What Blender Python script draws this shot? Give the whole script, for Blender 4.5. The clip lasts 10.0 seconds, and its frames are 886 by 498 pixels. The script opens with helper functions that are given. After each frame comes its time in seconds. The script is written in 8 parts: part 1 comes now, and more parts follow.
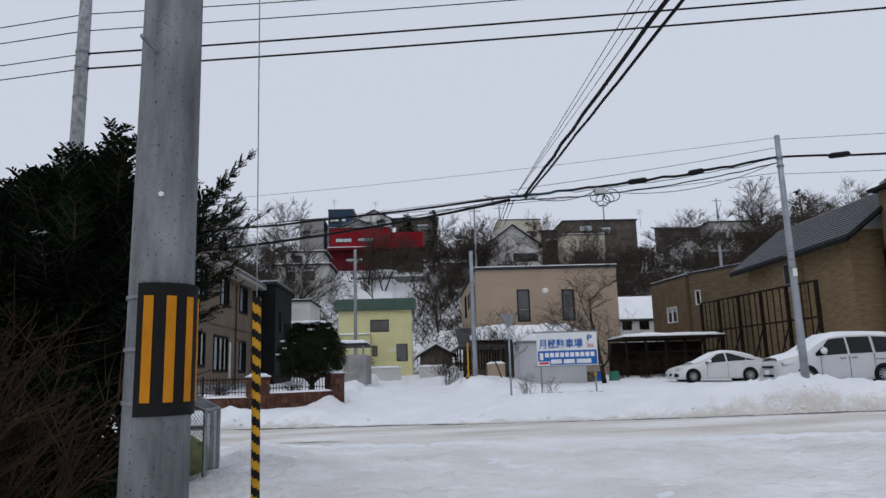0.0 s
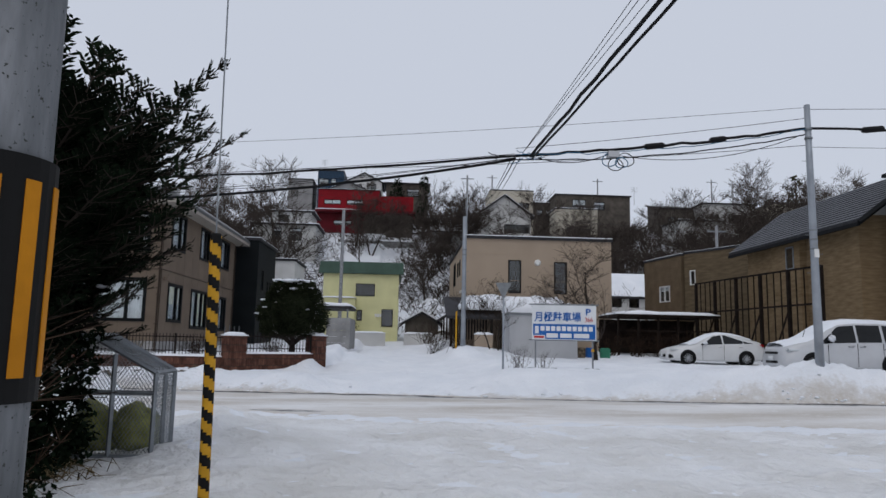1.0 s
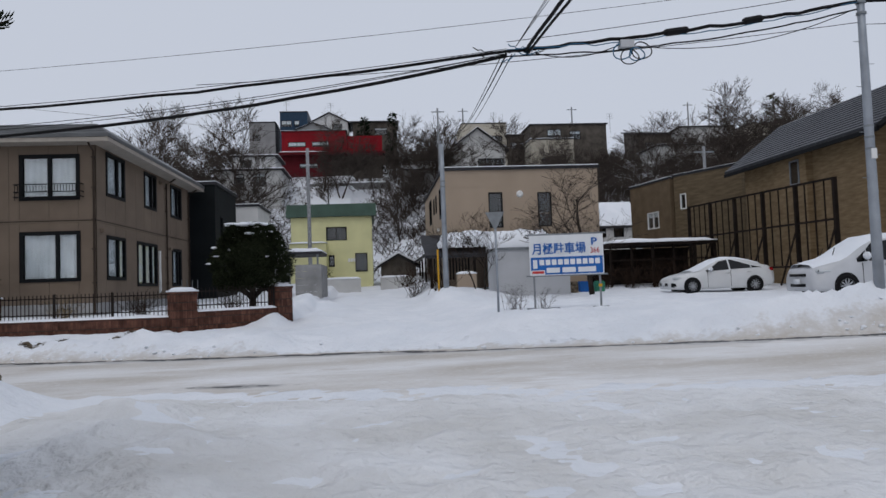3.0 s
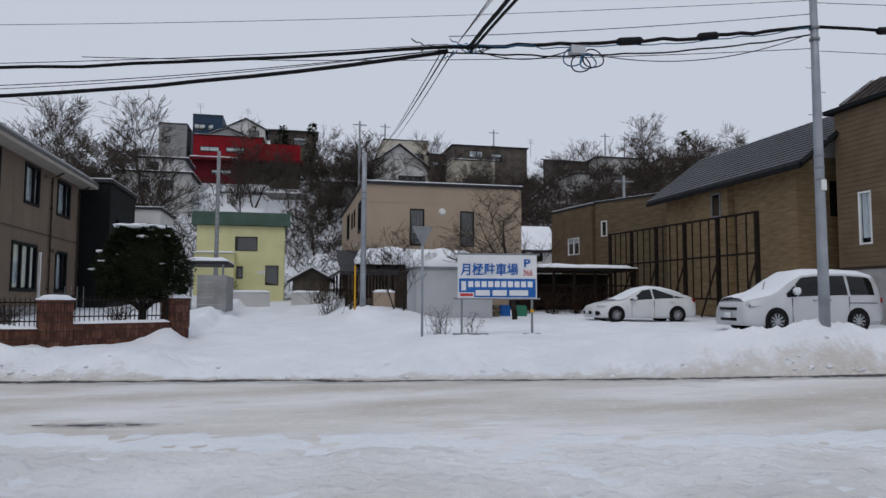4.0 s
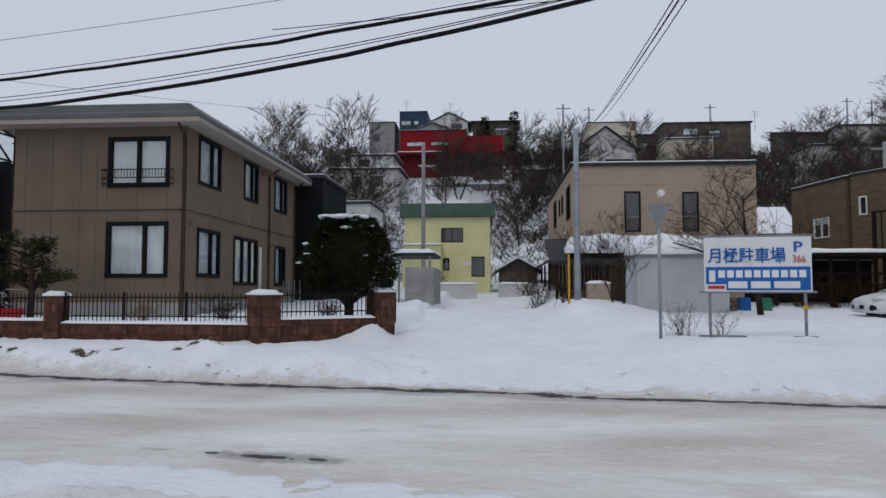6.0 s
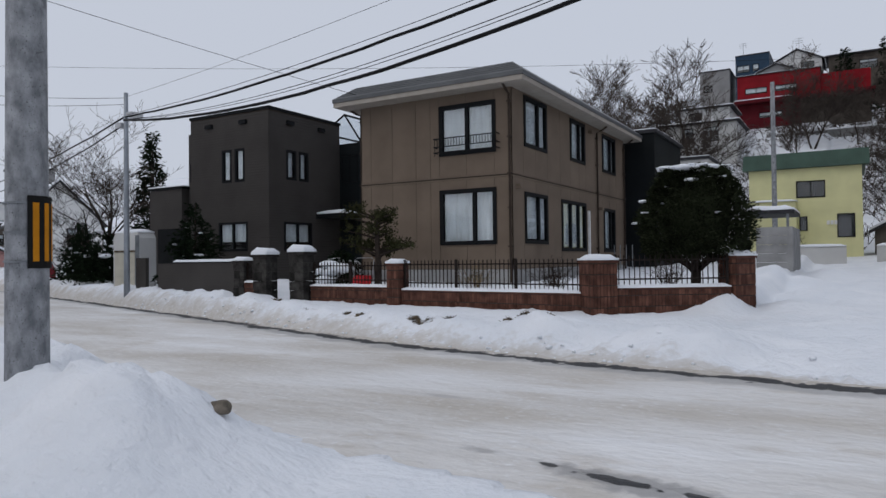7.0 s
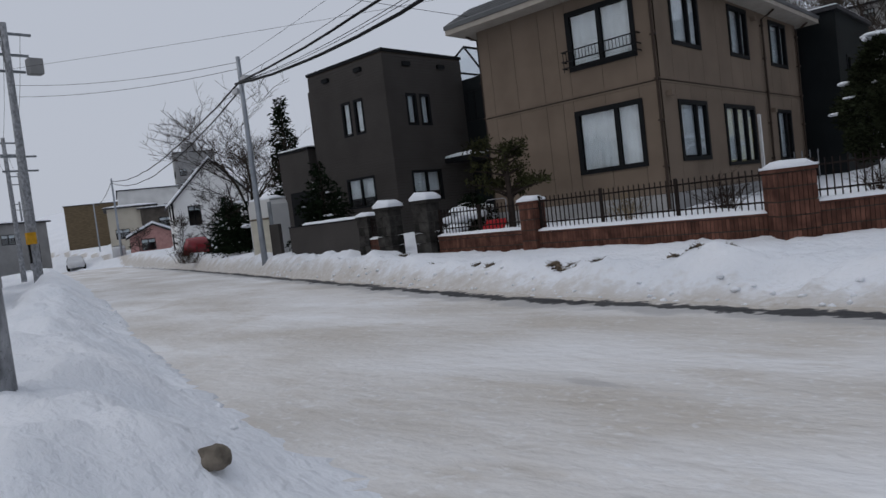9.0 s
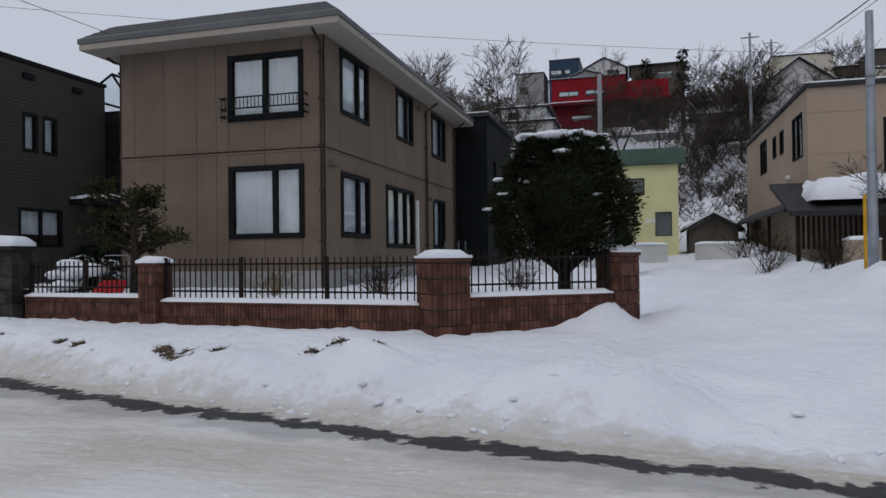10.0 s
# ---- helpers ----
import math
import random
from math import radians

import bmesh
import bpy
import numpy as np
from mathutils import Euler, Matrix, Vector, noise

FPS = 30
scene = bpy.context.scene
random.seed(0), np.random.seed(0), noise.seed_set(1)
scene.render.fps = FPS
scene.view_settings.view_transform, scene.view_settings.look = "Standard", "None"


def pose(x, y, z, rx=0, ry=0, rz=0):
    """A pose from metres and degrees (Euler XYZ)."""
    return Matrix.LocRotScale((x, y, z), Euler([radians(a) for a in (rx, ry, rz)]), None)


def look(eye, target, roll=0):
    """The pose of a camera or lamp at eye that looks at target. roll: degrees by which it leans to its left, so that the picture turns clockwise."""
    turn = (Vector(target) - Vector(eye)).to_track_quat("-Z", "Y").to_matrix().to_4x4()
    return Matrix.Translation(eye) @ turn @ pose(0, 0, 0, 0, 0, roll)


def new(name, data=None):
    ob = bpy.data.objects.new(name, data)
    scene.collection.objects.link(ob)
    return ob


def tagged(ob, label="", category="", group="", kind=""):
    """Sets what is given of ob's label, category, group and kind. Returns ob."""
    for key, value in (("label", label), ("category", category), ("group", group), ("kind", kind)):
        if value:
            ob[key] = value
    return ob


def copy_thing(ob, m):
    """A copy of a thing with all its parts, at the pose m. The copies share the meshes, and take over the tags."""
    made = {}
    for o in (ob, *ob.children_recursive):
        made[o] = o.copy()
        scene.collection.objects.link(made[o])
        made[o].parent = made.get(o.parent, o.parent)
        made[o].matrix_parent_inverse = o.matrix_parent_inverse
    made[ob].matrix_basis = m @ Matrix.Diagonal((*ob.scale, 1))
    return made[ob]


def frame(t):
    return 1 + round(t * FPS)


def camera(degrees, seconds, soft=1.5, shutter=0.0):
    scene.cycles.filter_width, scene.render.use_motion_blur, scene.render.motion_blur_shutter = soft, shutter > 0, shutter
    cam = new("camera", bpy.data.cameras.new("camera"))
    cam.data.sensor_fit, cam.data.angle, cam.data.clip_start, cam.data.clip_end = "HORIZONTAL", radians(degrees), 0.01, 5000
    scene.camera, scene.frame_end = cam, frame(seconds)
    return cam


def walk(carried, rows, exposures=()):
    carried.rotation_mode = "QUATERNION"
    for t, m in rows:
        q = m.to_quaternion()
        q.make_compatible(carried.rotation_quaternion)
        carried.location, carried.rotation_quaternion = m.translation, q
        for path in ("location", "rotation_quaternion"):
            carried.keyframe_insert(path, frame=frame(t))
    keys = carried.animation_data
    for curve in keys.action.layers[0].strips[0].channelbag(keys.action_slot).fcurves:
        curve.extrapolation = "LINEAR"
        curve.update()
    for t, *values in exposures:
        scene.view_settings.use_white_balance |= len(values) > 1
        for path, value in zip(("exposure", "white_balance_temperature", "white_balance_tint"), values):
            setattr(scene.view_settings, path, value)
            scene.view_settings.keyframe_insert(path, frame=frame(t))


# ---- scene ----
cam = camera(65.0, 10.0)
PATH = [
    (0, (10.166, -30.806, 1.477), (10.24, -28.839, 1.832), -1.7),
    (0.5, (10.115, -30.135, 1.448), (10.192, -28.168, 1.801), 1.1),
    (1, (10.01, -29.239, 1.495), (10.119, -27.26, 1.762), 1.2),
    (1.5, (9.971, -28.359, 1.541), (10.105, -26.371, 1.717), 0.6),
    (2, (9.94, -27.524, 1.518), (10.176, -25.542, 1.65), -1.2),
    (2.2, (9.857, -27.268, 1.564), (10.085, -25.284, 1.671), -1.5),
    (3.3, (10.025, -25.248, 1.547), (10.193, -23.258, 1.646), -1.7),
    (3.5, (9.991, -24.889, 1.575), (10.17, -22.902, 1.705), -0.2),
    (3.7, (9.973, -24.525, 1.6), (10.264, -22.552, 1.758), 0.4),
    (4, (9.997, -24.057, 1.598), (10.425, -22.109, 1.746), 0.2),
    (4.5, (9.906, -23.49, 1.625), (10.333, -21.544, 1.8), -0.6),
    (5, (9.967, -22.586, 1.597), (10.611, -20.701, 1.777), 0.4),
    (5.2, (9.976, -22.282, 1.614), (10.57, -20.38, 1.791), 0.8),
    (6.3, (9.66, -20.905, 1.687), (9.121, -18.981, 1.783), -0.3),
    (6.5, (9.439, -20.368, 1.663), (8.656, -18.529, 1.746), -0.1),
    (7, (9.067, -19.6, 1.631), (8.049, -17.879, 1.662), -0.7),
    (7.5, (8.991, -18.872, 1.65), (7.964, -17.157, 1.68), -1.8),
    (8, (8.486, -18.463, 1.591), (7.129, -16.996, 1.649), 0.2),
    (8.3, (8.447, -18.282, 1.602), (6.897, -17.019, 1.546), 1.3),
    (8.5, (8.237, -18.113, 1.528), (6.689, -16.849, 1.43), -1.8),
    (9, (7.917, -17.363, 1.537), (6.552, -15.905, 1.432), -6.9),
    (9.5, (7.33, -16.332, 1.506), (6.615, -14.466, 1.408), -3.1),
    (10, (7.181, -15.232, 1.603), (6.64, -13.306, 1.625), -0.7),
]
walk(cam, [(t, look(eye, target, roll)) for t, eye, target, roll in PATH],
     [(0, 0.12), (1, 0.05), (2, 0), (6.5, 0), (8, -0.05), (8.5, -0.12), (9, -0.22), (9.5, -0.2), (10, -0.08)])

# ---- world, sun, exposure ----
world = bpy.data.worlds.new("overcast_sky")
scene.world = world
world.use_nodes = True
wn = world.node_tree.nodes
wl = world.node_tree.links
wn.clear()
sky = wn.new("ShaderNodeTexSky")
sky.sky_type = 'NISHITA'
sky.sun_disc = False
sky.sun_elevation = radians(28)
sky.sun_rotation = radians(200)
sky.dust_density = 6.0
sky_gain = wn.new("ShaderNodeBackground")
sky_gain.inputs["Strength"].default_value = 0.05
wl.new(sky.outputs[0], sky_gain.inputs["Color"])
cloud = wn.new("ShaderNodeBackground")
cloud.inputs["Color"].default_value = (0.687, 0.737, 0.85, 1)
cloud.inputs["Strength"].default_value = 0.88
cover = wn.new("ShaderNodeMixShader")
cover.inputs[0].default_value = 0.88
w_out = wn.new("ShaderNodeOutputWorld")
wl.new(sky_gain.outputs[0], cover.inputs[1])
wl.new(cloud.outputs[0], cover.inputs[2])
wl.new(cover.outputs[0], w_out.inputs[0])

sun = new("sun", bpy.data.lights.new("sun", 'SUN'))
sun.data.energy = 0.5
sun.data.angle = radians(40)
sun.data.color = (1.0, 0.97, 0.93)
sun.matrix_world = look((0, 0, 60), (14, 34, 0))


# ---- materials ----
def material(name, colour, rough=0.7, vary=0.12, scale=3.0, fine=40.0, bump=0.15, metal=0.0, tint=None, spec=0.09, dist=0.01, stretch=(1, 1, 1), lines=None, per_piece=0.0, pits=None):
    """A surface with variation at two scales; lines=(axis, pitch, depth) adds the grooves of siding or sheet metal."""
    m = bpy.data.materials.new(name)
    m.use_nodes = True
    nt = m.node_tree
    nd, ln = nt.nodes, nt.links
    b = nd["Principled BSDF"]
    b.inputs["Roughness"].default_value = rough
    b.inputs["Metallic"].default_value = metal
    b.inputs["Specular IOR Level"].default_value = spec
    tc = nd.new("ShaderNodeTexCoord")
    mp = nd.new("ShaderNodeMapping")
    mp.inputs["Scale"].default_value = stretch
    ln.new(tc.outputs["Object"], mp.inputs["Vector"])
    big, small = nd.new("ShaderNodeTexNoise"), nd.new("ShaderNodeTexNoise")
    for node, s in ((big, scale), (small, fine)):
        node.inputs["Scale"].default_value = s
        node.inputs["Detail"].default_value = 5
        ln.new(mp.outputs[0], node.inputs["Vector"])
    ramp = nd.new("ShaderNodeValToRGB")
    c = Vector(colour)
    t = Vector(tint) if tint else c * (1 - 2.2 * vary)
    ramp.color_ramp.elements[0].position, ramp.color_ramp.elements[1].position = 0.32, 0.68
    ramp.color_ramp.elements[0].color = (*t, 1)
    ramp.color_ramp.elements[1].color = (*(c * (1 + 0.4 * vary)), 1)
    ln.new(big.outputs["Fac"], ramp.inputs[0])
    grain = nd.new("ShaderNodeMix")
    grain.data_type = 'RGBA'
    grain.blend_type = 'MULTIPLY'
    grain.inputs[0].default_value = min(1.0, vary * 2.5)
    ln.new(ramp.outputs[0], grain.inputs[6])
    ln.new(small.outputs["Fac"], grain.inputs[7])
    lift = nd.new("ShaderNodeMix")
    lift.data_type = 'RGBA'
    lift.inputs[0].default_value = 0.55
    ln.new(grain.outputs[2], lift.inputs[6])
    ln.new(ramp.outputs[0], lift.inputs[7])
    colour_out = lift.outputs[2]
    if pits:
        hole, gate = nd.new("ShaderNodeTexNoise"), nd.new("ShaderNodeMapRange")
        hole.inputs["Scale"].default_value, hole.inputs["Detail"].default_value = 75.0, 2
        gate.inputs[1].default_value, gate.inputs[2].default_value = 0.655, 0.70
        ln.new(tc.outputs["Object"], hole.inputs["Vector"])
        ln.new(hole.outputs["Fac"], gate.inputs[0])
        dark = nd.new("ShaderNodeMix")
        dark.data_type = 'RGBA'
        dark.inputs[7].default_value = (*pits, 1)
        ln.new(gate.outputs[0], dark.inputs[0])
        ln.new(colour_out, dark.inputs[6])
        colour_out = dark.outputs[2]
    if per_piece:
        info = nd.new("ShaderNodeNewGeometry")
        scl = nd.new("ShaderNodeMapRange")
        scl.inputs[3].default_value, scl.inputs[4].default_value = 1 - per_piece, 1 + per_piece
        ln.new(info.outputs["Random Per Island"], scl.inputs[0])
        pm = nd.new("ShaderNodeVectorMath")
        pm.operation = 'SCALE'
        ln.new(colour_out, pm.inputs[0])
        ln.new(scl.outputs[0], pm.inputs["Scale"])
        colour_out = pm.outputs[0]
    ln.new(colour_out, b.inputs["Base Color"])
    bp = nd.new("ShaderNodeBump")
    bp.inputs["Strength"].default_value = bump
    bp.inputs["Distance"].default_value = dist
    ln.new(small.outputs["Fac"], bp.inputs["Height"])
    last = bp
    if lines:
        axis, pitch, depth = lines
        sep = nd.new("ShaderNodeSeparateXYZ")
        ln.new(tc.outputs["Object"], sep.inputs[0])
        div = nd.new("ShaderNodeMath")
        div.operation = 'DIVIDE'
        div.inputs[1].default_value = pitch
        ln.new(sep.outputs["XYZ".index(axis)], div.inputs[0])
        fr = nd.new("ShaderNodeMath")
        fr.operation = 'FRACT'
        ln.new(div.outputs[0], fr.inputs[0])
        b2 = nd.new("ShaderNodeBump")
        b2.inputs["Strength"].default_value = 1.0
        b2.inputs["Distance"].default_value = depth
        ln.new(fr.outputs[0], b2.inputs["Height"])
        ln.new(bp.outputs[0], b2.inputs["Normal"])
        last = b2
    ln.new(last.outputs[0], b.inputs["Normal"])
    return m


def gutter_stains(m, carriageway):
    """Slush, grey wet ice and bare wet asphalt along the kerb; the attribute "across" is the distance from it."""
    nd, ln = m.node_tree.nodes, m.node_tree.links
    b = nd["Principled BSDF"]
    at = nd.new("ShaderNodeAttribute")
    at.attribute_name = "across"
    tc = nd.new("ShaderNodeTexCoord")

    def calc(op, x, y):
        n = nd.new("ShaderNodeMath")
        n.operation = op
        for i, v in enumerate((x, y)):
            if isinstance(v, (int, float)):
                n.inputs[i].default_value = v
            else:
                ln.new(v, n.inputs[i])
        return n.outputs[0]

    def ramp(v, lo, hi):
        n = nd.new("ShaderNodeMapRange")
        n.interpolation_type = 'SMOOTHSTEP'
        n.inputs[1].default_value, n.inputs[2].default_value = lo, hi
        ln.new(v, n.inputs[0])
        return n.outputs[0]

    def grain(scale, detail, stretch=(1, 1, 1), shift=0.0):
        mp, n = nd.new("ShaderNodeMapping"), nd.new("ShaderNodeTexNoise")
        mp.inputs["Scale"].default_value = stretch
        mp.inputs["Location"].default_value = (shift, shift, 0)
        n.inputs["Scale"].default_value, n.inputs["Detail"].default_value = scale, detail
        ln.new(tc.outputs["Object"], mp.inputs[0])
        ln.new(mp.outputs[0], n.inputs["Vector"])
        return calc('SUBTRACT', n.outputs["Fac"], 0.5)

    def lay(mask, colour, rough):
        for socket, kind, value in (("Base Color", 'RGBA', (*colour, 1)), ("Roughness", 'FLOAT', rough)):
            n = nd.new("ShaderNodeMix")
            n.data_type = kind
            i, j, o = (6, 7, 2) if kind == 'RGBA' else (2, 3, 0)
            if b.inputs[socket].is_linked:
                ln.new(b.inputs[socket].links[0].from_socket, n.inputs[i])
            else:
                n.inputs[i].default_value = b.inputs[socket].default_value
            n.inputs[j].default_value = value
            ln.new(mask, n.inputs[0])
            ln.new(n.outputs[o], b.inputs[socket])
    d = at.outputs["Fac"]
    fine, mid, slow = grain(9.0, 8), grain(2.2, 6), grain(0.55, 3, (1, 1, 1), 4.0)
    wob = calc('ADD', d, calc('MULTIPLY', mid, 0.9))
    slush = calc('MULTIPLY', ramp(wob, -0.55, -0.3), calc('SUBTRACT', 1.0, ramp(calc('ADD', wob, calc('MULTIPLY', fine, 0.9)), 0.1 if not carriageway else 0.25, 0.7 if not carriageway else 1.05)))
    patchy = calc('ADD', 0.74, calc('MULTIPLY', fine, 1.3))
    lay(calc('MULTIPLY', slush, patchy), (0.45, 0.405, 0.35), 0.7)
    relief = nd.new("ShaderNodeBump")
    relief.inputs["Strength"].default_value = 0.7
    relief.inputs["Distance"].default_value = 0.05 if carriageway else 0.06
    ln.new(calc('ADD', grain(6.0, 9, (0.7, 1.2, 1), 3.0), calc('MULTIPLY', fine, 0.4)), relief.inputs["Height"])
    ln.new(b.inputs["Normal"].links[0].from_socket, relief.inputs["Normal"])
    ln.new(relief.outputs[0], b.inputs["Normal"])
    if not carriageway:
        fleck = calc('MULTIPLY', ramp(grain(26.0, 4, (1, 1.6, 1)), 0.2, 0.28), calc('SUBTRACT', 1.0, ramp(calc('ADD', d, calc('MULTIPLY', slow, 6.0)), 0.6, 4.5)))
        lay(calc('MULTIPLY', calc('MULTIPLY', fleck, ramp(d, -0.2, 0.4)), 0.55), (0.22, 0.185, 0.15), 0.9)
        return m
    # streaks left by tyres, grey wet ice, asphalt laid bare
    streak = ramp(calc('ADD', grain(3.2, 8, (0.42, 1.2, 1), 2.0), calc('MULTIPLY', slow, 0.9)), 0.02, 0.26)
    lay(calc('MULTIPLY', streak, 0.5), (0.50, 0.455, 0.40), 0.5)
    white = ramp(calc('ADD', grain(13.0, 10, (0.9, 1.1, 1), 7.0), calc('MULTIPLY', mid, 0.35)), 0.02, 0.3)
    lay(calc('MULTIPLY', white, 0.6), (0.80, 0.81, 0.83), 0.6)
    wet = calc('MULTIPLY', ramp(calc('ADD', wob, calc('MULTIPLY', slow, 0.8)), -1.0, -0.72), calc('SUBTRACT', 1.0, ramp(d, -0.5, -0.3)))
    lay(calc('MULTIPLY', wet, 0.72), (0.34, 0.335, 0.335), 0.35)
    off = calc('ABSOLUTE', calc('ADD', calc('ADD', d, 0.38), calc('MULTIPLY', slow, 0.35)), 0.0)
    bare = calc('SUBTRACT', 1.0, ramp(calc('ADD', calc('ADD', off, calc('MULTIPLY', mid, 0.6)), calc('MULTIPLY', fine, 0.4)), 0.12, 0.19))
    lay(bare, (0.026, 0.026, 0.028), 0.6)
    sep = nd.new("ShaderNodeSeparateXYZ")
    ln.new(tc.outputs["Object"], sep.inputs[0])
    for x, a, rx, ra, lo, hi, colour, f in ((7.75, -5.16, 0.8, 0.2, 0.55, 1.1, (0.30, 0.295, 0.295), 0.8), (6.45, -5.1, 0.3, 0.11, 0.4, 1.1, (0.36, 0.355, 0.355), 0.7), (5.0, -3.6, 0.4, 0.1, 0.4, 1.1, (0.4, 0.39, 0.39), 0.6),
                                           (7.6, -5.16, 0.34, 0.075, 0.75, 0.95, (0.028, 0.028, 0.03), 1.0), (8.17, -5.15, 0.12, 0.06, 0.7, 0.95, (0.028, 0.028, 0.03), 1.0), (7.05, -5.12, 0.09, 0.04, 0.6, 0.95, (0.05, 0.05, 0.05), 1.0)):
        u = calc('DIVIDE', calc('SUBTRACT', sep.outputs[0], x), rx)
        v = calc('DIVIDE', calc('SUBTRACT', d, a), ra)
        e = calc('POWER', calc('ADD', calc('MULTIPLY', u, u), calc('MULTIPLY', v, v)), 0.5)
        e = calc('ADD', e, calc('ADD', calc('MULTIPLY', mid, 1.6), calc('MULTIPLY', fine, 1.2)))
        lay(calc('MULTIPLY', calc('SUBTRACT', 1.0, ramp(e, lo, hi)), f), colour, 0.35)
    return m


def across_kerb(me):
    me.attributes.new("across", 'FLOAT', 'POINT').data.foreach_set("value", [v.co.y - kerb(v.co.x) for v in me.vertices])


def glass_material(name, tone=(0.9, 0.93, 0.95)):
    m = bpy.data.materials.new(name)
    m.use_nodes = True
    nd, ln = m.node_tree.nodes, m.node_tree.links
    nd.clear()
    gl, tr = nd.new("ShaderNodeBsdfGlossy"), nd.new("ShaderNodeBsdfTransparent")
    gl.inputs["Roughness"].default_value = 0.02
    tr.inputs["Color"].default_value = (*tone, 1)
    lw, fall, fres = nd.new("ShaderNodeLayerWeight"), nd.new("ShaderNodeMath"), nd.new("ShaderNodeMath")
    lw.inputs["Blend"].default_value = 0.5
    fall.operation, fall.inputs[1].default_value = 'POWER', 3.5
    fres.operation, fres.inputs[1].default_value, fres.inputs[2].default_value = 'MULTIPLY_ADD', 0.55, 0.07
    ln.new(lw.outputs["Facing"], fall.inputs[0])
    ln.new(fall.outputs[0], fres.inputs[0])
    mix, out = nd.new("ShaderNodeMixShader"), nd.new("ShaderNodeOutputMaterial")
    ln.new(fres.outputs[0], mix.inputs[0])
    ln.new(tr.outputs[0], mix.inputs[1])
    ln.new(gl.outputs[0], mix.inputs[2])
    ln.new(mix.outputs[0], out.inputs[0])
    return m


SNOW = material("snow", (0.80, 0.82, 0.86), 0.65, 0.035, 0.9, 11.0, 0.5, tint=(0.73, 0.76, 0.81), spec=0.2, dist=0.05)
ICE = material("packed_snow_road", (0.80, 0.80, 0.81), 0.5, 0.12, 0.42, 5.5, 0.45, tint=(0.53, 0.49, 0.44), spec=0.3, dist=0.04, stretch=(0.5, 1.5, 1))
GROUNDSNOW = gutter_stains(material("ground_snow", (0.80, 0.82, 0.86), 0.65, 0.035, 0.9, 11.0, 0.5, tint=(0.73, 0.76, 0.81), spec=0.2, dist=0.05), False)
gutter_stains(ICE, True)
STONE = material("tan_grey_stone", (0.23, 0.20, 0.165), 0.9, 0.25, 9.0, 60.0, 0.5)
SOIL = material("bare_soil", (0.27, 0.215, 0.155), 0.95, 0.4, 6.0, 30.0, 0.9, dist=0.05)
BROWN = material("brown_siding_panel", (0.178, 0.138, 0.106), 0.75, 0.09, 0.8, 70.0, 0.25)
JOINT = material("joint_shadow_gap", (0.06, 0.05, 0.042), 0.9, 0.1)
BLACKFRAME = material("black_window_frame", (0.011, 0.012, 0.0135), 0.6, 0.1, spec=0.08)
WHITEFRAME = material("white_window_frame", (0.75, 0.75, 0.74), 0.5, 0.05)
CURTAIN = material("white_lace_curtain", (0.86, 0.87, 0.86), 0.9, 0.08, 2.0, 30.0)
ROOM = material("dark_painted_room", (0.07, 0.065, 0.06), 0.95, 0.2)
GLASS = glass_material("window_glass")
TINTED = glass_material("tinted_glass", (0.16, 0.17, 0.18))
FASCIA = material("grey_roof_metal", (0.13, 0.135, 0.14), 0.45, 0.1, 1.0, 30.0, 0.1, metal=0.3)
SOFFIT = material("pale_eave_board", (0.36, 0.325, 0.285), 0.7, 0.06)
PIPE = material("brown_downpipe", (0.05, 0.036, 0.028), 0.5, 0.1)
CHARCOAL = material("charcoal_siding", (0.070, 0.064, 0.060), 0.65, 0.08, 0.7, 60.0, 0.2, lines=("Z", 0.11, 0.012))
BLACKWALL = material("black_siding", (0.012, 0.0145, 0.016), 0.7, 0.12, 0.8, 50.0, 0.2, lines=("X", 0.25, 0.01))
BEIGE = material("beige_stucco", (0.37, 0.295, 0.225), 0.85, 0.05, 0.5, 90.0, 0.3)
YELLOW = material("pale_yellow_render", (0.70, 0.68, 0.38), 0.85, 0.06, 0.7, 60.0, 0.2)
GREENROOF = material("green_sheet_roof", (0.055, 0.095, 0.075), 0.5, 0.12, 0.8, 30.0, 0.1, lines=("X", 0.42, 0.03))
RED = material("red_siding", (0.25, 0.011, 0.018), 0.55, 0.12, 0.6, 30.0, 0.1)
DARKRED = material("deep_red_siding", (0.12, 0.012, 0.018), 0.6, 0.12, 0.6)
NAVY = material("navy_siding", (0.03, 0.055, 0.09), 0.55, 0.1)
WHITEWALL = material("off_white_siding", (0.62, 0.62, 0.61), 0.75, 0.08, 0.6, 50.0, 0.15)
GREYWALL = material("grey_siding", (0.27, 0.27, 0.27), 0.75, 0.1, 0.6, 50.0, 0.15)
CREAM = material("cream_render", (0.52, 0.48, 0.40), 0.8, 0.07, 0.6)
WHITESIDING = material("white_lap_siding", (0.80, 0.80, 0.79), 0.6, 0.04, 0.6, 50.0, 0.1, lines=("Z", 0.36, 0.015))
WOODWALL = material("weathered_wood_cladding", (0.12, 0.105, 0.09), 0.8, 0.2, 1.0, 30.0, 0.3, lines=("X", 0.3, 0.02))
DARKROOF = material("dark_roofing", (0.045, 0.045, 0.05), 0.6, 0.15)
TANBRICK = material("tan_brick_tile", (0.27, 0.195, 0.115), 0.8, 0.22, 1.6, 12.0, 0.35, tint=(0.185, 0.128, 0.07), stretch=(1, 1, 6), lines=("Z", 0.16, 0.012))
BROWNSIDING = material("brown_lap_siding", (0.17, 0.125, 0.08), 0.8, 0.1, 1.2, 20.0, 0.3, lines=("Z", 0.2, 0.012))
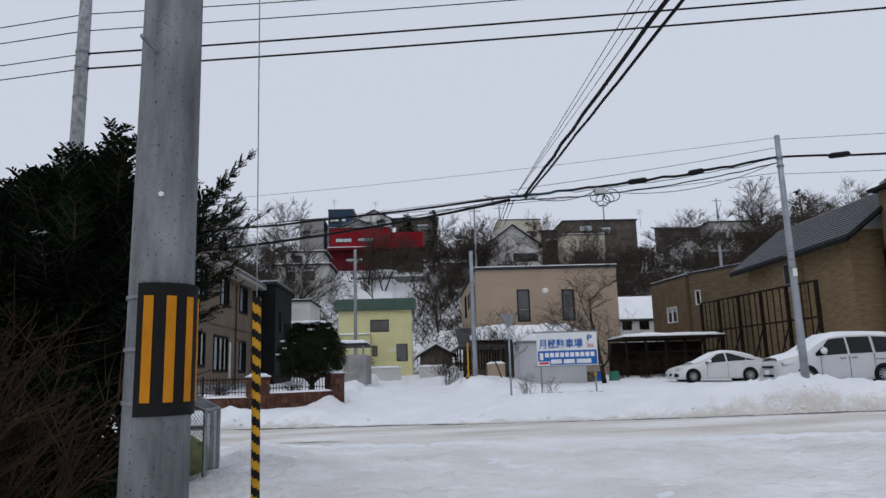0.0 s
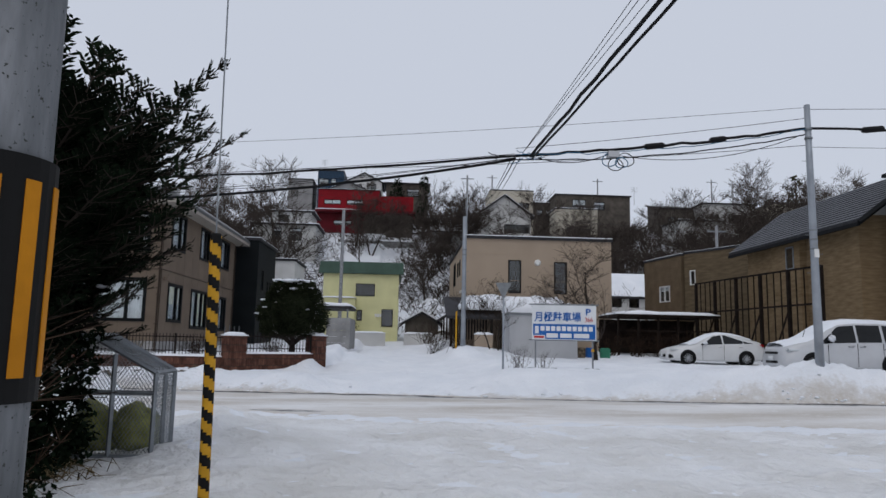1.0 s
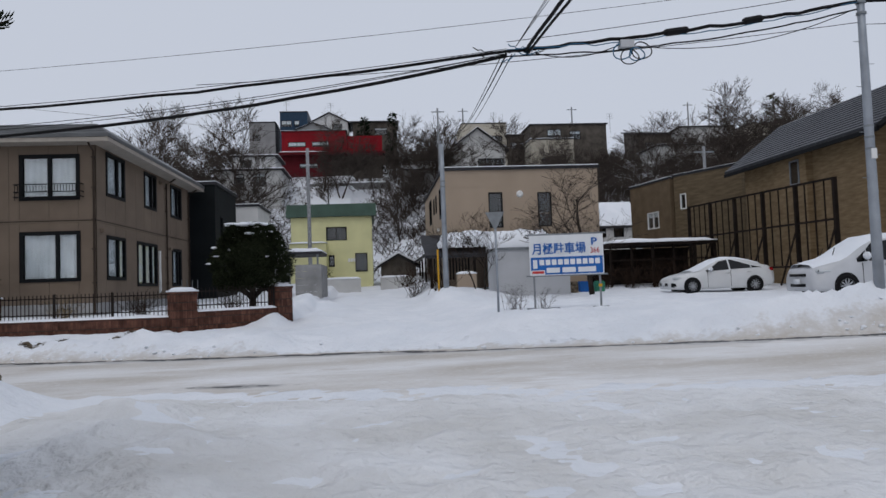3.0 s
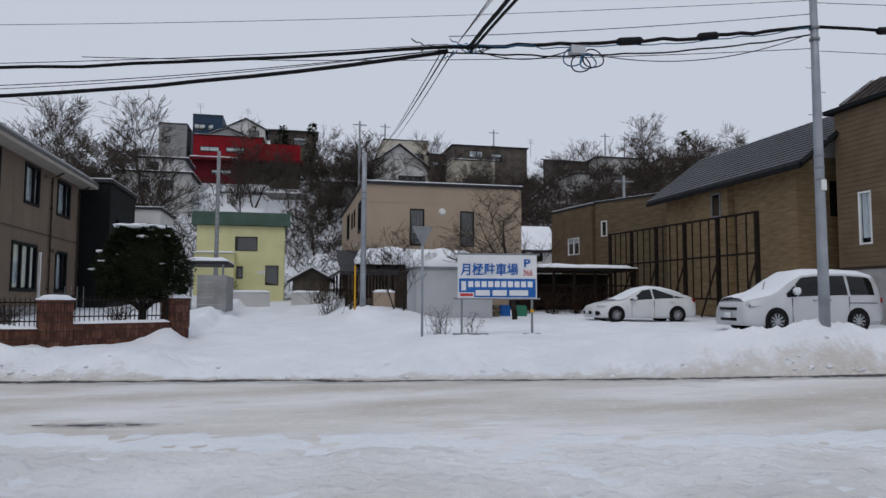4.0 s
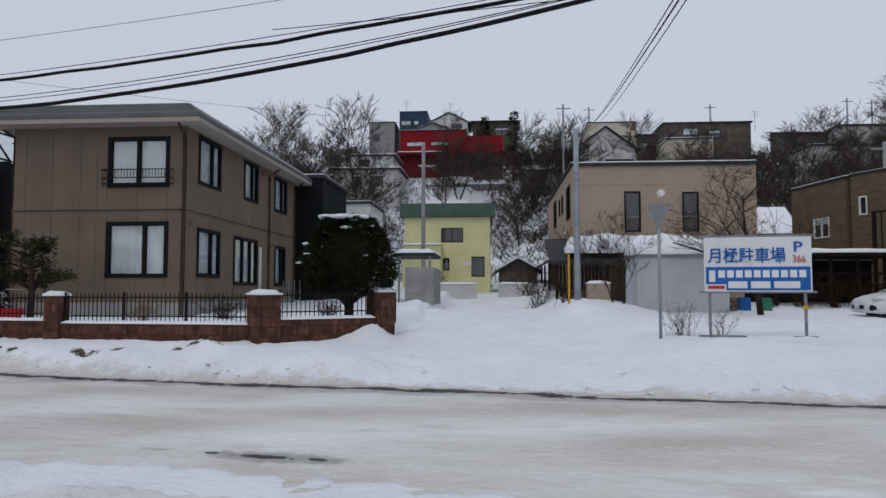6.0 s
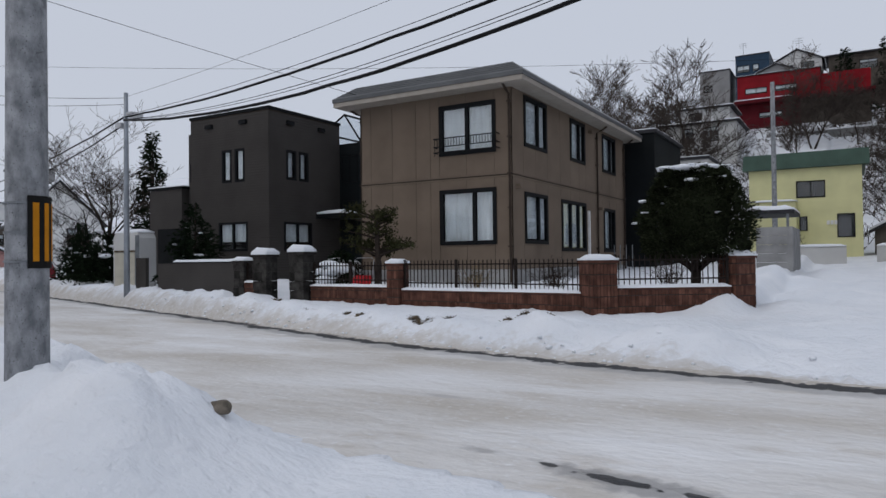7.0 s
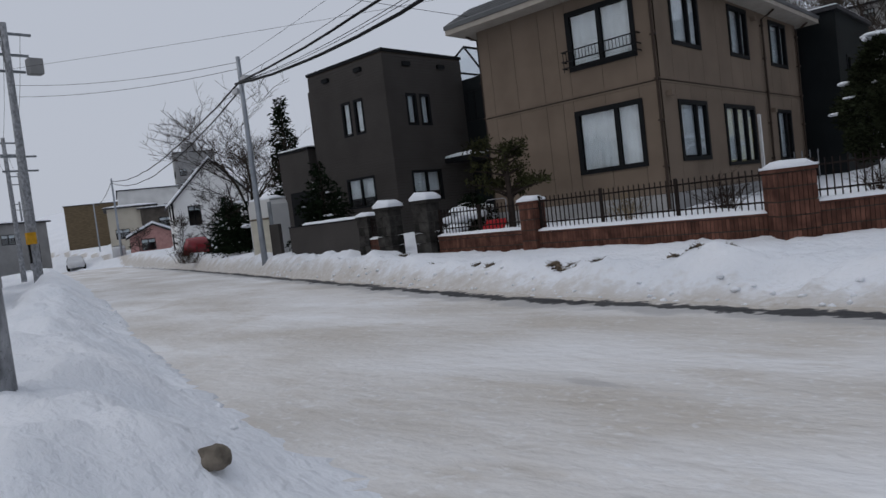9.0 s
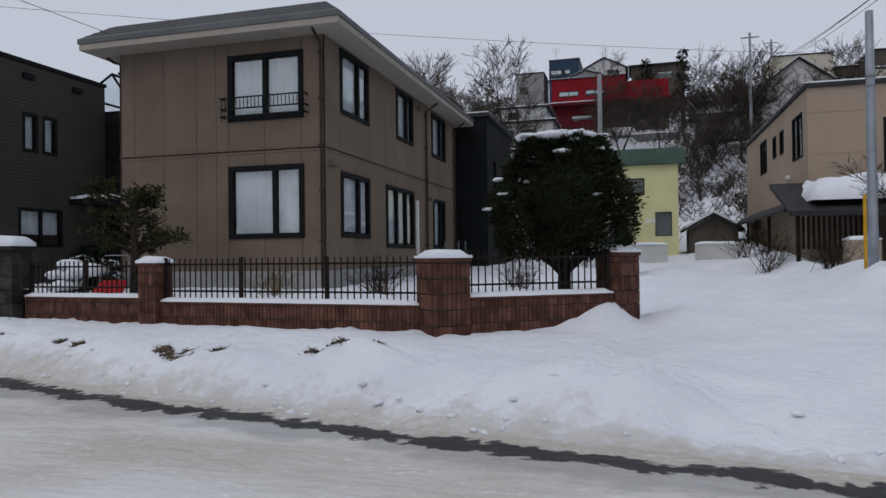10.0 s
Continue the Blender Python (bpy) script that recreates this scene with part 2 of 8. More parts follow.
OCHREBRICK = material("ochre_tile_wall", (0.165, 0.125, 0.078), 0.8, 0.15, 1.2, 20.0, 0.3, stretch=(1, 1, 5), lines=("Z", 0.2, 0.012))
TILEROOF = material("dark_blue_grey_tile_roof", (0.05, 0.054, 0.064), 0.35, 0.15, 1.0, 20.0, 0.2)
RIBROOF = material("brown_ribbed_roof_metal", (0.045, 0.034, 0.029), 0.6, 0.12)
CONCRETE = material("grey_concrete", (0.33, 0.33, 0.33), 0.85, 0.14, 1.5, 40.0, 0.4)
POLE = material("concrete_pole", (0.37, 0.38, 0.40), 0.8, 0.28, 11.0, 60.0, 0.6, tint=(0.19, 0.20, 0.215), stretch=(1, 1, 0.6), dist=0.01, pits=(0.07, 0.075, 0.07))
POLEDARK = material("weathered_concrete_pole", (0.25, 0.26, 0.275), 0.8, 0.3, 7.0, 60.0, 0.6, tint=(0.11, 0.118, 0.125), stretch=(1, 1, 0.22), dist=0.01, pits=(0.05, 0.055, 0.05))
STEELPOLE = material("galvanised_steel_pole", (0.34, 0.37, 0.41), 0.45, 0.12, 2.0, 40.0, 0.1, metal=0.35)
CABLE = material("black_cable", (0.012, 0.012, 0.013), 0.55, 0.1)
BLUECABLE = material("blue_cable_tie", (0.03, 0.12, 0.22), 0.5, 0.1)
BRICKTILE = material("red_brown_wall_tile", (0.155, 0.072, 0.052), 0.7, 0.25, 4.0, 50.0, 0.35, per_piece=0.3)
STONEPIL = material("dark_stone_block", (0.055, 0.052, 0.048), 0.85, 0.3, 5.0, 30.0, 0.7, dist=0.02, per_piece=0.35)
IRON = material("dark_brown_iron", (0.022, 0.016, 0.014), 0.5, 0.15)
BARK = material("grey_brown_bark", (0.055, 0.043, 0.036), 0.9, 0.25, 3.0, 30.0, 0.6)
FARBARK = material("bare_branch_bark", (0.085, 0.07, 0.061), 0.95, 0.2, 1.0, spec=0.05)
YEW = material("dark_yew_leaf", (0.011, 0.019, 0.010), 0.9, 0.3, 2.0, spec=0.03, per_piece=0.45)
YEWCLIP = material("clipped_yew_leaf", (0.030, 0.037, 0.020), 0.9, 0.3, 2.0, spec=0.03, per_piece=0.5)
FIR = material("conifer_leaf", (0.016, 0.026, 0.014), 0.9, 0.3, 2.0, spec=0.03, per_piece=0.4)
PINE = material("pine_leaf", (0.055, 0.058, 0.026), 0.9, 0.3, 2.0, spec=0.05, per_piece=0.4)
TWIG = material("dry_brown_twig", (0.05, 0.031, 0.021), 0.95, 0.3, 3.0)
DRYGRASS = material("dry_grass", (0.24, 0.18, 0.10), 0.95, 0.3, 4.0, per_piece=0.3)
CARWHITE = material("white_car_paint", (0.62, 0.63, 0.64), 0.3, 0.04, 1.5, 8.0, 0.02, spec=0.5)
CARSILVER = material("silver_white_car_paint", (0.52, 0.53, 0.55), 0.3, 0.05, 1.5, 8.0, 0.02, spec=0.5, metal=0.15)
CARRED = material("dark_red_car_paint", (0.20, 0.008, 0.014), 0.25, 0.05, spec=0.6)
RUBBER = material("black_rubber", (0.014, 0.014, 0.015), 0.85, 0.2)
CHROME = material("alloy_metal", (0.42, 0.43, 0.45), 0.35, 0.1, metal=0.8)
TRIM = material("black_trim", (0.012, 0.012, 0.013), 0.45, 0.1)
LAMPGLASS = material("lamp_lens", (0.55, 0.58, 0.60), 0.15, 0.05, spec=0.6)
TAILRED = material("red_lamp_lens", (0.28, 0.01, 0.012), 0.2, 0.05)
SIGNWHITE = material("sign_white", (0.72, 0.74, 0.76), 0.5, 0.05, 2.0)
SIGNBLUE = material("sign_blue", (0.025, 0.13, 0.42), 0.5, 0.08, 2.0)
SIGNRED = material("sign_red", (0.55, 0.05, 0.05), 0.5, 0.1)
HAZARDY = material("hazard_yellow", (0.62, 0.33, 0.03), 0.55, 0.12, 5.0)
HAZARDO = material("hazard_orange", (0.56, 0.22, 0.012), 0.55, 0.1, 5.0)
HAZARDK = material("hazard_black", (0.013, 0.013, 0.013), 0.6, 0.1, 5.0)
STEEL = material("galvanised_frame", (0.27, 0.29, 0.31), 0.5, 0.15, 4.0, metal=0.4)
BAGGREEN = material("pale_green_refuse_sack", (0.30, 0.31, 0.10), 0.45, 0.2, 6.0, 18.0, 0.6, dist=0.03)
SHEDGREY = material("pale_grey_steel_panel", (0.50, 0.51, 0.53), 0.55, 0.06, 0.8, 40.0, 0.05)
SHEDCREAM = material("cream_steel_shutter", (0.58, 0.55, 0.46), 0.6, 0.07, lines=("Z", 0.09, 0.015))
BLOCKWALL = material("concrete_block", (0.22, 0.20, 0.185), 0.9, 0.25, 2.5, 40.0, 0.5, per_piece=0.22)
WOODFENCE = material("dark_timber", (0.022, 0.016, 0.0135), 0.85, 0.25, 2.0)
PINKWALL = material("pink_siding", (0.48, 0.27, 0.25), 0.8, 0.1)
GREENPLASTIC = material("green_plastic", (0.05, 0.22, 0.14), 0.5, 0.1)
REDPLASTIC = material("red_plastic", (0.42, 0.015, 0.02), 0.5, 0.1)
TEALGLASS = glass_material("teal_balcony_glass", (0.45, 0.75, 0.70))


# ---- builders ----
def box(bm, x0, x1, y0, y1, z0, z1):
    vs = [bm.verts.new(p) for p in ((x0, y0, z0), (x1, y0, z0), (x1, y1, z0), (x0, y1, z0), (x0, y0, z1), (x1, y0, z1), (x1, y1, z1), (x0, y1, z1))]
    for f in ((3, 2, 1, 0), (4, 5, 6, 7), (0, 1, 5, 4), (1, 2, 6, 5), (2, 3, 7, 6), (3, 0, 4, 7)):
        bm.faces.new([vs[i] for i in f])


def prism(bm, pts, direction):
    """A flat polygon of 3D points, pushed along direction into a solid."""
    d = Vector(direction)
    a = [bm.verts.new(p) for p in pts]
    b = [bm.verts.new(Vector(p) + d) for p in pts]
    bm.faces.new(a)
    bm.faces.new(list(reversed(b)))
    for i in range(len(a)):
        j = (i + 1) % len(a)
        bm.faces.new((a[j], a[i], b[i], b[j]))


def tube(bm, pts, radii, sides=6, cap=True):
    """A tube along 3D points, with a radius for each."""
    rings = []
    n = len(pts)
    P = [Vector(p) for p in pts]
    for i in range(n):
        d = (P[min(i + 1, n - 1)] - P[max(i - 1, 0)])
        d = d.normalized() if d.length > 1e-9 else Vector((0, 0, 1))
        a = d.cross(Vector((0, 0, 1)) if abs(d.z) < 0.95 else Vector((1, 0, 0))).normalized()
        b = d.cross(a)
        r = radii[i] if hasattr(radii, "__len__") else radii
        rings.append([bm.verts.new(P[i] + (a * math.cos(2 * math.pi * k / sides) + b * math.sin(2 * math.pi * k / sides)) * r) for k in range(sides)])
    for i in range(n - 1):
        for k in range(sides):
            bm.faces.new((rings[i][k], rings[i][(k + 1) % sides], rings[i + 1][(k + 1) % sides], rings[i + 1][k]))
    if cap:
        bm.faces.new(list(reversed(rings[0])))
        bm.faces.new(rings[-1])


def mesh_of(name, bm, mat, smooth=False):
    bmesh.ops.recalc_face_normals(bm, faces=bm.faces[:])
    me = bpy.data.meshes.new(name)
    bm.to_mesh(me)
    bm.free()
    if smooth:
        for p in me.polygons:
            p.use_smooth = True
    for m in (mat if isinstance(mat, (list, tuple)) else [mat]):
        me.materials.append(m)
    return me


def part(name, bm, mat, parent, label="", smooth=False):
    ob = new(name, mesh_of(name, bm, mat, smooth))
    ob.parent = parent
    if label:
        ob["label"] = label
    return ob


def piece(name, me, parent, loc=(0, 0, 0), rz=0.0):
    """A further object on shared mesh data, as a part."""
    ob = new(name, me)
    ob.parent = parent
    ob.location = loc
    ob.rotation_euler = (0, 0, rz)
    return ob


def thing(name, label, category, at=(0, 0, 0), rz=0.0, group="", kind=""):
    ob = new(name)
    ob.empty_display_size = 0.2
    ob.matrix_world = pose(at[0], at[1], at[2], 0, 0, rz)
    return tagged(ob, label, category, group, kind)


def solid(name, bm, mat, label, category, at=(0, 0, 0), rz=0.0, group="", kind="", smooth=False):
    ob = new(name, mesh_of(name, bm, mat, smooth))
    ob.matrix_world = pose(at[0], at[1], at[2], 0, 0, rz)
    return tagged(ob, label, category, group, kind)


class Face:
    """A wall plane: origin o, direction u along it and n outwards; z is up."""

    def __init__(self, o, u, n):
        self.o, self.u, self.n = Vector(o), Vector(u), Vector(n)

    def p(self, a, z, out=0.0):
        return self.o + self.u * a + Vector((0, 0, z)) + self.n * out

    def bar(self, bm, a0, a1, z0, z1, out0, out1):
        pts = [self.p(a0, z0, out0), self.p(a1, z0, out0), self.p(a1, z1, out0), self.p(a0, z1, out0)]
        prism(bm, pts, self.n * (out1 - out0))


def wall(bm, face, a0, a1, z0, z1, holes, thick=0.15, out=0.0):
    """A wall slab with real openings (a, z, width, height)."""
    hs = [(max(a0, h[0]), min(a1, h[0] + h[2]), max(z0, h[1]), min(z1, h[1] + h[3])) for h in holes]
    hs = [h for h in hs if h[1] - h[0] > 0.01 and h[3] - h[2] > 0.01]
    us = sorted({a0, a1, *[h[0] for h in hs], *[h[1] for h in hs]})
    zs = sorted({z0, z1, *[h[2] for h in hs], *[h[3] for h in hs]})
    solid_cell = {}
    for i in range(len(us) - 1):
        for j in range(len(zs) - 1):
            cu, cz = (us[i] + us[i + 1]) / 2, (zs[j] + zs[j + 1]) / 2
            solid_cell[i, j] = not any(h[0] < cu < h[1] and h[2] < cz < h[3] for h in hs)

    def quad(*ps):
        bm.faces.new([bm.verts.new(p) for p in ps])
    for (i, j), full in solid_cell.items():
        if not full:
            continue
        ua, ub, za, zb = us[i], us[i + 1], zs[j], zs[j + 1]
        for o in (out, out - thick):
            quad(face.p(ua, za, o), face.p(ub, za, o), face.p(ub, zb, o), face.p(ua, zb, o))
        for di, dj, e in ((-1, 0, ((ua, za), (ua, zb))), (1, 0, ((ub, za), (ub, zb))), (0, -1, ((ua, za), (ub, za))), (0, 1, ((ua, zb), (ub, zb)))):
            if not solid_cell.get((i + di, j + dj), False):
                quad(face.p(*e[0], out), face.p(*e[1], out), face.p(*e[1], out - thick), face.p(*e[0], out - thick))


def window(face, a, z, w, h, parent, frame_mat=None, split=(0.5,), curtain=0.0, rail=False, bar=0.07, out=0.03, glass=None, name="window", curtain_mat=None):
    """A window in its opening: frame, sashes, panes, a box painted dark for the unlit room behind it and, if wanted, a
    curtain.
    """
    fm = frame_mat or BLACKFRAME
    bm = bmesh.new()
    cuts = [a + bar] + [a + w * s for s in split] + [a + w - bar]
    lights = [(cuts[i] + (bar * 0.45 if i else 0), z + bar, cuts[i + 1] - cuts[i] - (bar * 0.45 if i else 0) - (bar * 0.45 if i < len(cuts) - 2 else 0), h - 2 * bar) for i in range(len(cuts) - 1)]
    wall(bm, face, a, a + w, z, z + h, lights, 0.07 + min(out, 0.035), min(out, 0.035))
    bmesh.ops.remove_doubles(bm, verts=bm.verts[:], dist=0.0005)
    win = part(name, bm, fm, parent)
    for i in range(len(cuts) - 1):
        bm = bmesh.new()
        face.bar(bm, cuts[i], cuts[i + 1], z + bar, z + h - bar, -0.035, -0.030)
        pane = part("pane", bm, glass or GLASS, win)
        pane.visible_shadow = False
    if curtain > 0:
        bm = bmesh.new()
        n = max(8, int((w - 2 * bar) / 0.045))
        top, low = z + h - bar, z + bar + (h - 2 * bar) * (1 - curtain)
        prev = None
        for k in range(n + 1):
            f = bar + (w - 2 * bar) * k / n
            o = -0.115 + 0.022 * math.sin(k * 1.25) + 0.014 * math.sin(k * 0.53 + 1)
            cur = [bm.verts.new(face.p(a + f, low, o)), bm.verts.new(face.p(a + f, top, o))]
            if prev:
                bm.faces.new((prev[0], cur[0], cur[1], prev[1]))
            prev = cur
        part("curtain", bm, curtain_mat or CURTAIN, win, smooth=True)
    # shallow box behind the panes; its dark colour stands in for the room's shade
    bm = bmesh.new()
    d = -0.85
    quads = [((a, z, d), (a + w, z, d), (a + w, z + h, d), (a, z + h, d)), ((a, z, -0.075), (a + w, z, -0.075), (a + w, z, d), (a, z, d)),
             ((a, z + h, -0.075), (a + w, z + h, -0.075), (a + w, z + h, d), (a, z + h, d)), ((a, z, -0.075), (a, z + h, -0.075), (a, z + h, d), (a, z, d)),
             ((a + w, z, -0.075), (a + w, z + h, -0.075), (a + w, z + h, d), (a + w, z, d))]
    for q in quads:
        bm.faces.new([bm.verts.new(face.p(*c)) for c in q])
    part("dark_room_box", bm, ROOM, win)
    return win


def split_parts(name, bm, mat, parent):
    """Links each separate piece of a bmesh as a part of its own."""
    bmesh.ops.remove_doubles(bm, verts=bm.verts[:], dist=0.0005)
    left = set(bm.faces)
    while left:
        seed = left.pop()
        island, todo = [seed], [seed]
        while todo:
            for v in todo.pop().verts:
                for f in v.link_faces:
                    if f in left:
                        left.remove(f)
                        island.append(f)
                        todo.append(f)
        one, known = bmesh.new(), {}
        for f in island:
            for v in f.verts:
                if v not in known:
                    known[v] = one.verts.new(v.co)
            one.faces.new([known[v] for v in f.verts])
        part(name, one, mat, parent)
    bm.free()


def faces_of(w, d):
    """The four walls of a block whose front runs along x at y = 0."""
    return {"front": (Face((0, 0, 0), (1, 0, 0), (0, -1, 0)), w), "right": (Face((w, 0, 0), (0, 1, 0), (1, 0, 0)), d),
            "back": (Face((w, d, 0), (-1, 0, 0), (0, 1, 0)), w), "left": (Face((0, d, 0), (0, -1, 0), (-1, 0, 0)), d)}


def snow_slab(bm, x0, x1, y0, y1, z, thick=0.18, step=0.5):
    """A soft, slightly uneven layer of snow with rounded rims."""
    nx, ny = max(3, int((x1 - x0) / step) + 1), max(3, int((y1 - y0) / step) + 1)
    top = {}
    for i in range(nx + 1):
        for j in range(ny + 1):
            x, y = x0 + (x1 - x0) * i / nx, y0 + (y1 - y0) * j / ny
            edge = i in (0, nx) or j in (0, ny)
            h = thick * (0.35 if edge else 1.0) + (0 if edge else 0.3 * thick * noise.noise((x * 1.3, y * 1.3, z)))
            top[i, j] = bm.verts.new((x, y, z + h))
    for i in range(nx):
        for j in range(ny):
            bm.faces.new((top[i, j], top[i + 1, j], top[i + 1, j + 1], top[i, j + 1]))
    rim = [(i, 0) for i in range(nx)] + [(nx, j) for j in range(ny)] + [(i, ny) for i in range(nx, 0, -1)] + [(0, j) for j in range(ny, 0, -1)]
    low = {k: bm.verts.new((top[k].co.x, top[k].co.y, z)) for k in rim}
    for k in range(len(rim)):
        a, b = rim[k], rim[(k + 1) % len(rim)]
        bm.faces.new((top[a], top[b], low[b], low[a]))


def building(name, label, at, w, d, h, mat, rz=0.0, openings=None, roof="flat", roof_mat=None, rise=1.2, over=0.35, snow=0.15, frame_mat=None, category="house", trim=0.16):
    """A house with real openings: openings = {side: [(a, z, w, h, splits, curtain)]}."""
    b = thing(name, label, category, at, rz)
    openings = openings or {}
    for side, (face, length) in faces_of(w, d).items():
        bm = bmesh.new()
        holes = openings.get(side, [])
        a0, a1 = (0, length) if side in ("front", "back") else (0.155, length - 0.155)
        wall(bm, face, a0, a1, 0, h, holes)
        part("wall", bm, mat, b)
        for o in holes:
            window(face, o[0], o[1], o[2], o[3], b, frame_mat, split=o[4] if len(o) > 4 else (0.5,), curtain=o[5] if len(o) > 5 else 0.0)
    rm = roof_mat or DARKROOF
    if roof == "flat":
        bm = bmesh.new()
        box(bm, -over, w + over, -over, d + over, h, h + trim)
        part("roof", bm, rm, b)
        if snow:
            bm = bmesh.new()
            snow_slab(bm, -over + 0.04, w + over - 0.04, -over + 0.04, d + over - 0.04, h + trim + 0.002, snow, 1.2)
            part("snow_cap", bm, SNOW, b, "layer of snow on the roof", True)
    elif roof in ("gable_x", "gable_y"):
        L, S = (w, d) if roof == "gable_x" else (d, w)
        def q(a, s, z):
            return (a, s, z) if roof == "gable_x" else (s, a, z)
        for k, sgn in ((0, 1), (1, -1)):
            s0, s1 = (-over, S / 2) if k == 0 else (S + over, S / 2)
            z0 = h - rise * over / (S / 2)
            for lift, th, m, nm in ((0.02, 0.16, rm, "roof"), (0.185, snow, SNOW, "snow_cap")):
                if th <= 0:
                    continue
                bm = bmesh.new()
                inset = 0.0 if nm == "roof" else 0.1
                s00 = s0 + sgn * inset
                z00 = z0 + rise * inset / (S / 2)
                pts = [q(-over + inset, s00, z00 + lift), q(L + over - inset, s00, z00 + lift), q(L + over - inset, s1, h + rise + lift), q(-over + inset, s1, h + rise + lift)]
                prism(bm, pts, (0, 0, th))
                part(nm, bm, m, b)
        for a in (0, L - 0.15):
            bm = bmesh.new()
            prism(bm, [q(a, 0, h), q(a, S, h), q(a, S / 2, h + rise)], Vector(q(0.15, 0, 0)))
            part("gable", bm, mat, b)
    elif roof == "shed":
        bm = bmesh.new()
        prism(bm, [(-over, -over, h), (-over, d + over, h + rise), (-over, d + over, h + rise + 0.15), (-over, -over, h + 0.15)], (w + 2 * over, 0, 0))
        part("roof", bm, rm, b)
        for x in (0, w - 0.15):
            bm = bmesh.new()
            prism(bm, [(x, 0, h), (x, d, h), (x, d, h + rise * 0.93)], (0.15, 0, 0))
            part("gable", bm, mat, b)
        bm = bmesh.new()
        box(bm, 0.16, w - 0.16, d - 0.15, d, h, h + rise * 0.95)
        part("gable", bm, mat, b)
    return b


# ---- ground ----
KERB_X = [-400, -150, -100, -70, -45, -28, -10, -3, 2, 9, 15, 21.5, 40, 100, 400]
KERB_Y = [98, 37, 23, 13.8, 6.4, 1.2, -4.6, -7.0, -8.5, -9.95, -11.4, -12.9, -17.4, -32, -105]


def kerb(x):
    return float(np.interp(x, KERB_X, KERB_Y))


def road_z(x):
    return float(np.interp(x, [-400, -10, 5, 15, 22, 60, 400], [0.02, 0.03, 0.05, 0.13, 0.26, 1.0, 6]))


def smooth(a, b, x):
    t = min(1.0, max(0.0, (x - a) / (b - a)))
    return t * t * (3 - 2 * t)


def mix(a, b, t):
    return a + (b - a) * t


def hill(x, y):
    """The wooded hillside behind the houses."""
    yy = y + 0.06 * (x - 5) - 2.5 * noise.noise((x * 0.03, y * 0.03, 3))
    return float(np.interp(yy, [-100, 20, 38, 70, 86, 120, 220, 500], [0, 0, 0.8, 14.2, 20.0, 24, 27, 30]))


def near_edge(x):
    return kerb(x) - 5.75


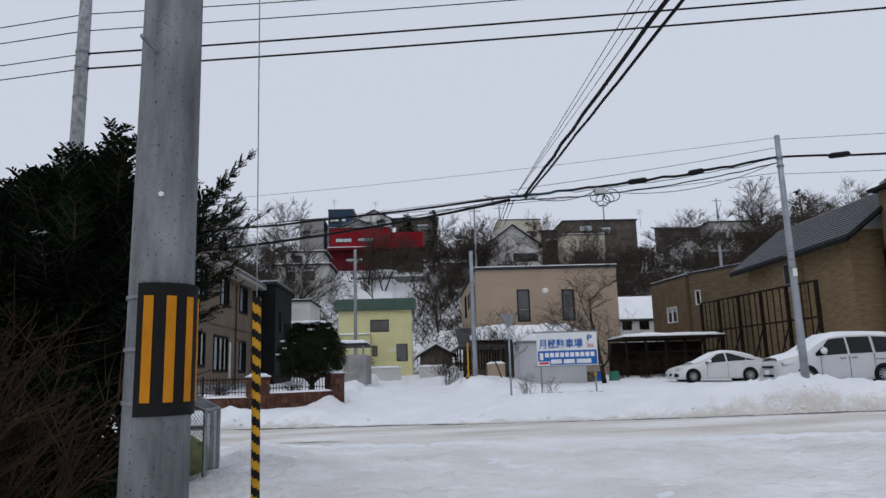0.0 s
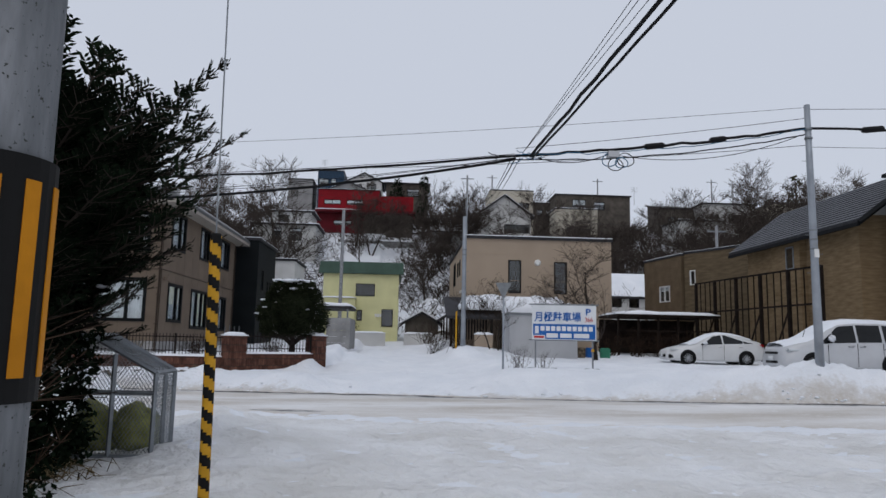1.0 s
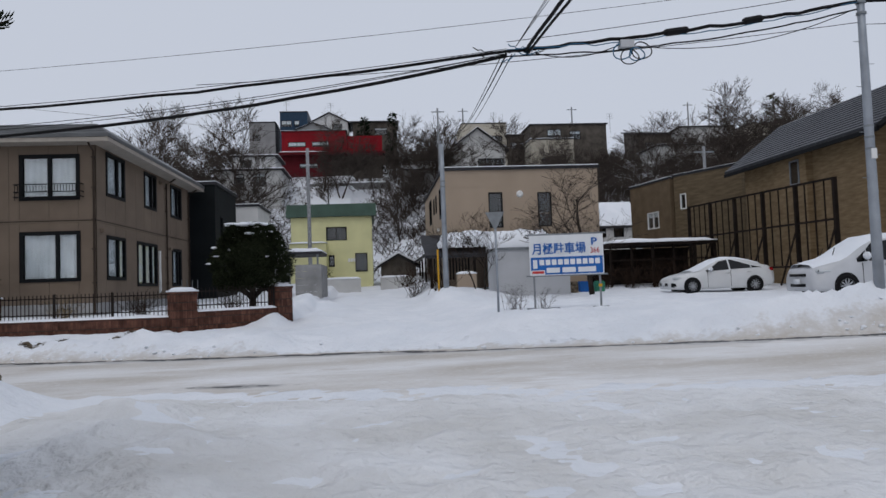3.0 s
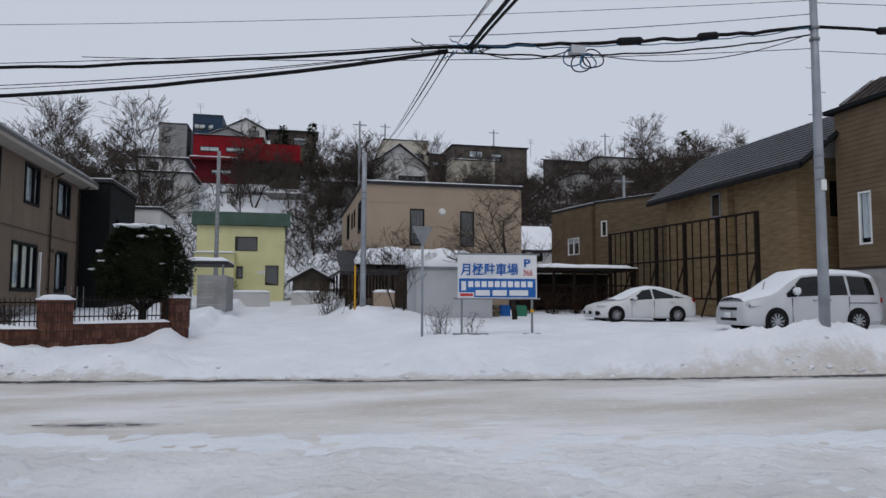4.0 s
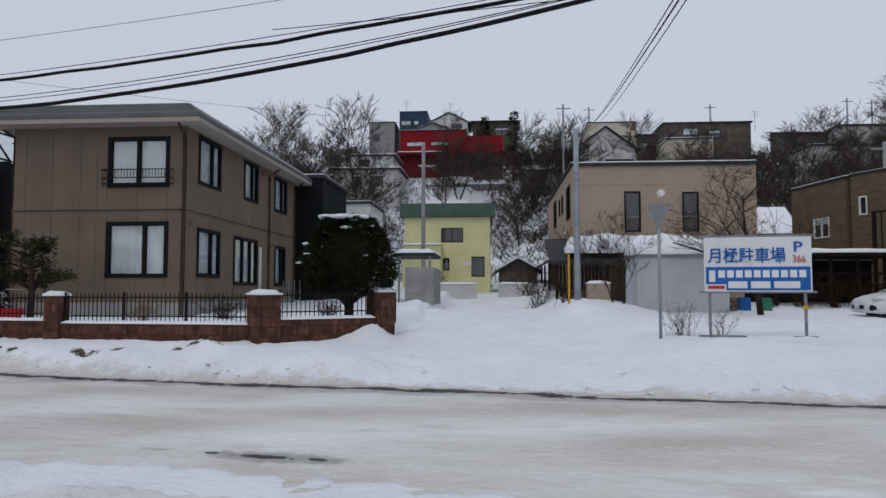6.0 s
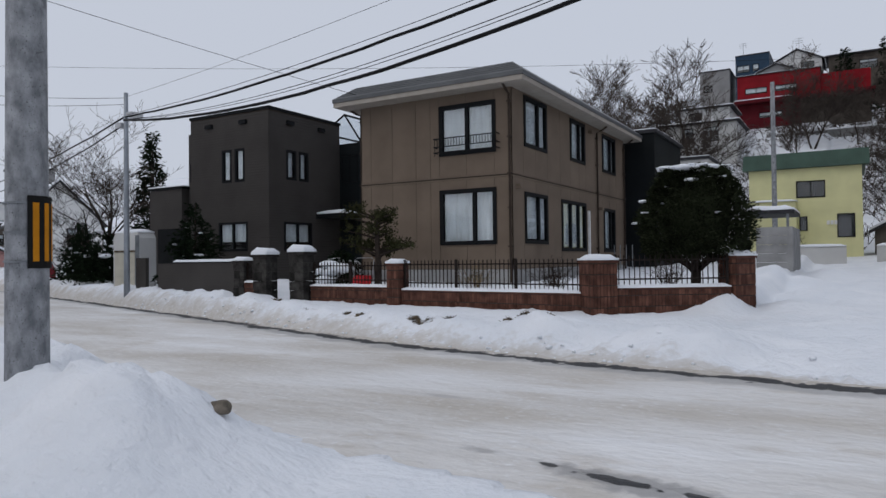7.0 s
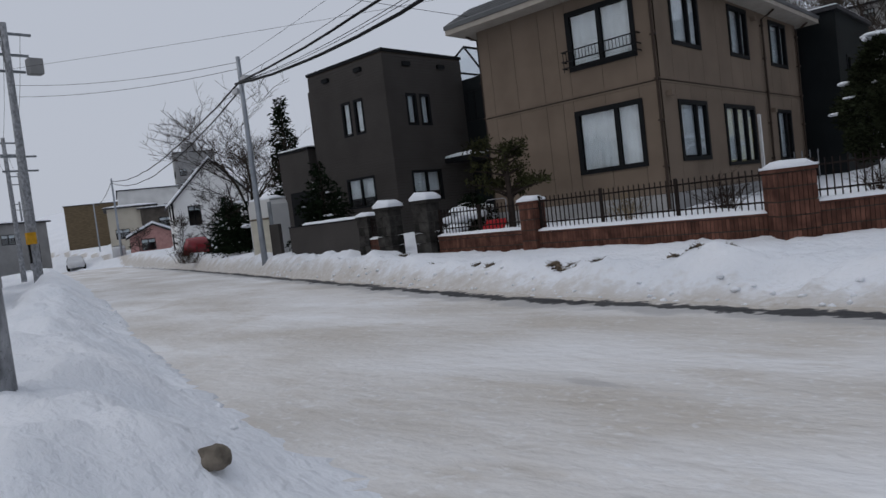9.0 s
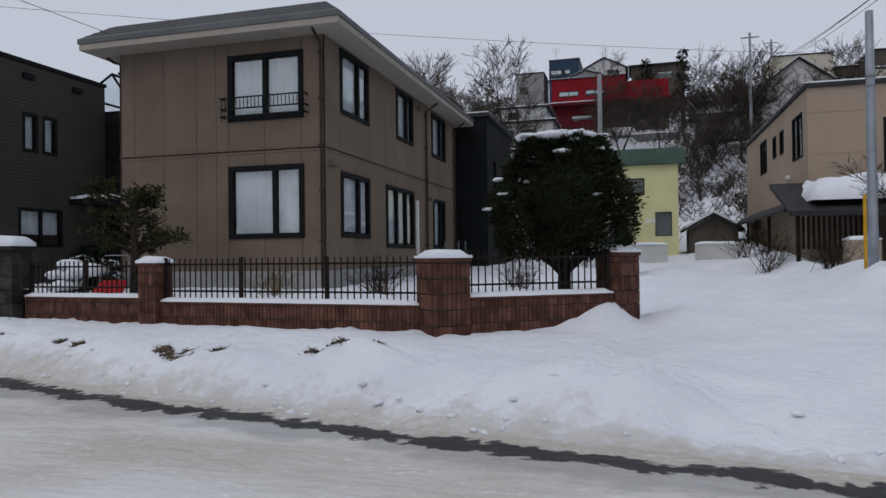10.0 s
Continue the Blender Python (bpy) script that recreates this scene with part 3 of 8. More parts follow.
def ground_z(x, y, rough=True):
    k, ne, rz = kerb(x), near_edge(x), road_z(x)
    n1 = noise.noise((x * 0.55, y * 0.55, 0.3)) if rough else 0
    n2 = noise.noise((x * 2.1, y * 2.1, 7.3)) if rough else 0
    n3 = noise.noise((x * 4.6, y * 4.6, 2.1)) + 0.6 * noise.noise((x * 8.5, y * 8.5, 5.1)) if rough and -16 < x < 24 and y < 4 else 0
    if y >= k - 0.25:
        d = y - k
        lane = smooth(7.0, 8.6, x - 0.05 * (y + 8)) * (1 - smooth(11.6, 13.0, x - 0.05 * (y + 8)))
        lot = smooth(11.6, 13.5, x)
        yard = 1 - smooth(6.6, 7.6, x)
        bank = 0.62 if x < 8 else 0.75
        level = (0.44 + 0.008 * max(0.0, -x)) * yard + lot * (0.72 + 0.22 * smooth(16.5, 19.5, x) * (1 - smooth(1.5, 5.0, d))) + lane * 0.46
        if yard > 0:
            yf = -4.5 + 0.4 * max(0.0, -x - 2)
            level = max(level, yard * mix(0.44, 0.86, smooth(yf, yf + 1.1, y)))
        soft = mix(mix(1.35, 2.7, smooth(11.5, 14.0, x)), 4.6, lane)
        if x < 0:
            soft = mix(0.9, 0.6, min(1.0, -x / 8))
        if x > 16:
            soft = mix(2.7, 1.1, smooth(16, 18.5, x))
        z = mix(rz - 0.06, max(level, rz + 0.3), smooth(-0.15, soft, d))
        ridge = math.exp(-((d - 1.0) / 0.6) ** 2)
        z += ridge * (0.05 + 0.16 * n1 + 0.1 * n2) * (1 - 0.75 * lane) * (1 - 0.5 * lot)
        # heaps thrown up beside the lane
        for hx, hy, hr, hh in ((7.9, -2.6, 0.8, 0.3), (8.0, 1.5, 1.3, 0.3), (12.9, 3.4, 1.2, 0.5), (13.6, 6.6, 1.2, 0.4), (14.6, 5.6, 1.3, 0.3), (13.4, -3.0, 1.6, 0.22), (11.6, 17, 1.3, 0.5), (7.4, 7, 1.4, 0.45), (8.2, 13, 1.2, 0.4), (20.7, -11.6, 0.9, 0.22)):
            z += hh * math.exp(-((x - hx) ** 2 + (y - hy) ** 2) / hr ** 2)
        rise = smooth(-2, 32, y) * 0.75
        z += rise + hill(x, y)
        z += (0.07 * n1 + 0.05 * n2 + 0.042 * n3) * smooth(0.1, 0.9, d) + 0.06 * n3 * math.exp(-((d - 0.9) / 0.8) ** 2)
        return z
    if y > ne:
        return rz - 0.12
    # near side: a bank left of the side street, and the side street itself
    d = ne - y
    street = smooth(4.3, 6.1, x + 0.1 * (y + 16))
    right = smooth(18.5, 21.0, x)
    z_bank = rz + smooth(-0.1, 1.5, d) * (0.72 + 0.2 * n1 + 0.12 * n2 + 0.07 * n3) - 0.54 * smooth(1.75, 2.7, d)
    z_street = rz + 0.02 + 0.10 * smooth(0, 6, d) + 0.08 * smooth(4, 14, d)
    z = mix(z_bank, z_street, street)
    z = mix(z, rz + 0.7 * smooth(-0.1, 1.2, d), right)
    # shovelled heaps beside the refuse cage
    for hx, hy, hr, hh in ((8.0, -21.2, 0.8, 0.16), (7.6, -19.7, 0.9, 0.22), (7.1, -18.0, 0.8, 0.2), (8.5, -20.3, 0.5, 0.08)):
        z += hh * math.exp(-((x - hx) ** 2 + (y - hy) ** 2) / hr ** 2) * (1 + 0.7 * n2)
    z += (0.05 * n1 + 0.05 * n2 + 0.036 * n3) * mix(1.0, 0.65, street)
    return z


def ticks(*runs):
    out = []
    for a, b, s in runs:
        n = max(1, round((b - a) / s))
        out += [a + (b - a) * i / n for i in range(n)]
    return out + [runs[-1][1]]


def sheet(name, xs, ys, height, mat):
    verts = [(x, y, height(x, y)) for y in ys for x in xs]
    nx = len(xs)
    polys = [(j * nx + i, j * nx + i + 1, (j + 1) * nx + i + 1, (j + 1) * nx + i) for j in range(len(ys) - 1) for i in range(nx - 1)]
    me = bpy.data.meshes.new(name)
    me.from_pydata(verts, [], polys)
    for p in me.polygons:
        p.use_smooth = True
    me.materials.append(mat)
    return new(name, me)


gx = ticks((-400, -60, 20), (-60, -16, 1.0), (-16, 24, 0.12), (24, 60, 1.2), (60, 400, 20))
gy = ticks((-120, -40, 10), (-40, -31, 0.8), (-31, -2, 0.11), (-2, 3, 0.2), (3, 30, 0.7), (30, 120, 2.0), (120, 500, 25))
ground = sheet("ground", gx, gy, ground_z, GROUNDSNOW)
across_kerb(ground.data)
tagged(ground, "deep uneven snow over the lots and hillside", "ground", kind="structure")

# the road: a strip of packed, dirty snow between its banks
rxs = ticks((-400, -60, 12), (-60, -16, 1.0), (-16, 26, 0.12), (26, 60, 1.2), (60, 400, 20))
verts, polys = [], []
NW = 52
for x in rxs:
    k = kerb(x) + 0.10 * noise.noise((x * 0.8, 0.5, 0)) + 0.05 * noise.noise((x * 3.1, 0.5, 0))
    e = near_edge(x) - 0.9 + 0.2 * noise.noise((x * 0.7, 5.5, 0))
    for j in range(NW + 1):
        t = j / NW
        y = mix(e, k, t)
        rut = 0.022 * noise.noise((x * 0.25, y * 1.6, 2)) + 0.014 * noise.noise((x * 1.7, y * 2.2, 9)) + 0.006 * noise.noise((x * 4.5, y * 5.5, 5))
        verts.append((x, y, road_z(x) + rut + 0.02 * math.sin(t * math.pi)))
for i in range(len(rxs) - 1):
    for j in range(NW):
        a = i * (NW + 1) + j
        polys.append((a, a + NW + 1, a + NW + 2, a + 1))
me = bpy.data.meshes.new("road")
me.from_pydata(verts, [], polys)
for p in me.polygons:
    p.use_smooth = True
me.materials.append(ICE)
across_kerb(me)
road = tagged(new("road", me), "street covered in packed dirty snow and ice", "road", kind="structure")


# the side street: trodden snow that runs into the road
verts, polys = [], []
sxs, sys_ = ticks((5.6, 19.2, 0.13)), ticks((-60, -31, 2.0), (-31, -14.5, 0.13))
for y in sys_:
    for x in sxs:
        a = 6.6 + 0.35 * noise.noise((y * 0.4, 2, 0)) + 0.9 * smooth(-26, -18, y) * -1
        b = 18.6 + 0.35 * noise.noise((y * 0.4, 9, 0))
        edge = smooth(a - 0.3, a + 0.5, x) * (1 - smooth(b - 0.5, b + 0.3, x)) * (1 - smooth(near_edge(x) - 1.2, near_edge(x) - 0.2, y))
        lump = 0.045 * noise.noise((x * 1.1, y * 1.1, 4)) + 0.04 * noise.noise((x * 2.6, y * 2.6, 6)) + 0.032 * noise.noise((x * 5.5, y * 5.5, 8))
        verts.append((x, y, ground_z(x, y) - 0.05 + 0.075 * edge + lump * edge))
n = len(sxs)
for j in range(len(sys_) - 1):
    for i in range(n - 1):
        polys.append((j * n + i, j * n + i + 1, (j + 1) * n + i + 1, (j + 1) * n + i))
me = bpy.data.meshes.new("side_street")
me.from_pydata(verts, [], polys)
for p in me.polygons:
    p.use_smooth = True
TROD = material("trodden_snow", (0.80, 0.81, 0.83), 0.6, 0.12, 0.7, 5.0, 1.0, tint=(0.67, 0.665, 0.655), spec=0.2, dist=0.13)
me.materials.append(TROD)
tagged(new("side_street", me), "trodden uneven snow on the side street", "road", kind="structure")

# clods along the banks
rnd = random.Random(31)
bm = bmesh.new()
for i in range(300):
    x = rnd.uniform(-14, 24)
    d = abs(rnd.gauss(0, 0.42)) - 0.15 + (rnd.uniform(0, 0.8) if rnd.random() < 0.1 else 0)
    y = kerb(x) + d if rnd.random() < 0.8 else near_edge(x) - d - 0.2
    if y < near_edge(x) and x > 4.5:
        continue
    s = rnd.uniform(0.012, 0.05)
    res = bmesh.ops.create_icosphere(bm, subdivisions=1, radius=s, matrix=Matrix.Translation((x, y, ground_z(x, y) + s * 0.25)) @ Matrix.Diagonal((rnd.uniform(0.8, 1.5), rnd.uniform(0.8, 1.3), 0.75, 1)))
    for v in res["verts"]:
        v.co += Vector((rnd.uniform(-1, 1), rnd.uniform(-1, 1), rnd.uniform(-1, 1))) * s * 0.25
solid("snow_clods", bm, SNOW, "loose clods of ploughed snow along the banks", "snow", kind="stuff", smooth=True)


# ---- the brown two-storey house ----
def brown_house():
    w, d, z0, zt = 5.82, 12.1, 0.9, 7.0
    h = thing("brown_house", "two-storey brown panelled house with black framed windows", "house", (-5.82, 0, 0))
    F, R = Face((0, 0, 0), (1, 0, 0), (0, -1, 0)), Face((w, 0, 0), (0, 1, 0), (1, 0, 0))
    L, B = Face((0, d, 0), (0, -1, 0), (-1, 0, 0)), Face((w, d, 0), (-1, 0, 0), (0, 1, 0))
    front = [(3.2, 2.1, 2.07, 1.8), (3.2, 5.01, 2.07, 1.65)]
    side = [(0.9, 2.12, 1.93, 1.67), (4.15, 1.89, 2.65, 1.88), (9.05, 1.88, 1.6, 1.85), (0.9, 5.25, 1.93, 1.66), (5.12, 5.28, 1.66, 1.6), (8.95, 5.25, 1.85, 1.6)]
    # a dark backing shows in the joints between the facing panels
    for f, ln, holes in ((F, w, front), (R, d, side), (L, d, []), (B, w, [])):
        bm = bmesh.new()
        a0, a1 = (0.02, ln - 0.02) if f in (F, B) else (0.17, ln - 0.17)
        wall(bm, f, a0, a1, z0, zt, holes, 0.13, -0.022)
        part("wall", bm, JOINT, h)
        if f is F:
            cols = [0, 0.42, 1.32, 2.28, 2.85, 3.2, 4.2, 5.2, w]
        elif f is R:
            cols = [0, 0.85, 1.85, 2.9, 4.1, 5.1, 6.1, 6.85, 8.0, 8.9, 9.9, 10.9, ln]
        else:
            cols = [ln * i / 6 for i in range(7)]
        for z_a, z_b in ((z0 + 0.42, 4.2), (4.34, zt)):
            for i in range(len(cols) - 1):
                bm = bmesh.new()
                wall(bm, f, cols[i] + (0.006 if i else 0), cols[i + 1] - (0.006 if i < len(cols) - 2 else 0), z_a, z_b, holes, 0.02, 0.0)
                split_parts("wall_panel", bm, BROWN, h)
        bm = bmesh.new()
        f.bar(bm, -0.0, ln, 4.205, 4.25, -0.02, 0.012)
        f.bar(bm, -0.0, ln, 4.29, 4.335, -0.02, 0.012)
        part("belt_course", bm, BROWN, h)
        bm = bmesh.new()
        f.bar(bm, 0.0, ln, z0 - 0.3, z0 + 0.41, -0.02, -0.004)
        part("plinth", bm, CONCRETE, h)
    for k, o in enumerate(front):
        window(F, *o, h, split=(0.62,) if k == 0 else (0.5,), curtain=1.0, bar=0.13, out=0.05)
    for k, o in enumerate(side):
        window(R, *o, h, split=(0.6,) if o[2] < 2.2 else (0.36, 0.68), curtain=0.97, bar=0.12, out=0.05)
    # balcony rail under the upper front window
    bm = bmesh.new()
    for zz in (5.1, 5.28, 5.55):
        F.bar(bm, 3.1, 5.4, zz, zz + 0.03, 0.2, 0.23)
        for a in (3.1, 5.37):
            F.bar(bm, a, a + 0.03, zz, zz + 0.03, 0.0, 0.23)
    rail = part("window_rail", bm, BLACKFRAME, h, "black metal window rail")
    for i in range(22):
        bm = bmesh.new()
        F.bar(bm, 3.14 + i * 0.103, 3.155 + i * 0.103, 5.0 if i in (0, 21) else 5.28, 5.56, 0.208, 0.222)
        part("baluster", bm, BLACKFRAME, rail)
    # eaves: soffit, gutter board and a sloped metal skirt
    o = 0.68
    bm = bmesh.new()
    box(bm, -o, w + o, -o, d + o, 6.98, 7.13)
    part("eave", bm, SOFFIT, h, "pale eave board")
    bm = bmesh.new()
    lo = [(-o - 0.03, -o - 0.03), (w + o + 0.03, -o - 0.03), (w + o + 0.03, d + o + 0.03), (-o - 0.03, d + o + 0.03)]
    hi = [(-0.1, -0.1), (w + 0.1, -0.1), (w + 0.1, d + 0.1), (-0.1, d + 0.1)]
    a = [bm.verts.new((x, y, 7.134)) for x, y in lo]
    b = [bm.verts.new((x, y, 7.26)) for x, y in lo]
    c = [bm.verts.new((x, y, 7.72)) for x, y in hi]
    t = [bm.verts.new((w / 2, 3, 8.0)), bm.verts.new((w / 2, d - 3, 8.0))]
    for i in range(4):
        j = (i + 1) % 4
        bm.faces.new((a[i], a[j], b[j], b[i]))
        bm.faces.new((b[i], b[j], c[j], c[i]))
    bm.faces.new(list(reversed(a)))
    bm.faces.new((c[0], c[1], t[0]))
    bm.faces.new((c[2], c[3], t[1]))
    bm.faces.new((c[1], c[2], t[1], t[0]))
    bm.faces.new((c[3], c[0], t[0], t[1]))
    part("roof", bm, FASCIA, h, "grey sheet metal roof with a sloped skirt")
    for i in range(1, 5):
        s = i / 5
        bm = bmesh.new()
        y0 = mix(-o - 0.03, -0.1, s)
        zz = mix(7.26, 7.72, s)
        box(bm, mix(-o, -0.1, s), mix(w + o, w + 0.1, s), y0 - 0.012, y0 + 0.03, zz - 0.005, zz + 0.016)
        part("roof_seam", bm, FASCIA, h)
    bm = bmesh.new()
    snow_slab(bm, 0.3, w - 0.3, 0.4, d - 0.4, 7.62, 0.42, 0.8)
    part("snow_cap", bm, SNOW, h, "snow on the flat of the roof", True)
    # downpipes with brackets
    for f, a in ((F, w - 0.06), (R, 8.11), (L, d - 0.1), (R, d - 0.15)):
        bm = bmesh.new()
        tube(bm, [f.p(a, 6.98, 0.5), f.p(a, 6.85, 0.3), f.p(a, 6.75, 0.07), f.p(a, z0, 0.07)], 0.038, 8)
        pipe = part("downpipe", bm, PIPE, h, "dark brown downpipe")
        for zz in (2.0, 3.2, 4.27, 5.4, 6.5):
            bm = bmesh.new()
            f.bar(bm, a - 0.06, a + 0.06, zz, zz + 0.05, 0.0, 0.12)
            part("bracket", bm, PIPE, pipe)
    for a, zz in ((0.25, 3.85), (8.45, 3.6), (7.2, 6.6)):
        bm = bmesh.new()
        R.bar(bm, a, a + 0.22, zz, zz + 0.13, 0.0, 0.16)
        part("vent_hood", bm, BROWN, h)
    bm = bmesh.new()
    R.bar(bm, 7.0, 7.12, 1.6, 3.5, 0.0, 0.08)
    part("pipe_cover", bm, WHITEFRAME, h, "white pipe cover")
    for i in range(4):
        bm = bmesh.new()
        R.bar(bm, 8.75 + 0.02, 8.8, 1.2, 2.15 - i * 0.0, 0.5 + i * 0.25, 0.53 + i * 0.25)
        part("step_rail", bm, STEEL, h)


brown_house()


def siding(face, a0, a1, z0, z1, holes, pitch, mat, parent):
    """Lapped boards, each an object of its own, proud of the wall behind them."""
    n = int((z1 - z0) / pitch)
    for i in range(n):
        za = z0 + i * pitch
        bm = bmesh.new()
        wall(bm, face, a0, a1, za + 0.014, za + pitch, holes, 0.016, 0.018)
        split_parts("siding_board", bm, mat, parent)


# ---- the charcoal house ----
def charcoal_house():
    h = thing("charcoal_house", "dark charcoal house with horizontal siding and flat roofs", "house", (-16.5, 1.5, 0))
    w, d = 4.75, 4.6
    F, R = Face((0, 0, 0), (1, 0, 0), (0, -1, 0)), Face((w, 0, 0), (0, 1, 0), (1, 0, 0))
    L, B = Face((0, d, 0), (0, -1, 0), (-1, 0, 0)), Face((w, d, 0), (-1, 0, 0), (0, 1, 0))
    fo = [(2.0, 5.06, 0.58, 1.42), (2.78, 5.06, 0.58, 1.42), (1.77, 2.1, 1.75, 1.25)]
    ro = [(1.02, 5.14, 0.6, 1.28), (1.8, 5.14, 0.6, 1.28), (0.85, 2.08, 1.75, 1.25)]
    for f, ln, hs in ((F, w, fo), (R, d, ro), (L, d, []), (B, w, [])):
        bm = bmesh.new()
        a0, a1 = (0, ln) if f in (F, B) else (0.155, ln - 0.155)
        wall(bm, f, a0, a1, 0.8, 8.0, hs)
        part("wall", bm, JOINT, h)
        siding(f, 0.0, ln, 0.8, 8.0, hs, 0.115, CHARCOAL, h)
        for o in hs:
            window(f, *o, h, split=() if o[2] < 1 else (0.5,), curtain=0.95 if o[2] < 1 else 0.7, bar=0.09, out=0.04)
        bm = bmesh.new()
        f.bar(bm, -0.05, ln + 0.05, 8.0, 8.12, -0.1, 0.06)
        part("parapet_cap", bm, BLACKFRAME, h)
        for a in (0.22, 0.66):
            bm = bmesh.new()
            f.bar(bm, ln * a, ln * a + 0.4, 7.5, 7.66, 0, 0.14)
            part("scupper", bm, BLACKFRAME, h)
    bm = bmesh.new()
    box(bm, 0.1, w - 0.1, 0.1, d - 0.1, 7.85, 7.98)
    part("roof", bm, DARKROOF, h)
    # lower wings to the side
    bm = bmesh.new()
    box(bm, -0.65, -0.004, 0.4, d, 0.8, 7.5)
    part("side_bay", bm, CHARCOAL, h)
    window(Face((-0.65, 0.4, 0), (1, 0, 0), (0, -1, 0)), 0.12, 5.3, 0.4, 0.85, h, split=(), bar=0.07)
    bm = bmesh.new()
    box(bm, -2.9, -0.66, 0.006, d, 0.8, 5.0)
    part("garage_wing", bm, CHARCOAL, h)
    bm = bmesh.new()
    box(bm, -2.95, -0.6, -0.06, d, 5.005, 5.12)
    part("wing_cap", bm, BLACKFRAME, h)
    bm = bmesh.new()
    snow_slab(bm, -2.9, -0.7, -0.02, d - 0.1, 5.122, 0.14, 0.5)
    part("snow_cap", bm, SNOW, h, "snow on the low wing", True)
    # black slab on the closed wing front, painted shade of a carport opening
    bm = bmesh.new()
    box(bm, -2.3, -0.4, -0.03, 0.0, 0.9, 3.2)
    part("carport_shade_slab", bm, BLACKFRAME, h)
    # rear stair block with a glazed ridge
    bm = bmesh.new()
    box(bm, 2.2, w + 1.15, d + 0.01, d + 5.5, 0.8, 7.1)
    part("stair_block", bm, BLACKWALL, h)
    for z in (3.2, 5.3):
        window(Face((w - 0.0, d + 0.005, 0), (1, 0, 0), (0, -1, 0)), 0.12, z, 0.95, 1.3, h, split=(0.5,), bar=0.06, glass=TINTED)
    bm = bmesh.new()
    prism(bm, [(2.4, d + 0.3, 7.11), (w + 1.1, d + 0.3, 7.11), (w + 0.1, d + 0.3, 8.55)], (0, 3.6, 0))
    part("roof_lantern", bm, GLASS, h, "glazed rooftop lantern")
    for pts in ([(2.4, d + 0.28, 7.13), (w + 0.1, d + 0.28, 8.57)], [(w + 1.12, d + 0.28, 7.13), (w + 0.1, d + 0.28, 8.57)], [(w + 0.1, d + 0.28, 8.57), (w + 0.1, d + 3.9, 8.57)], [(3.5, d + 0.28, 7.81), (3.5, d + 3.9, 7.81)], [(2.4, d + 0.28, 7.13), (w + 1.1, d + 0.28, 7.13)]):
        bm = bmesh.new()
        tube(bm, pts, 0.05, 4)
        part("lantern_bar", bm, BLACKFRAME, h)
    bm = bmesh.new()
    box(bm, w + 0.02, w + 1.5, 2.9, 4.4, 3.55, 3.75)
    part("porch_roof", bm, BLACKFRAME, h)
    bm = bmesh.new()
    snow_slab(bm, w + 0.04, w + 1.5, 2.9, 4.4, 3.755, 0.2, 0.4)
    part("snow_cap", bm, SNOW, h, "", True)


charcoal_house()

# ---- other houses below the hill ----
building("black_house", "black two-storey house with a snowy roof edge", (-3.0, 13.0, 0.8), 4.2, 5.6, 6.6, BLACKWALL, openings={"right": [(1.2, 3.6, 0.6, 1.4, (), 0.0), (2.9, 3.3, 0.5, 1.1, (), 0.0), (3.7, 3.3, 0.5, 1.1, (), 0), (4.5, 3.3, 0.5, 1.1, (), 0), (2.0, 0.7, 1.2, 1.2, (0.5,), 0.5)]}, over=0.12, snow=0.12)
building("white_annexe", "small white house with dark trim and snow on the roof", (-2.2, 22.0, 1.0), 4.2, 5.0, 6.2, WHITEWALL, openings={"right": [(1.0, 3.6, 0.6, 1.0, (), 0), (2.2, 3.6, 0.6, 1.0, (), 0)]}, over=0.12, snow=0.12)
yel = building("yellow_house", "pale yellow house with a green sheet metal roof band", (3.3, 29.0, 1.2), 6.25, 7.0, 5.85, YELLOW,
               openings={"front": [(2.7, 4.0, 1.6, 1.05, (0.5,), 0.0), (2.85, 1.95, 0.45, 0.9, (), 0.0), (4.9, 1.5, 0.95, 1.45, (), 0.0)], "right": [(2.0, 4.0, 0.8, 1.0, (), 0)]}, over=0.2, snow=0.1, roof_mat=GREENROOF, trim=0.05, frame_mat=BLACKFRAME)
bm = bmesh.new()
prism(bm, [(-0.35, -0.32, 5.86), (-0.35, 0.3, 6.9), (-0.35, 0.5, 6.9), (-0.35, 0.5, 5.86)], (7.0, 0, 0))
part("roof_skirt", bm, GREENROOF, yel, "green ribbed sheet metal band")
bm = bmesh.new()
box(bm, 0.0, 2.75, -1.2, -0.01, 0, 3.75)
part("porch_wall", bm, YELLOW, yel)
bm = bmesh.new()
snow_slab(bm, -0.1, 2.8, -1.3, -0.02, 3.76, 0.14, 0.4)
part("snow_cap", bm, SNOW, yel, "", True)
for x in (4.35, 4.55, 4.75):
    bm = bmesh.new()
    box(bm, x, x + 0.16, -0.1, -0.005, 2.3, 2.55)
    part("meter_box", bm, WHITEFRAME, yel)

bei = building("beige_house", "beige stucco two-storey house with a flat snowy roof", (14.2, 17.46, 1.12), 8.4, 14.5, 6.3, BEIGE,
               openings={"front": [(2.4, 3.2, 0.75, 1.9, (), 0.0), (5.05, 3.2, 0.75, 1.85, (), 0.0), (2.9, 0.3, 1.2, 1.9, (0.5,), 0)],
                         "left": [(12.0, 3.95, 1.7, 1.65, (0.5,), 0.4), (9.5, 4.55, 0.75, 1.0, (), 0), (7.9, 4.6, 0.75, 0.95, (), 0), (4.6, 4.2, 1.7, 1.6, (0.5,), 0.3)]}, over=0.1, snow=0.14, roof_mat=DARKROOF)
bei.scale = (1.187, 1.187, 1.187)
bm = bmesh.new()
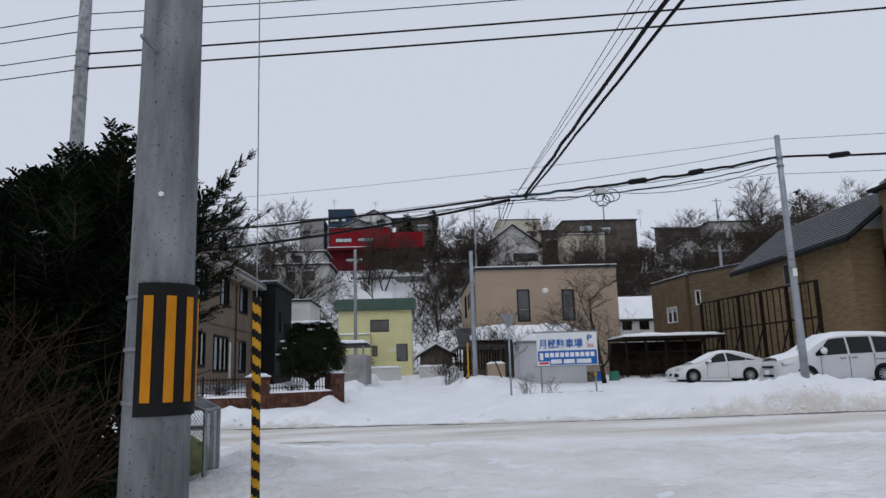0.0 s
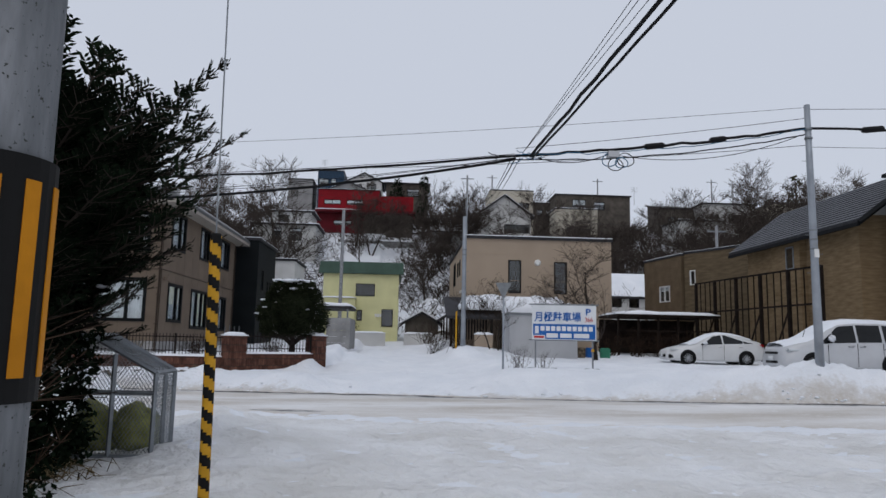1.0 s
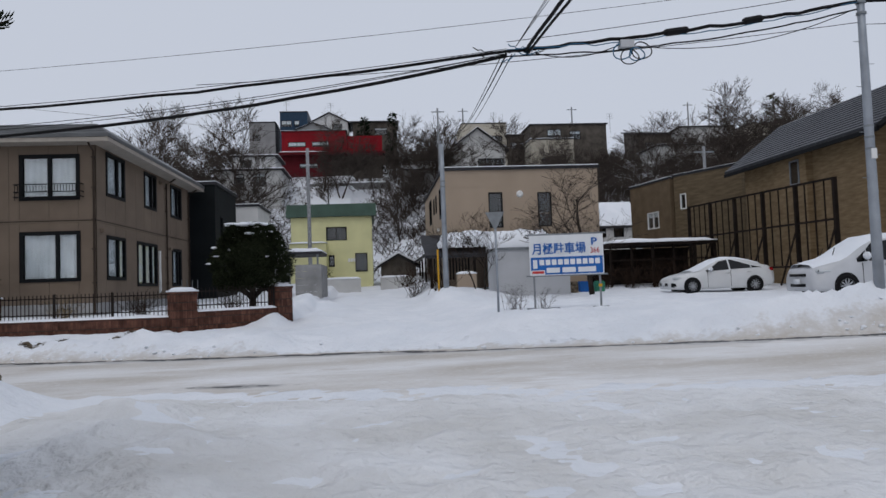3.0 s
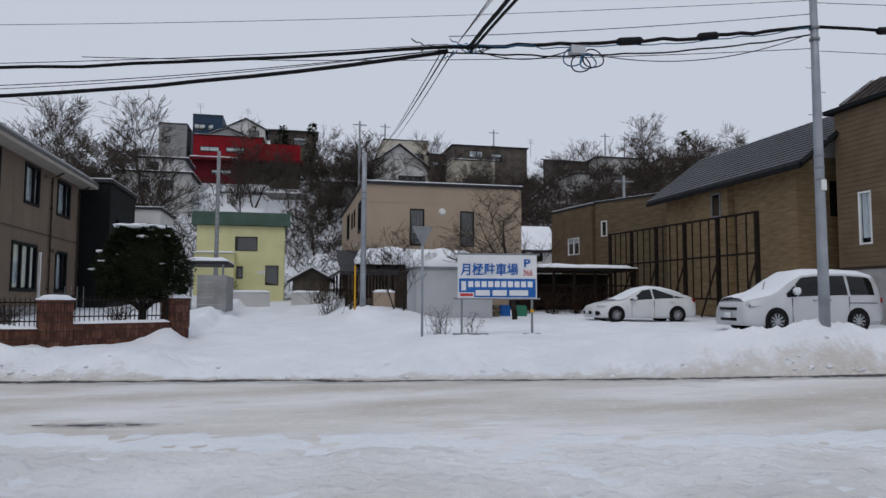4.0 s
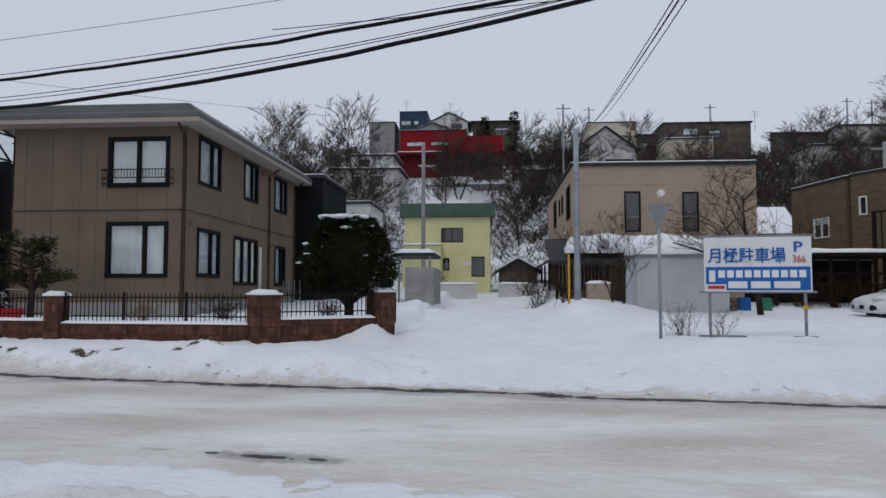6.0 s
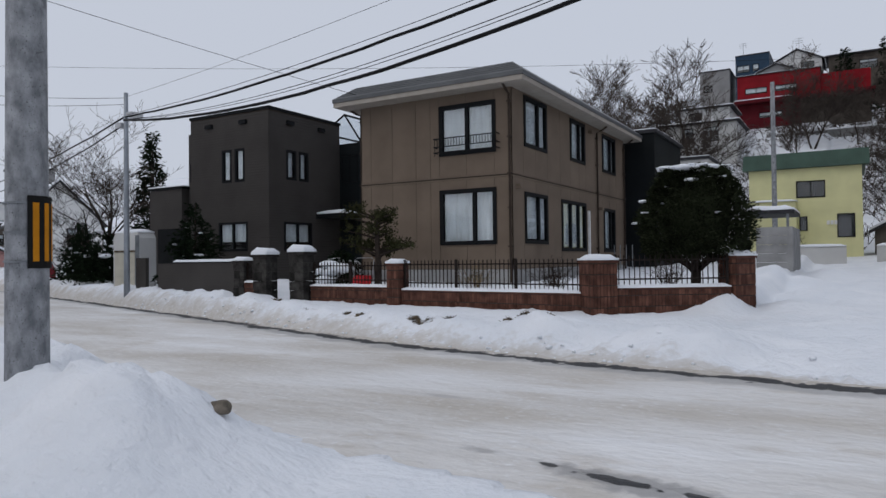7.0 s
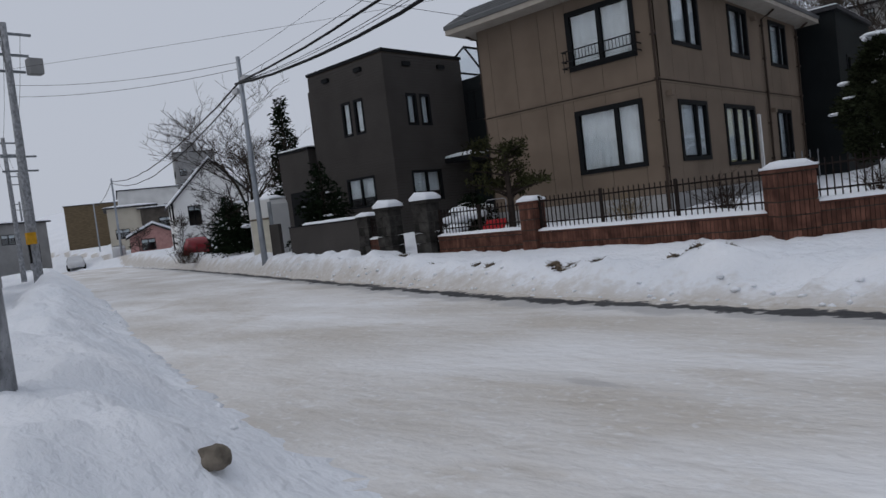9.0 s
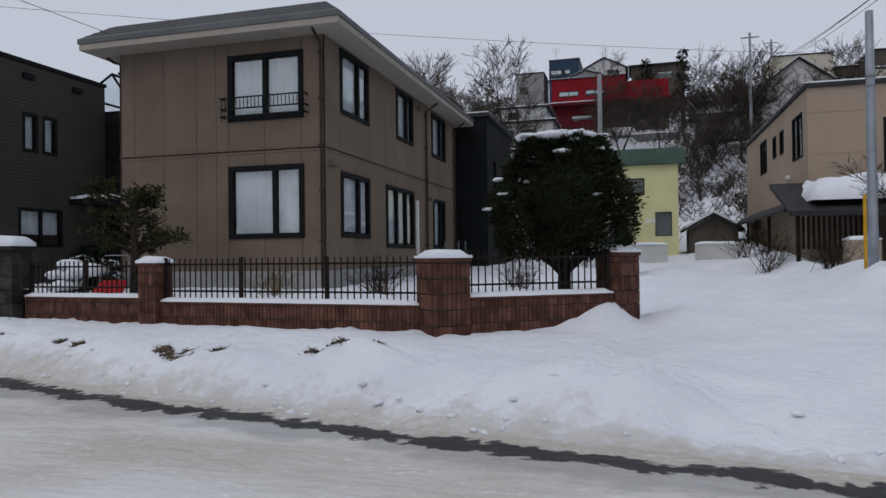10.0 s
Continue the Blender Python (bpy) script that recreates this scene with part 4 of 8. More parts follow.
bmesh.ops.create_cone(bm, cap_ends=True, segments=20, radius1=0.19, radius2=0.12, depth=0.12, matrix=pose(4.1, -0.06, 4.98, 90))
part("round_vent", bm, WHITEFRAME, bei, "round white wall vent")
for z in (5.4, 3.9):
    bm = bmesh.new()
    box(bm, 0.01, 8.39, -0.012, -0.002, z, z + 0.025)
    part("panel_joint", bm, BEIGE, bei)
for x in (3.6, 4.9, 7.0):
    bm = bmesh.new()
    box(bm, x, x + 0.02, -0.012, -0.002, 2.5, 6.2)
    part("panel_joint", bm, BEIGE, bei)
# porch roof with deep snow, posts and slatted screen
bm = bmesh.new()
prism(bm, [(-1.3, -3.6, 1.55), (-1.3, -0.01, 2.75), (-1.3, -0.01, 2.9), (-1.3, -3.6, 1.7)], (5.6, 0, 0))
part("porch_roof", bm, DARKROOF, bei, "dark lean-to porch roof")
bm = bmesh.new()
prism(bm, [(-1.2, -2.0, 1.75), (-0.02, -2.0, 2.35), (-0.02, -2.0, 2.45), (-1.2, -2.0, 1.87)], (0, 16.4, 0))
part("side_eave", bm, DARKROOF, bei)
bm = bmesh.new()
snow_slab(bm, -0.6, 5.2, -3.3, -0.02, 2.05, 0.78, 0.45)
part("snow_cap", bm, SNOW, bei, "deep snow on the porch roof", True)
for x in (-1.1, 1.0, 2.2):
    bm = bmesh.new()
    box(bm, x, x + 0.12, -3.4, -3.28, 0, 1.65)
    part("post", bm, WOODFENCE, bei)
bm = bmesh.new()
box(bm, 2.25, 5.4, -1.6, -1.5, 0, 1.7)
part("porch_back_wall", bm, WOODFENCE, bei)
for i in range(12):
    bm = bmesh.new()
    box(bm, -0.9 + i * 0.15, -0.82 + i * 0.15, -3.2, -3.16, 0.5, 1.55)
    part("slat", bm, WOODFENCE, bei)
bm = bmesh.new()
box(bm, 0.1, 1.0, -4.3, -3.8, -0.4, 0.75)
part("gate_pier", bm, BEIGE, bei)
bm = bmesh.new()
snow_slab(bm, 0.08, 1.02, -4.32, -3.78, 0.755, 0.14, 0.2)
part("snow_cap", bm, SNOW, bei, "", True)
for y in (2.5, 5.5, 8.0):
    bm = bmesh.new()
    box(bm, -0.95, -0.85, y, y + 0.1, -0.2, 1.85)
    part("eave_post", bm, WOODFENCE, bei)
for a in (3.0, 3.25):
    bm = bmesh.new()
    box(bm, -0.12, -0.003, a, a + 0.14, 3.35, 3.5)
    part("vent_hood", bm, WHITEFRAME, bei)

shed = thing("storage_shed", "pale grey steel garden shed under deep snow", "shed", (15.5, 6.6, 0.7))
bm = bmesh.new()
box(bm, 0, 3.55, 0, 2.4, 0, 2.3)
part("body", bm, SHEDGREY, shed)
bm = bmesh.new()
box(bm, -0.08, 3.63, -0.08, 2.48, 2.305, 2.42)
part("roof", bm, STEEL, shed)
bm = bmesh.new()
snow_slab(bm, -0.06, 3.6, -0.06, 2.45, 2.425, 0.55, 0.35)
part("snow_cap", bm, SNOW, shed, "thick cap of snow", True)

# ---- ochre and tan houses beyond the parking lot ----
building("ochre_house", "flat-roofed ochre tiled house with white windows", (32.3, 14.6, 1.0), 7.0, 5.3, 7.15, OCHREBRICK, rz=24.6, openings={"left": [(0.5, 4.9, 0.5, 1.05, (), 0.0)], "front": [(2.0, 3.0, 1.4, 1.4, (0.5,), 0.3)]}, over=0.06, snow=0.06, frame_mat=WHITEFRAME)
building("ochre_house", "flat-roofed brown siding wing with white windows", (29.95, 19.75, 1.0), 6.5, 5.3, 7.1, BROWNSIDING, rz=9, openings={"left": [(2.3, 3.85, 1.5, 1.2, (0.5,), 0.3), (0.5, 1.2, 0.9, 1.8, (), 0.3)]}, over=0.06, snow=0.1, frame_mat=WHITEFRAME)


def tan_house():
    h = thing("tan_house", "tan brick house with a dark ribbed gable roof", "house", (30.6, 0.9, 0.9))
    w, d, hh = 5.2, 10.3, 6.8
    hs = {"front": [(1.6, 4.3, 1.5, 1.5)]}
    for side, (f, ln) in faces_of(w, d).items():
        bm = bmesh.new()
        a0, a1 = (0, ln) if side in ("front", "back") else (0.155, ln - 0.155)
        wall(bm, f, a0, a1, 0, hh, hs.get(side, []))
        part("wall", bm, TANBRICK, h)
        for o in hs.get(side, []):
            window(f, *o, h, split=() if o[2] < 1 else (0.5,), bar=0.07, frame_mat=STEEL if o[2] < 1 else None)
    bm = bmesh.new()
    box(bm, -0.35, -0.004, 4.2, 6.9, 0, 6.35)
    part("bay", bm, TANBRICK, h)
    bm = bmesh.new()
    box(bm, -0.352, -0.345, 4.8, 5.4, 4.85, 5.9)
    pane = part("bay_window", bm, TINTED, h)
    for y0, y1, z0, z1 in ((4.72, 4.8, 4.77, 5.98), (5.4, 5.48, 4.77, 5.98), (4.8, 5.4, 4.77, 4.85), (4.8, 5.4, 5.9, 5.98)):
        bm = bmesh.new()
        box(bm, -0.39, -0.352, y0, y1, z0, z1)
        part("frame_bar", bm, STEEL, pane)
    # gable roof along y with tile ribs
    o, rise = 0.85, 1.95
    for sgn in (0, 1):
        xa = -o if sgn == 0 else w + o
        za = hh - rise * o / (w / 2)
        bm = bmesh.new()
        prism(bm, [(xa, -1.3, za), (w / 2, -1.3, hh + rise), (w / 2, -1.3, hh + rise + 0.16), (xa, -1.3, za + 0.16)], (0, d + 1.9, 0))
        part("roof", bm, DARKROOF, h)
        n = 15
        for i in range(n):
            t0, t1 = i / n, (i + 0.93) / n
            bm = bmesh.new()
            p = lambda t, up: (mix(xa, w / 2, t), -1.32, mix(za, hh + rise, t) + 0.163 + up)
            prism(bm, [p(t0, 0.0), p(t1, 0.0), p(t1, 0.012), p(t0, 0.05)], (0, d + 1.94, 0))
            part("roof_course", bm, TILEROOF, h)
    for y in (0, d - 0.15):
        bm = bmesh.new()
        prism(bm, [(0, y, hh), (w, y, hh), (w / 2, y, hh + rise)], (0, 0.15, 0))
        part("gable", bm, WHITEWALL if y == 0 else TANBRICK, h)
    bm = bmesh.new()
    tube(bm, [(-o, -1.32, hh - rise * o / (w / 2) + 0.02), (w / 2, -1.32, hh + rise + 0.02)], 0.12, 4)
    part("barge_board", bm, BLACKFRAME, h)
    bm = bmesh.new()
    box(bm, -o - 0.06, -o + 0.06, -1.3, d + 0.6, hh - 0.76, hh - 0.6)
    part("gutter", bm, BLACKFRAME, h)


tan_house()

rh = building("brick_house", "large tan sided house with a grey concrete base", (31.5, -9.5, 2.3), 9.0, 9.2, 6.9, BROWNSIDING, openings={"left": [(1.05, 1.5, 0.62, 2.05, (), 0.9), (5.0, 1.5, 0.62, 2.05, (), 0.9)]}, frame_mat=WHITEFRAME, over=0.3, snow=0.0, roof="flat", roof_mat=BLACKFRAME)
siding(Face((0, 9.2, 0), (0, -1, 0), (-1, 0, 0)), 0.0, 9.2, 0.0, 6.85, [(1.05, 1.5, 0.62, 2.05), (5.0, 1.5, 0.62, 2.05)], 0.2, BROWNSIDING, rh)
bm = bmesh.new()
box(bm, -0.03, 9.03, -0.03, 9.23, -1.8, 0.55)
part("concrete_base", bm, CONCRETE, rh)
bm = bmesh.new()
box(bm, -0.05, 9.05, -0.05, 9.25, 0.553, 0.66)
part("base_trim", bm, PIPE, rh)
bm = bmesh.new()
prism(bm, [(-0.3, -0.4, 7.06), (1.3, -0.4, 8.2), (1.3, -0.4, 7.06)], (0, 9.0, 0))
part("roof_skirt", bm, RIBROOF, rh, "dark ribbed roof skirt")
for i in range(20):
    bm = bmesh.new()
    prism(bm, [(-0.31, -0.38 + i * 0.47, 7.08), (1.29, -0.38 + i * 0.47, 8.22), (1.29, -0.38 + i * 0.47, 8.26), (-0.33, -0.38 + i * 0.47, 7.12)], (0, 0.04, 0))
    part("roof_rib", bm, RIBROOF, rh)


# ---- houses on the hill ----
def hz(x, y):
    return ground_z(x, y, False)


red = building("red_house", "bright red house with a lower dark red storey", (-3.3, 75.0, 20.9), 9.2, 8.0, 3.3, RED, openings={"front": [(0.9, 1.0, 2.5, 0.75, (0.5,), 0.8), (4.3, 1.0, 2.4, 0.75, (0.5,), 0.6)]}, over=0.15, snow=0.1, trim=0.1)
bm = bmesh.new()
box(bm, 9.22, 14.4, 0.5, 8.0, -0.6, 2.6)
part("side_wing", bm, RED, red)
bm = bmesh.new()
box(bm, -0.2, 14.8, -1.6, 8.0, -0.35, -0.02)
part("balcony_slab", bm, DARKRED, red)
bm = bmesh.new()
snow_slab(bm, -0.2, 6.3, -1.65, -0.1, -0.015, 0.2, 0.8)
part("snow_cap", bm, SNOW, red, "", True)
low = building("lower_red_house", "dark red lower storeys in the hillside", (-3.4, 74.6, 14.5), 7.2, 8.0, 6.0, DARKRED, openings={"front": [(2.6, 4.2, 2.6, 0.7, (0.5,), 0.5), (2.6, 1.8, 2.8, 1.2, (0.5,), 0.7)]}, over=0.0, snow=0.0, trim=0.02)
bm = bmesh.new()
box(bm, 7.22, 14.5, 0.6, 8, 0, 6.0)
part("undercroft", bm, WOODWALL, low)
building("navy_house", "navy blue box house with pale window", (-4.8, 85.0, 22), 4.3, 6, 7.5, NAVY, openings={"front": [(0.2, 5.2, 1.6, 1.0, (0.5,), 0.6), (2.2, 5.2, 0.8, 1.0, (), 0.6)]}, over=0.05, snow=0.0)
building("white_gable_house", "white house with a dark gable roof", (-0.1, 86.0, 22), 5.9, 7, 6.0, WHITEWALL, openings={"front": [(1.6, 5.0, 1.0, 0.6, (), 0), (3.4, 4.8, 1.6, 1.0, (0.5,), 0)]}, roof="gable_y", rise=1.5, snow=0.0)
building("dark_gable_house", "low dark house with a shallow gable", (-2.0, 83.0, 20), 5.0, 5, 6.2, GREYWALL, roof="gable_y", rise=1.0, snow=0.05)
building("grey_box_house", "grey box house among bare trees", (-9.6, 85.0, 20), 4.0, 6, 7.9, GREYWALL, openings={"front": [(0.5, 5.0, 1.2, 1.0, (0.5,), 0)]}, over=0.1, snow=0.0)
building("hill_house", "low dark house with snow on its roof", (6.6, 85.0, 21), 7.0, 6, 6.7, WOODWALL, openings={"front": [(3.5, 4.6, 2.0, 1.2, (0.5,), 0.2)]}, over=0.4, snow=0.15)
building("grey_terrace_house", "pale grey stepped house on the slope", (-9.5, 60.0, 9.5), 8.0, 7, 6.6, WHITEWALL, openings={"front": [(2.4, 4.6, 1.2, 1.6, (0.5,), 0.2), (4.6, 4.6, 1.6, 1.6, (0.5,), 0.2), (2.0, 1.6, 1.6, 1.4, (0.5,), 0)]}, over=0.4, snow=0.3)
building("grey_terrace_house", "pale grey house with snowy ledges", (-8.2, 64.5, 14), 5.4, 6, 4.6, WHITEWALL, openings={"front": [(1.0, 3.2, 1.4, 1.0, (0.5,), 0)]}, over=0.5, snow=0.3)
building("snow_roof_hut", "small grey house with a snow covered roof on the slope", (13.6, 63.0, 13.6), 4.4, 4, 2.7, GREYWALL, openings={"front": [(1.2, 1.2, 1.4, 0.9, (0.5,), 0)]}, roof="gable_x", rise=0.9, snow=0.3)
building("white_gable_house", "white house with dark eaves and wide windows", (20.0, 65.0, 12.5), 7.3, 8, 6.7, WHITEWALL, openings={"front": [(3.6, 4.2, 2.0, 1.2, (0.5,), 0), (5.65, 4.2, 1.5, 1.2, (0.5,), 0)]}, roof="gable_y", rise=2.7, over=0.5, snow=0.1)
building("cream_house", "cream flat-roofed house high on the hill", (23.0, 76.0, 18), 6.7, 7, 7.1, CREAM, openings={"front": [(4.4, 4.4, 1.6, 0.9, (0.5,), 0)]}, over=0.05, snow=0.1)
building("dark_house", "dark house with a stack of balconies", (29.7, 75.0, 17), 3.0, 5, 6.0, WOODWALL, openings={"front": [(0.3, 4.0, 1.0, 1.0, (), 0.4), (1.7, 4.0, 1.0, 1.0, (), 0.4)]}, over=0.3, snow=0.2)
building("timber_house", "timber clad house with a slanted flat roof", (32.0, 70.0, 17), 11.0, 8, 6.4, WOODWALL, openings={"front": [(2.4, 4.6, 2.0, 1.2, (0.5,), 0.7), (5.6, 4.3, 1.6, 1.2, (0.5,), 0.3)]}, over=0.2, snow=0.05)
building("cream_house", "cream house wing below a timber house", (31.0, 66.0, 13), 6.0, 4, 7.5, CREAM, openings={"front": [(1.5, 4.0, 1.5, 1.0, (0.5,), 0)]}, over=0.1, snow=0.2)
building("white_house", "pale house half hidden by trees", (47.0, 62.0, 11), 6.0, 6, 7.6, WHITEWALL, openings={"front": [(1.0, 4.4, 1.4, 1.2, (0.5,), 0), (3.4, 1.6, 1.6, 1.6, (0.5,), 0)]}, over=0.3, snow=0.15)
building("dark_house", "dark house with a slanted roof among trees", (48.5, 72.0, 16), 5.0, 6, 6.2, WOODWALL, openings={"front": [(1.0, 4.0, 1.2, 1.0, (0.5,), 0)]}, roof="shed", rise=1.6, snow=0)
building("white_house", "long pale house behind bare trees", (55.0, 72.0, 16), 8.0, 7, 7.2, WHITEWALL, openings={"front": [(1.0, 4.4, 1.4, 1.2, (0.5,), 0), (4.4, 4.4, 1.6, 1.2, (0.5,), 0)]}, over=0.3, snow=0.1)
building("cream_house", "cream house with a grey side on the ridge", (67.0, 74.0, 16), 9.0, 7, 8.0, CREAM, openings={"front": [(1.5, 5.0, 1.4, 1.2, (0.5,), 0), (5.4, 5.0, 1.6, 1.2, (0.5,), 0)]}, over=0.3, snow=0.1)
building("white_house", "grey-white house behind the ochre house", (27.9, 33.0, 1.6), 5.0, 6, 4.4, WHITEWALL, openings={"front": [(1.0, 3.4, 0.9, 1.1, (), 0), (2.6, 3.4, 0.9, 1.1, (), 0)]}, roof="gable_x", rise=2.2, snow=0.02, roof_mat=DARKROOF)

# retaining walls on the slope
for x0, x1, y, z0, z1 in ((-8, -2.6, 62, 12, 13.6), (0.5, 12, 69, 12.5, 15.6), (16, 46, 60, 9.5, 12.6)):
    bm = bmesh.new()
    box(bm, x0, x1, y, y + 0.4, z0 - 2, z1)
    rw = solid("retaining_wall", bm, CONCRETE, "grey concrete retaining wall in the snowy slope", "wall", kind="structure")
    bm = bmesh.new()
    snow_slab(bm, x0, x1, y - 0.05, y + 1.6, z1 + 0.002, 0.3, 1.0)
    solid("snow_ledge", bm, SNOW, "snow lying on the retaining wall", "snow", kind="stuff", smooth=True)


# ---- poles and cables ----
def utility_pole(at, height, r0, r1, mat, label, name="utility_pole", lean=(0, 0), sides=20):
    p = thing(name, label, "utility pole", at)
    bm = bmesh.new()
    tube(bm, [(lean[0] * t, lean[1] * t, -0.6 + (height + 0.6) * t) for t in (0, 0.25, 0.5, 0.75, 1)], [mix(r0, r1, t) for t in (0, 0.25, 0.5, 0.75, 1)], sides)
    part("shaft", bm, mat, p, smooth=True)
    return p


def arc_plate(bm, r, a0, a1, z0, z1, n=10, thick=0.008, cx=0.0, cy=0.0):
    for i in range(n):
        t0, t1 = mix(a0, a1, i / n), mix(a0, a1, (i + 1) / n)
        pts = [(cx + r * math.cos(t0), cy + r * math.sin(t0), z0), (cx + r * math.cos(t1), cy + r * math.sin(t1), z0), (cx + (r + thick) * math.cos(t1), cy + (r + thick) * math.sin(t1), z0), (cx + (r + thick) * math.cos(t0), cy + (r + thick) * math.sin(t0), z0)]
        prism(bm, pts, (0, 0, z1 - z0))


def hazard_sleeve(pole, r, z0, z1, mid, span, stripes, gap):
    bm = bmesh.new()
    arc_plate(bm, r, mid - span / 2, mid + span / 2, z0, z1, 18, 0.012)
    bmesh.ops.remove_doubles(bm, verts=bm.verts[:], dist=0.0004)
    sl = part("warning_sleeve", bm, HAZARDK, pole, "black sleeve with orange stripes")
    for i in range(stripes):
        a = mid + (i - (stripes - 1) / 2) * gap
        bm = bmesh.new()
        arc_plate(bm, r + 0.0125, a - 0.13, a + 0.13, z0 + 0.06, z1 - 0.06, 3, 0.003)
        part("stripe", bm, HAZARDO, sl)
    for k in range(3):
        z = mix(z0 + 0.06, z1 - 0.06, k / 2)
        bm = bmesh.new()
        arc_plate(bm, r - 0.004, 0, 2 * math.pi, z - 0.008, z + 0.008, 24, 0.008)
        part("steel_band", bm, STEEL, pole)


pa = utility_pole((8.94, -27.45, 0), 10.5, 0.160, 0.105, POLEDARK, "tall concrete utility pole with a striped warning sleeve", sides=28)
hazard_sleeve(pa, 0.153, 1.33, 1.93, radians(-4), radians(208), 6, radians(34))
for z, a in ((3.05, -100), (5.0, -40), (5.6, 140), (6.2, -40)):
    bm = bmesh.new()
    d = Vector((math.cos(radians(a)), math.sin(radians(a)), 0.15))
    tube(bm, [(d * 0.14 + Vector((0, 0, z)))[:], (d * 0.27 + Vector((0, 0, z)))[:]], 0.012, 8)
    part("step_bolt", bm, STEEL, pa)
bm = bmesh.new()
bmesh.ops.create_cone(bm, cap_ends=True, segments=14, radius1=0.012, radius2=0.012, depth=0.012, matrix=pose(0.03, -0.146, 2.35, 90))
part("disc_tag", bm, WHITEFRAME, pa)

guy = thing("guy_wire", "steel guy wire with a yellow and black striped guard tube", "guy wire", (8.54, -23.66, 0))
gd = Vector((0.045, -0.3, 2.26))
bm = bmesh.new()
tube(bm, [(0.045, -0.3, 2.2), (0.19, -1.19, 9.0)], 0.006, 6)
part("wire", bm, STEEL, guy)
for wanted, m, nm in ((0, HAZARDY, "yellow_stripe"), (1, HAZARDK, "black_stripe")):
    bm = bmesh.new()
    N, S = 120, 20
    for i in range(N):
        for k in range(S):
            t0, t1 = i / N, (i + 1) / N
            turn = (k / S + t0 * 15.2) % 1.0
            if (turn < 0.5) == (wanted == 0):
                vs = []
                for tt, kk in ((t0, k), (t0, k + 1), (t1, k + 1), (t1, k)):
                    c = gd * tt + Vector((0, 0, -0.25 * (1 - tt)))
                    ph = 2 * math.pi * kk / S
                    vs.append(bm.verts.new((c.x + 0.042 * math.cos(ph), c.y + 0.042 * math.sin(ph), c.z)))
                bm.faces.new(vs)
    bmesh.ops.remove_doubles(bm, verts=bm.verts[:], dist=0.0005)
    part(nm, bm, m, guy, smooth=True)
bm = bmesh.new()
tube(bm, [tuple(gd), tuple(gd + Vector((0, -0.003, 0.02)))], [0.044, 0.03], 14)
part("cap", bm, HAZARDK, guy)
bm = bmesh.new()
tube(bm, [(0.148, -0.93, 6.75), (0.15, -0.945, 6.85), (0.153, -0.96, 6.95)], [0.025, 0.06, 0.025], 12)
part("insulator", bm, WHITEFRAME, guy, "white porcelain guy insulator", True)

pb = utility_pole((2.9, -16.25, 0), 11.0, 0.18, 0.12, POLE, "concrete utility pole in a snow bank with a striped sleeve", sides=28)
hazard_sleeve(pb, 0.176, 1.60, 2.22, radians(67), radians(190), 6, radians(30))
for z in (5.2, 7.6, 8.3, 8.65):
    bm = bmesh.new()
    arc_plate(bm, 0.135, 0, 2 * math.pi, z, z + 0.06, 16, 0.012)
    part("band", bm, STEEL, pb)
bm = bmesh.new()
tube(bm, [(0.13, -0.05, 5.25), (0.5, -0.15, 5.3)], [0.02, 0.05], 8)
part("street_lamp_arm", bm, WHITEFRAME, pb, "short pale lamp arm")
for i in range(9):
    bm = bmesh.new()
    s = 1 if i % 2 else -1
    tube(bm, [(0.13 * s, 0, 3.0 + i * 0.45), (0.27 * s, 0, 3.0 + i * 0.45)], 0.01, 6)
    part("step_bolt", bm, STEEL, pb)

pr = utility_pole((20.72, -11.75, 0.9), 7.15, 0.115, 0.075, STEELPOLE, "grey steel utility pole carrying cables over the lot")
pl = utility_pole((-15.5, -2.44, 0.6), 7.75, 0.12, 0.08, STEELPOLE, "grey steel utility pole with cable boxes beside the street")
pm = utility_pole((12.95, 4.8, 0.9), 6.85, 0.13, 0.095, STEELPOLE, "grey-blue steel utility pole beside the beige house")
py = utility_pole((5.3, 23.0, 1.3), 10.0, 0.15, 0.11, POLE, "concrete utility pole before the yellow house")
for p, z, n in ((pr, 3.2, 3), (pm, 4.9, 2), (pl, 2.0, 1), (pr, 6.2, 2)):
    for i in range(n):
        bm = bmesh.new()
        arc_plate(bm, 0.096 if p is not pm else 0.112, 0, 2 * math.pi, z + i * 0.25, z + 0.05 + i * 0.25, 16, 0.008)
        part("band", bm, STEEL, p)
for p in (pr, pm, pl):
    for i in range(7):
        bm = bmesh.new()
        s = 1 if i % 2 else -1
        tube(bm, [(0.08 * s, 0, 2.6 + i * 0.5), (0.22 * s, 0, 2.6 + i * 0.5)], 0.008, 5)
        part("step_bolt", bm, STEEL, p)
bm = bmesh.new()
box(bm, -0.06, 0.06, -0.125, -0.1, 3.0, 3.22)
part("label_plate", bm, WHITEFRAME, pr)
for x, z in ((0.35, 6.85), (0.75, 6.75), (-0.35, 6.5)):
    bm = bmesh.new()
    box(bm, x - 0.17, x + 0.17, -0.12, 0.1, z - 0.09, z + 0.09)
    part("terminal_box", bm, SHEDGREY, pl)

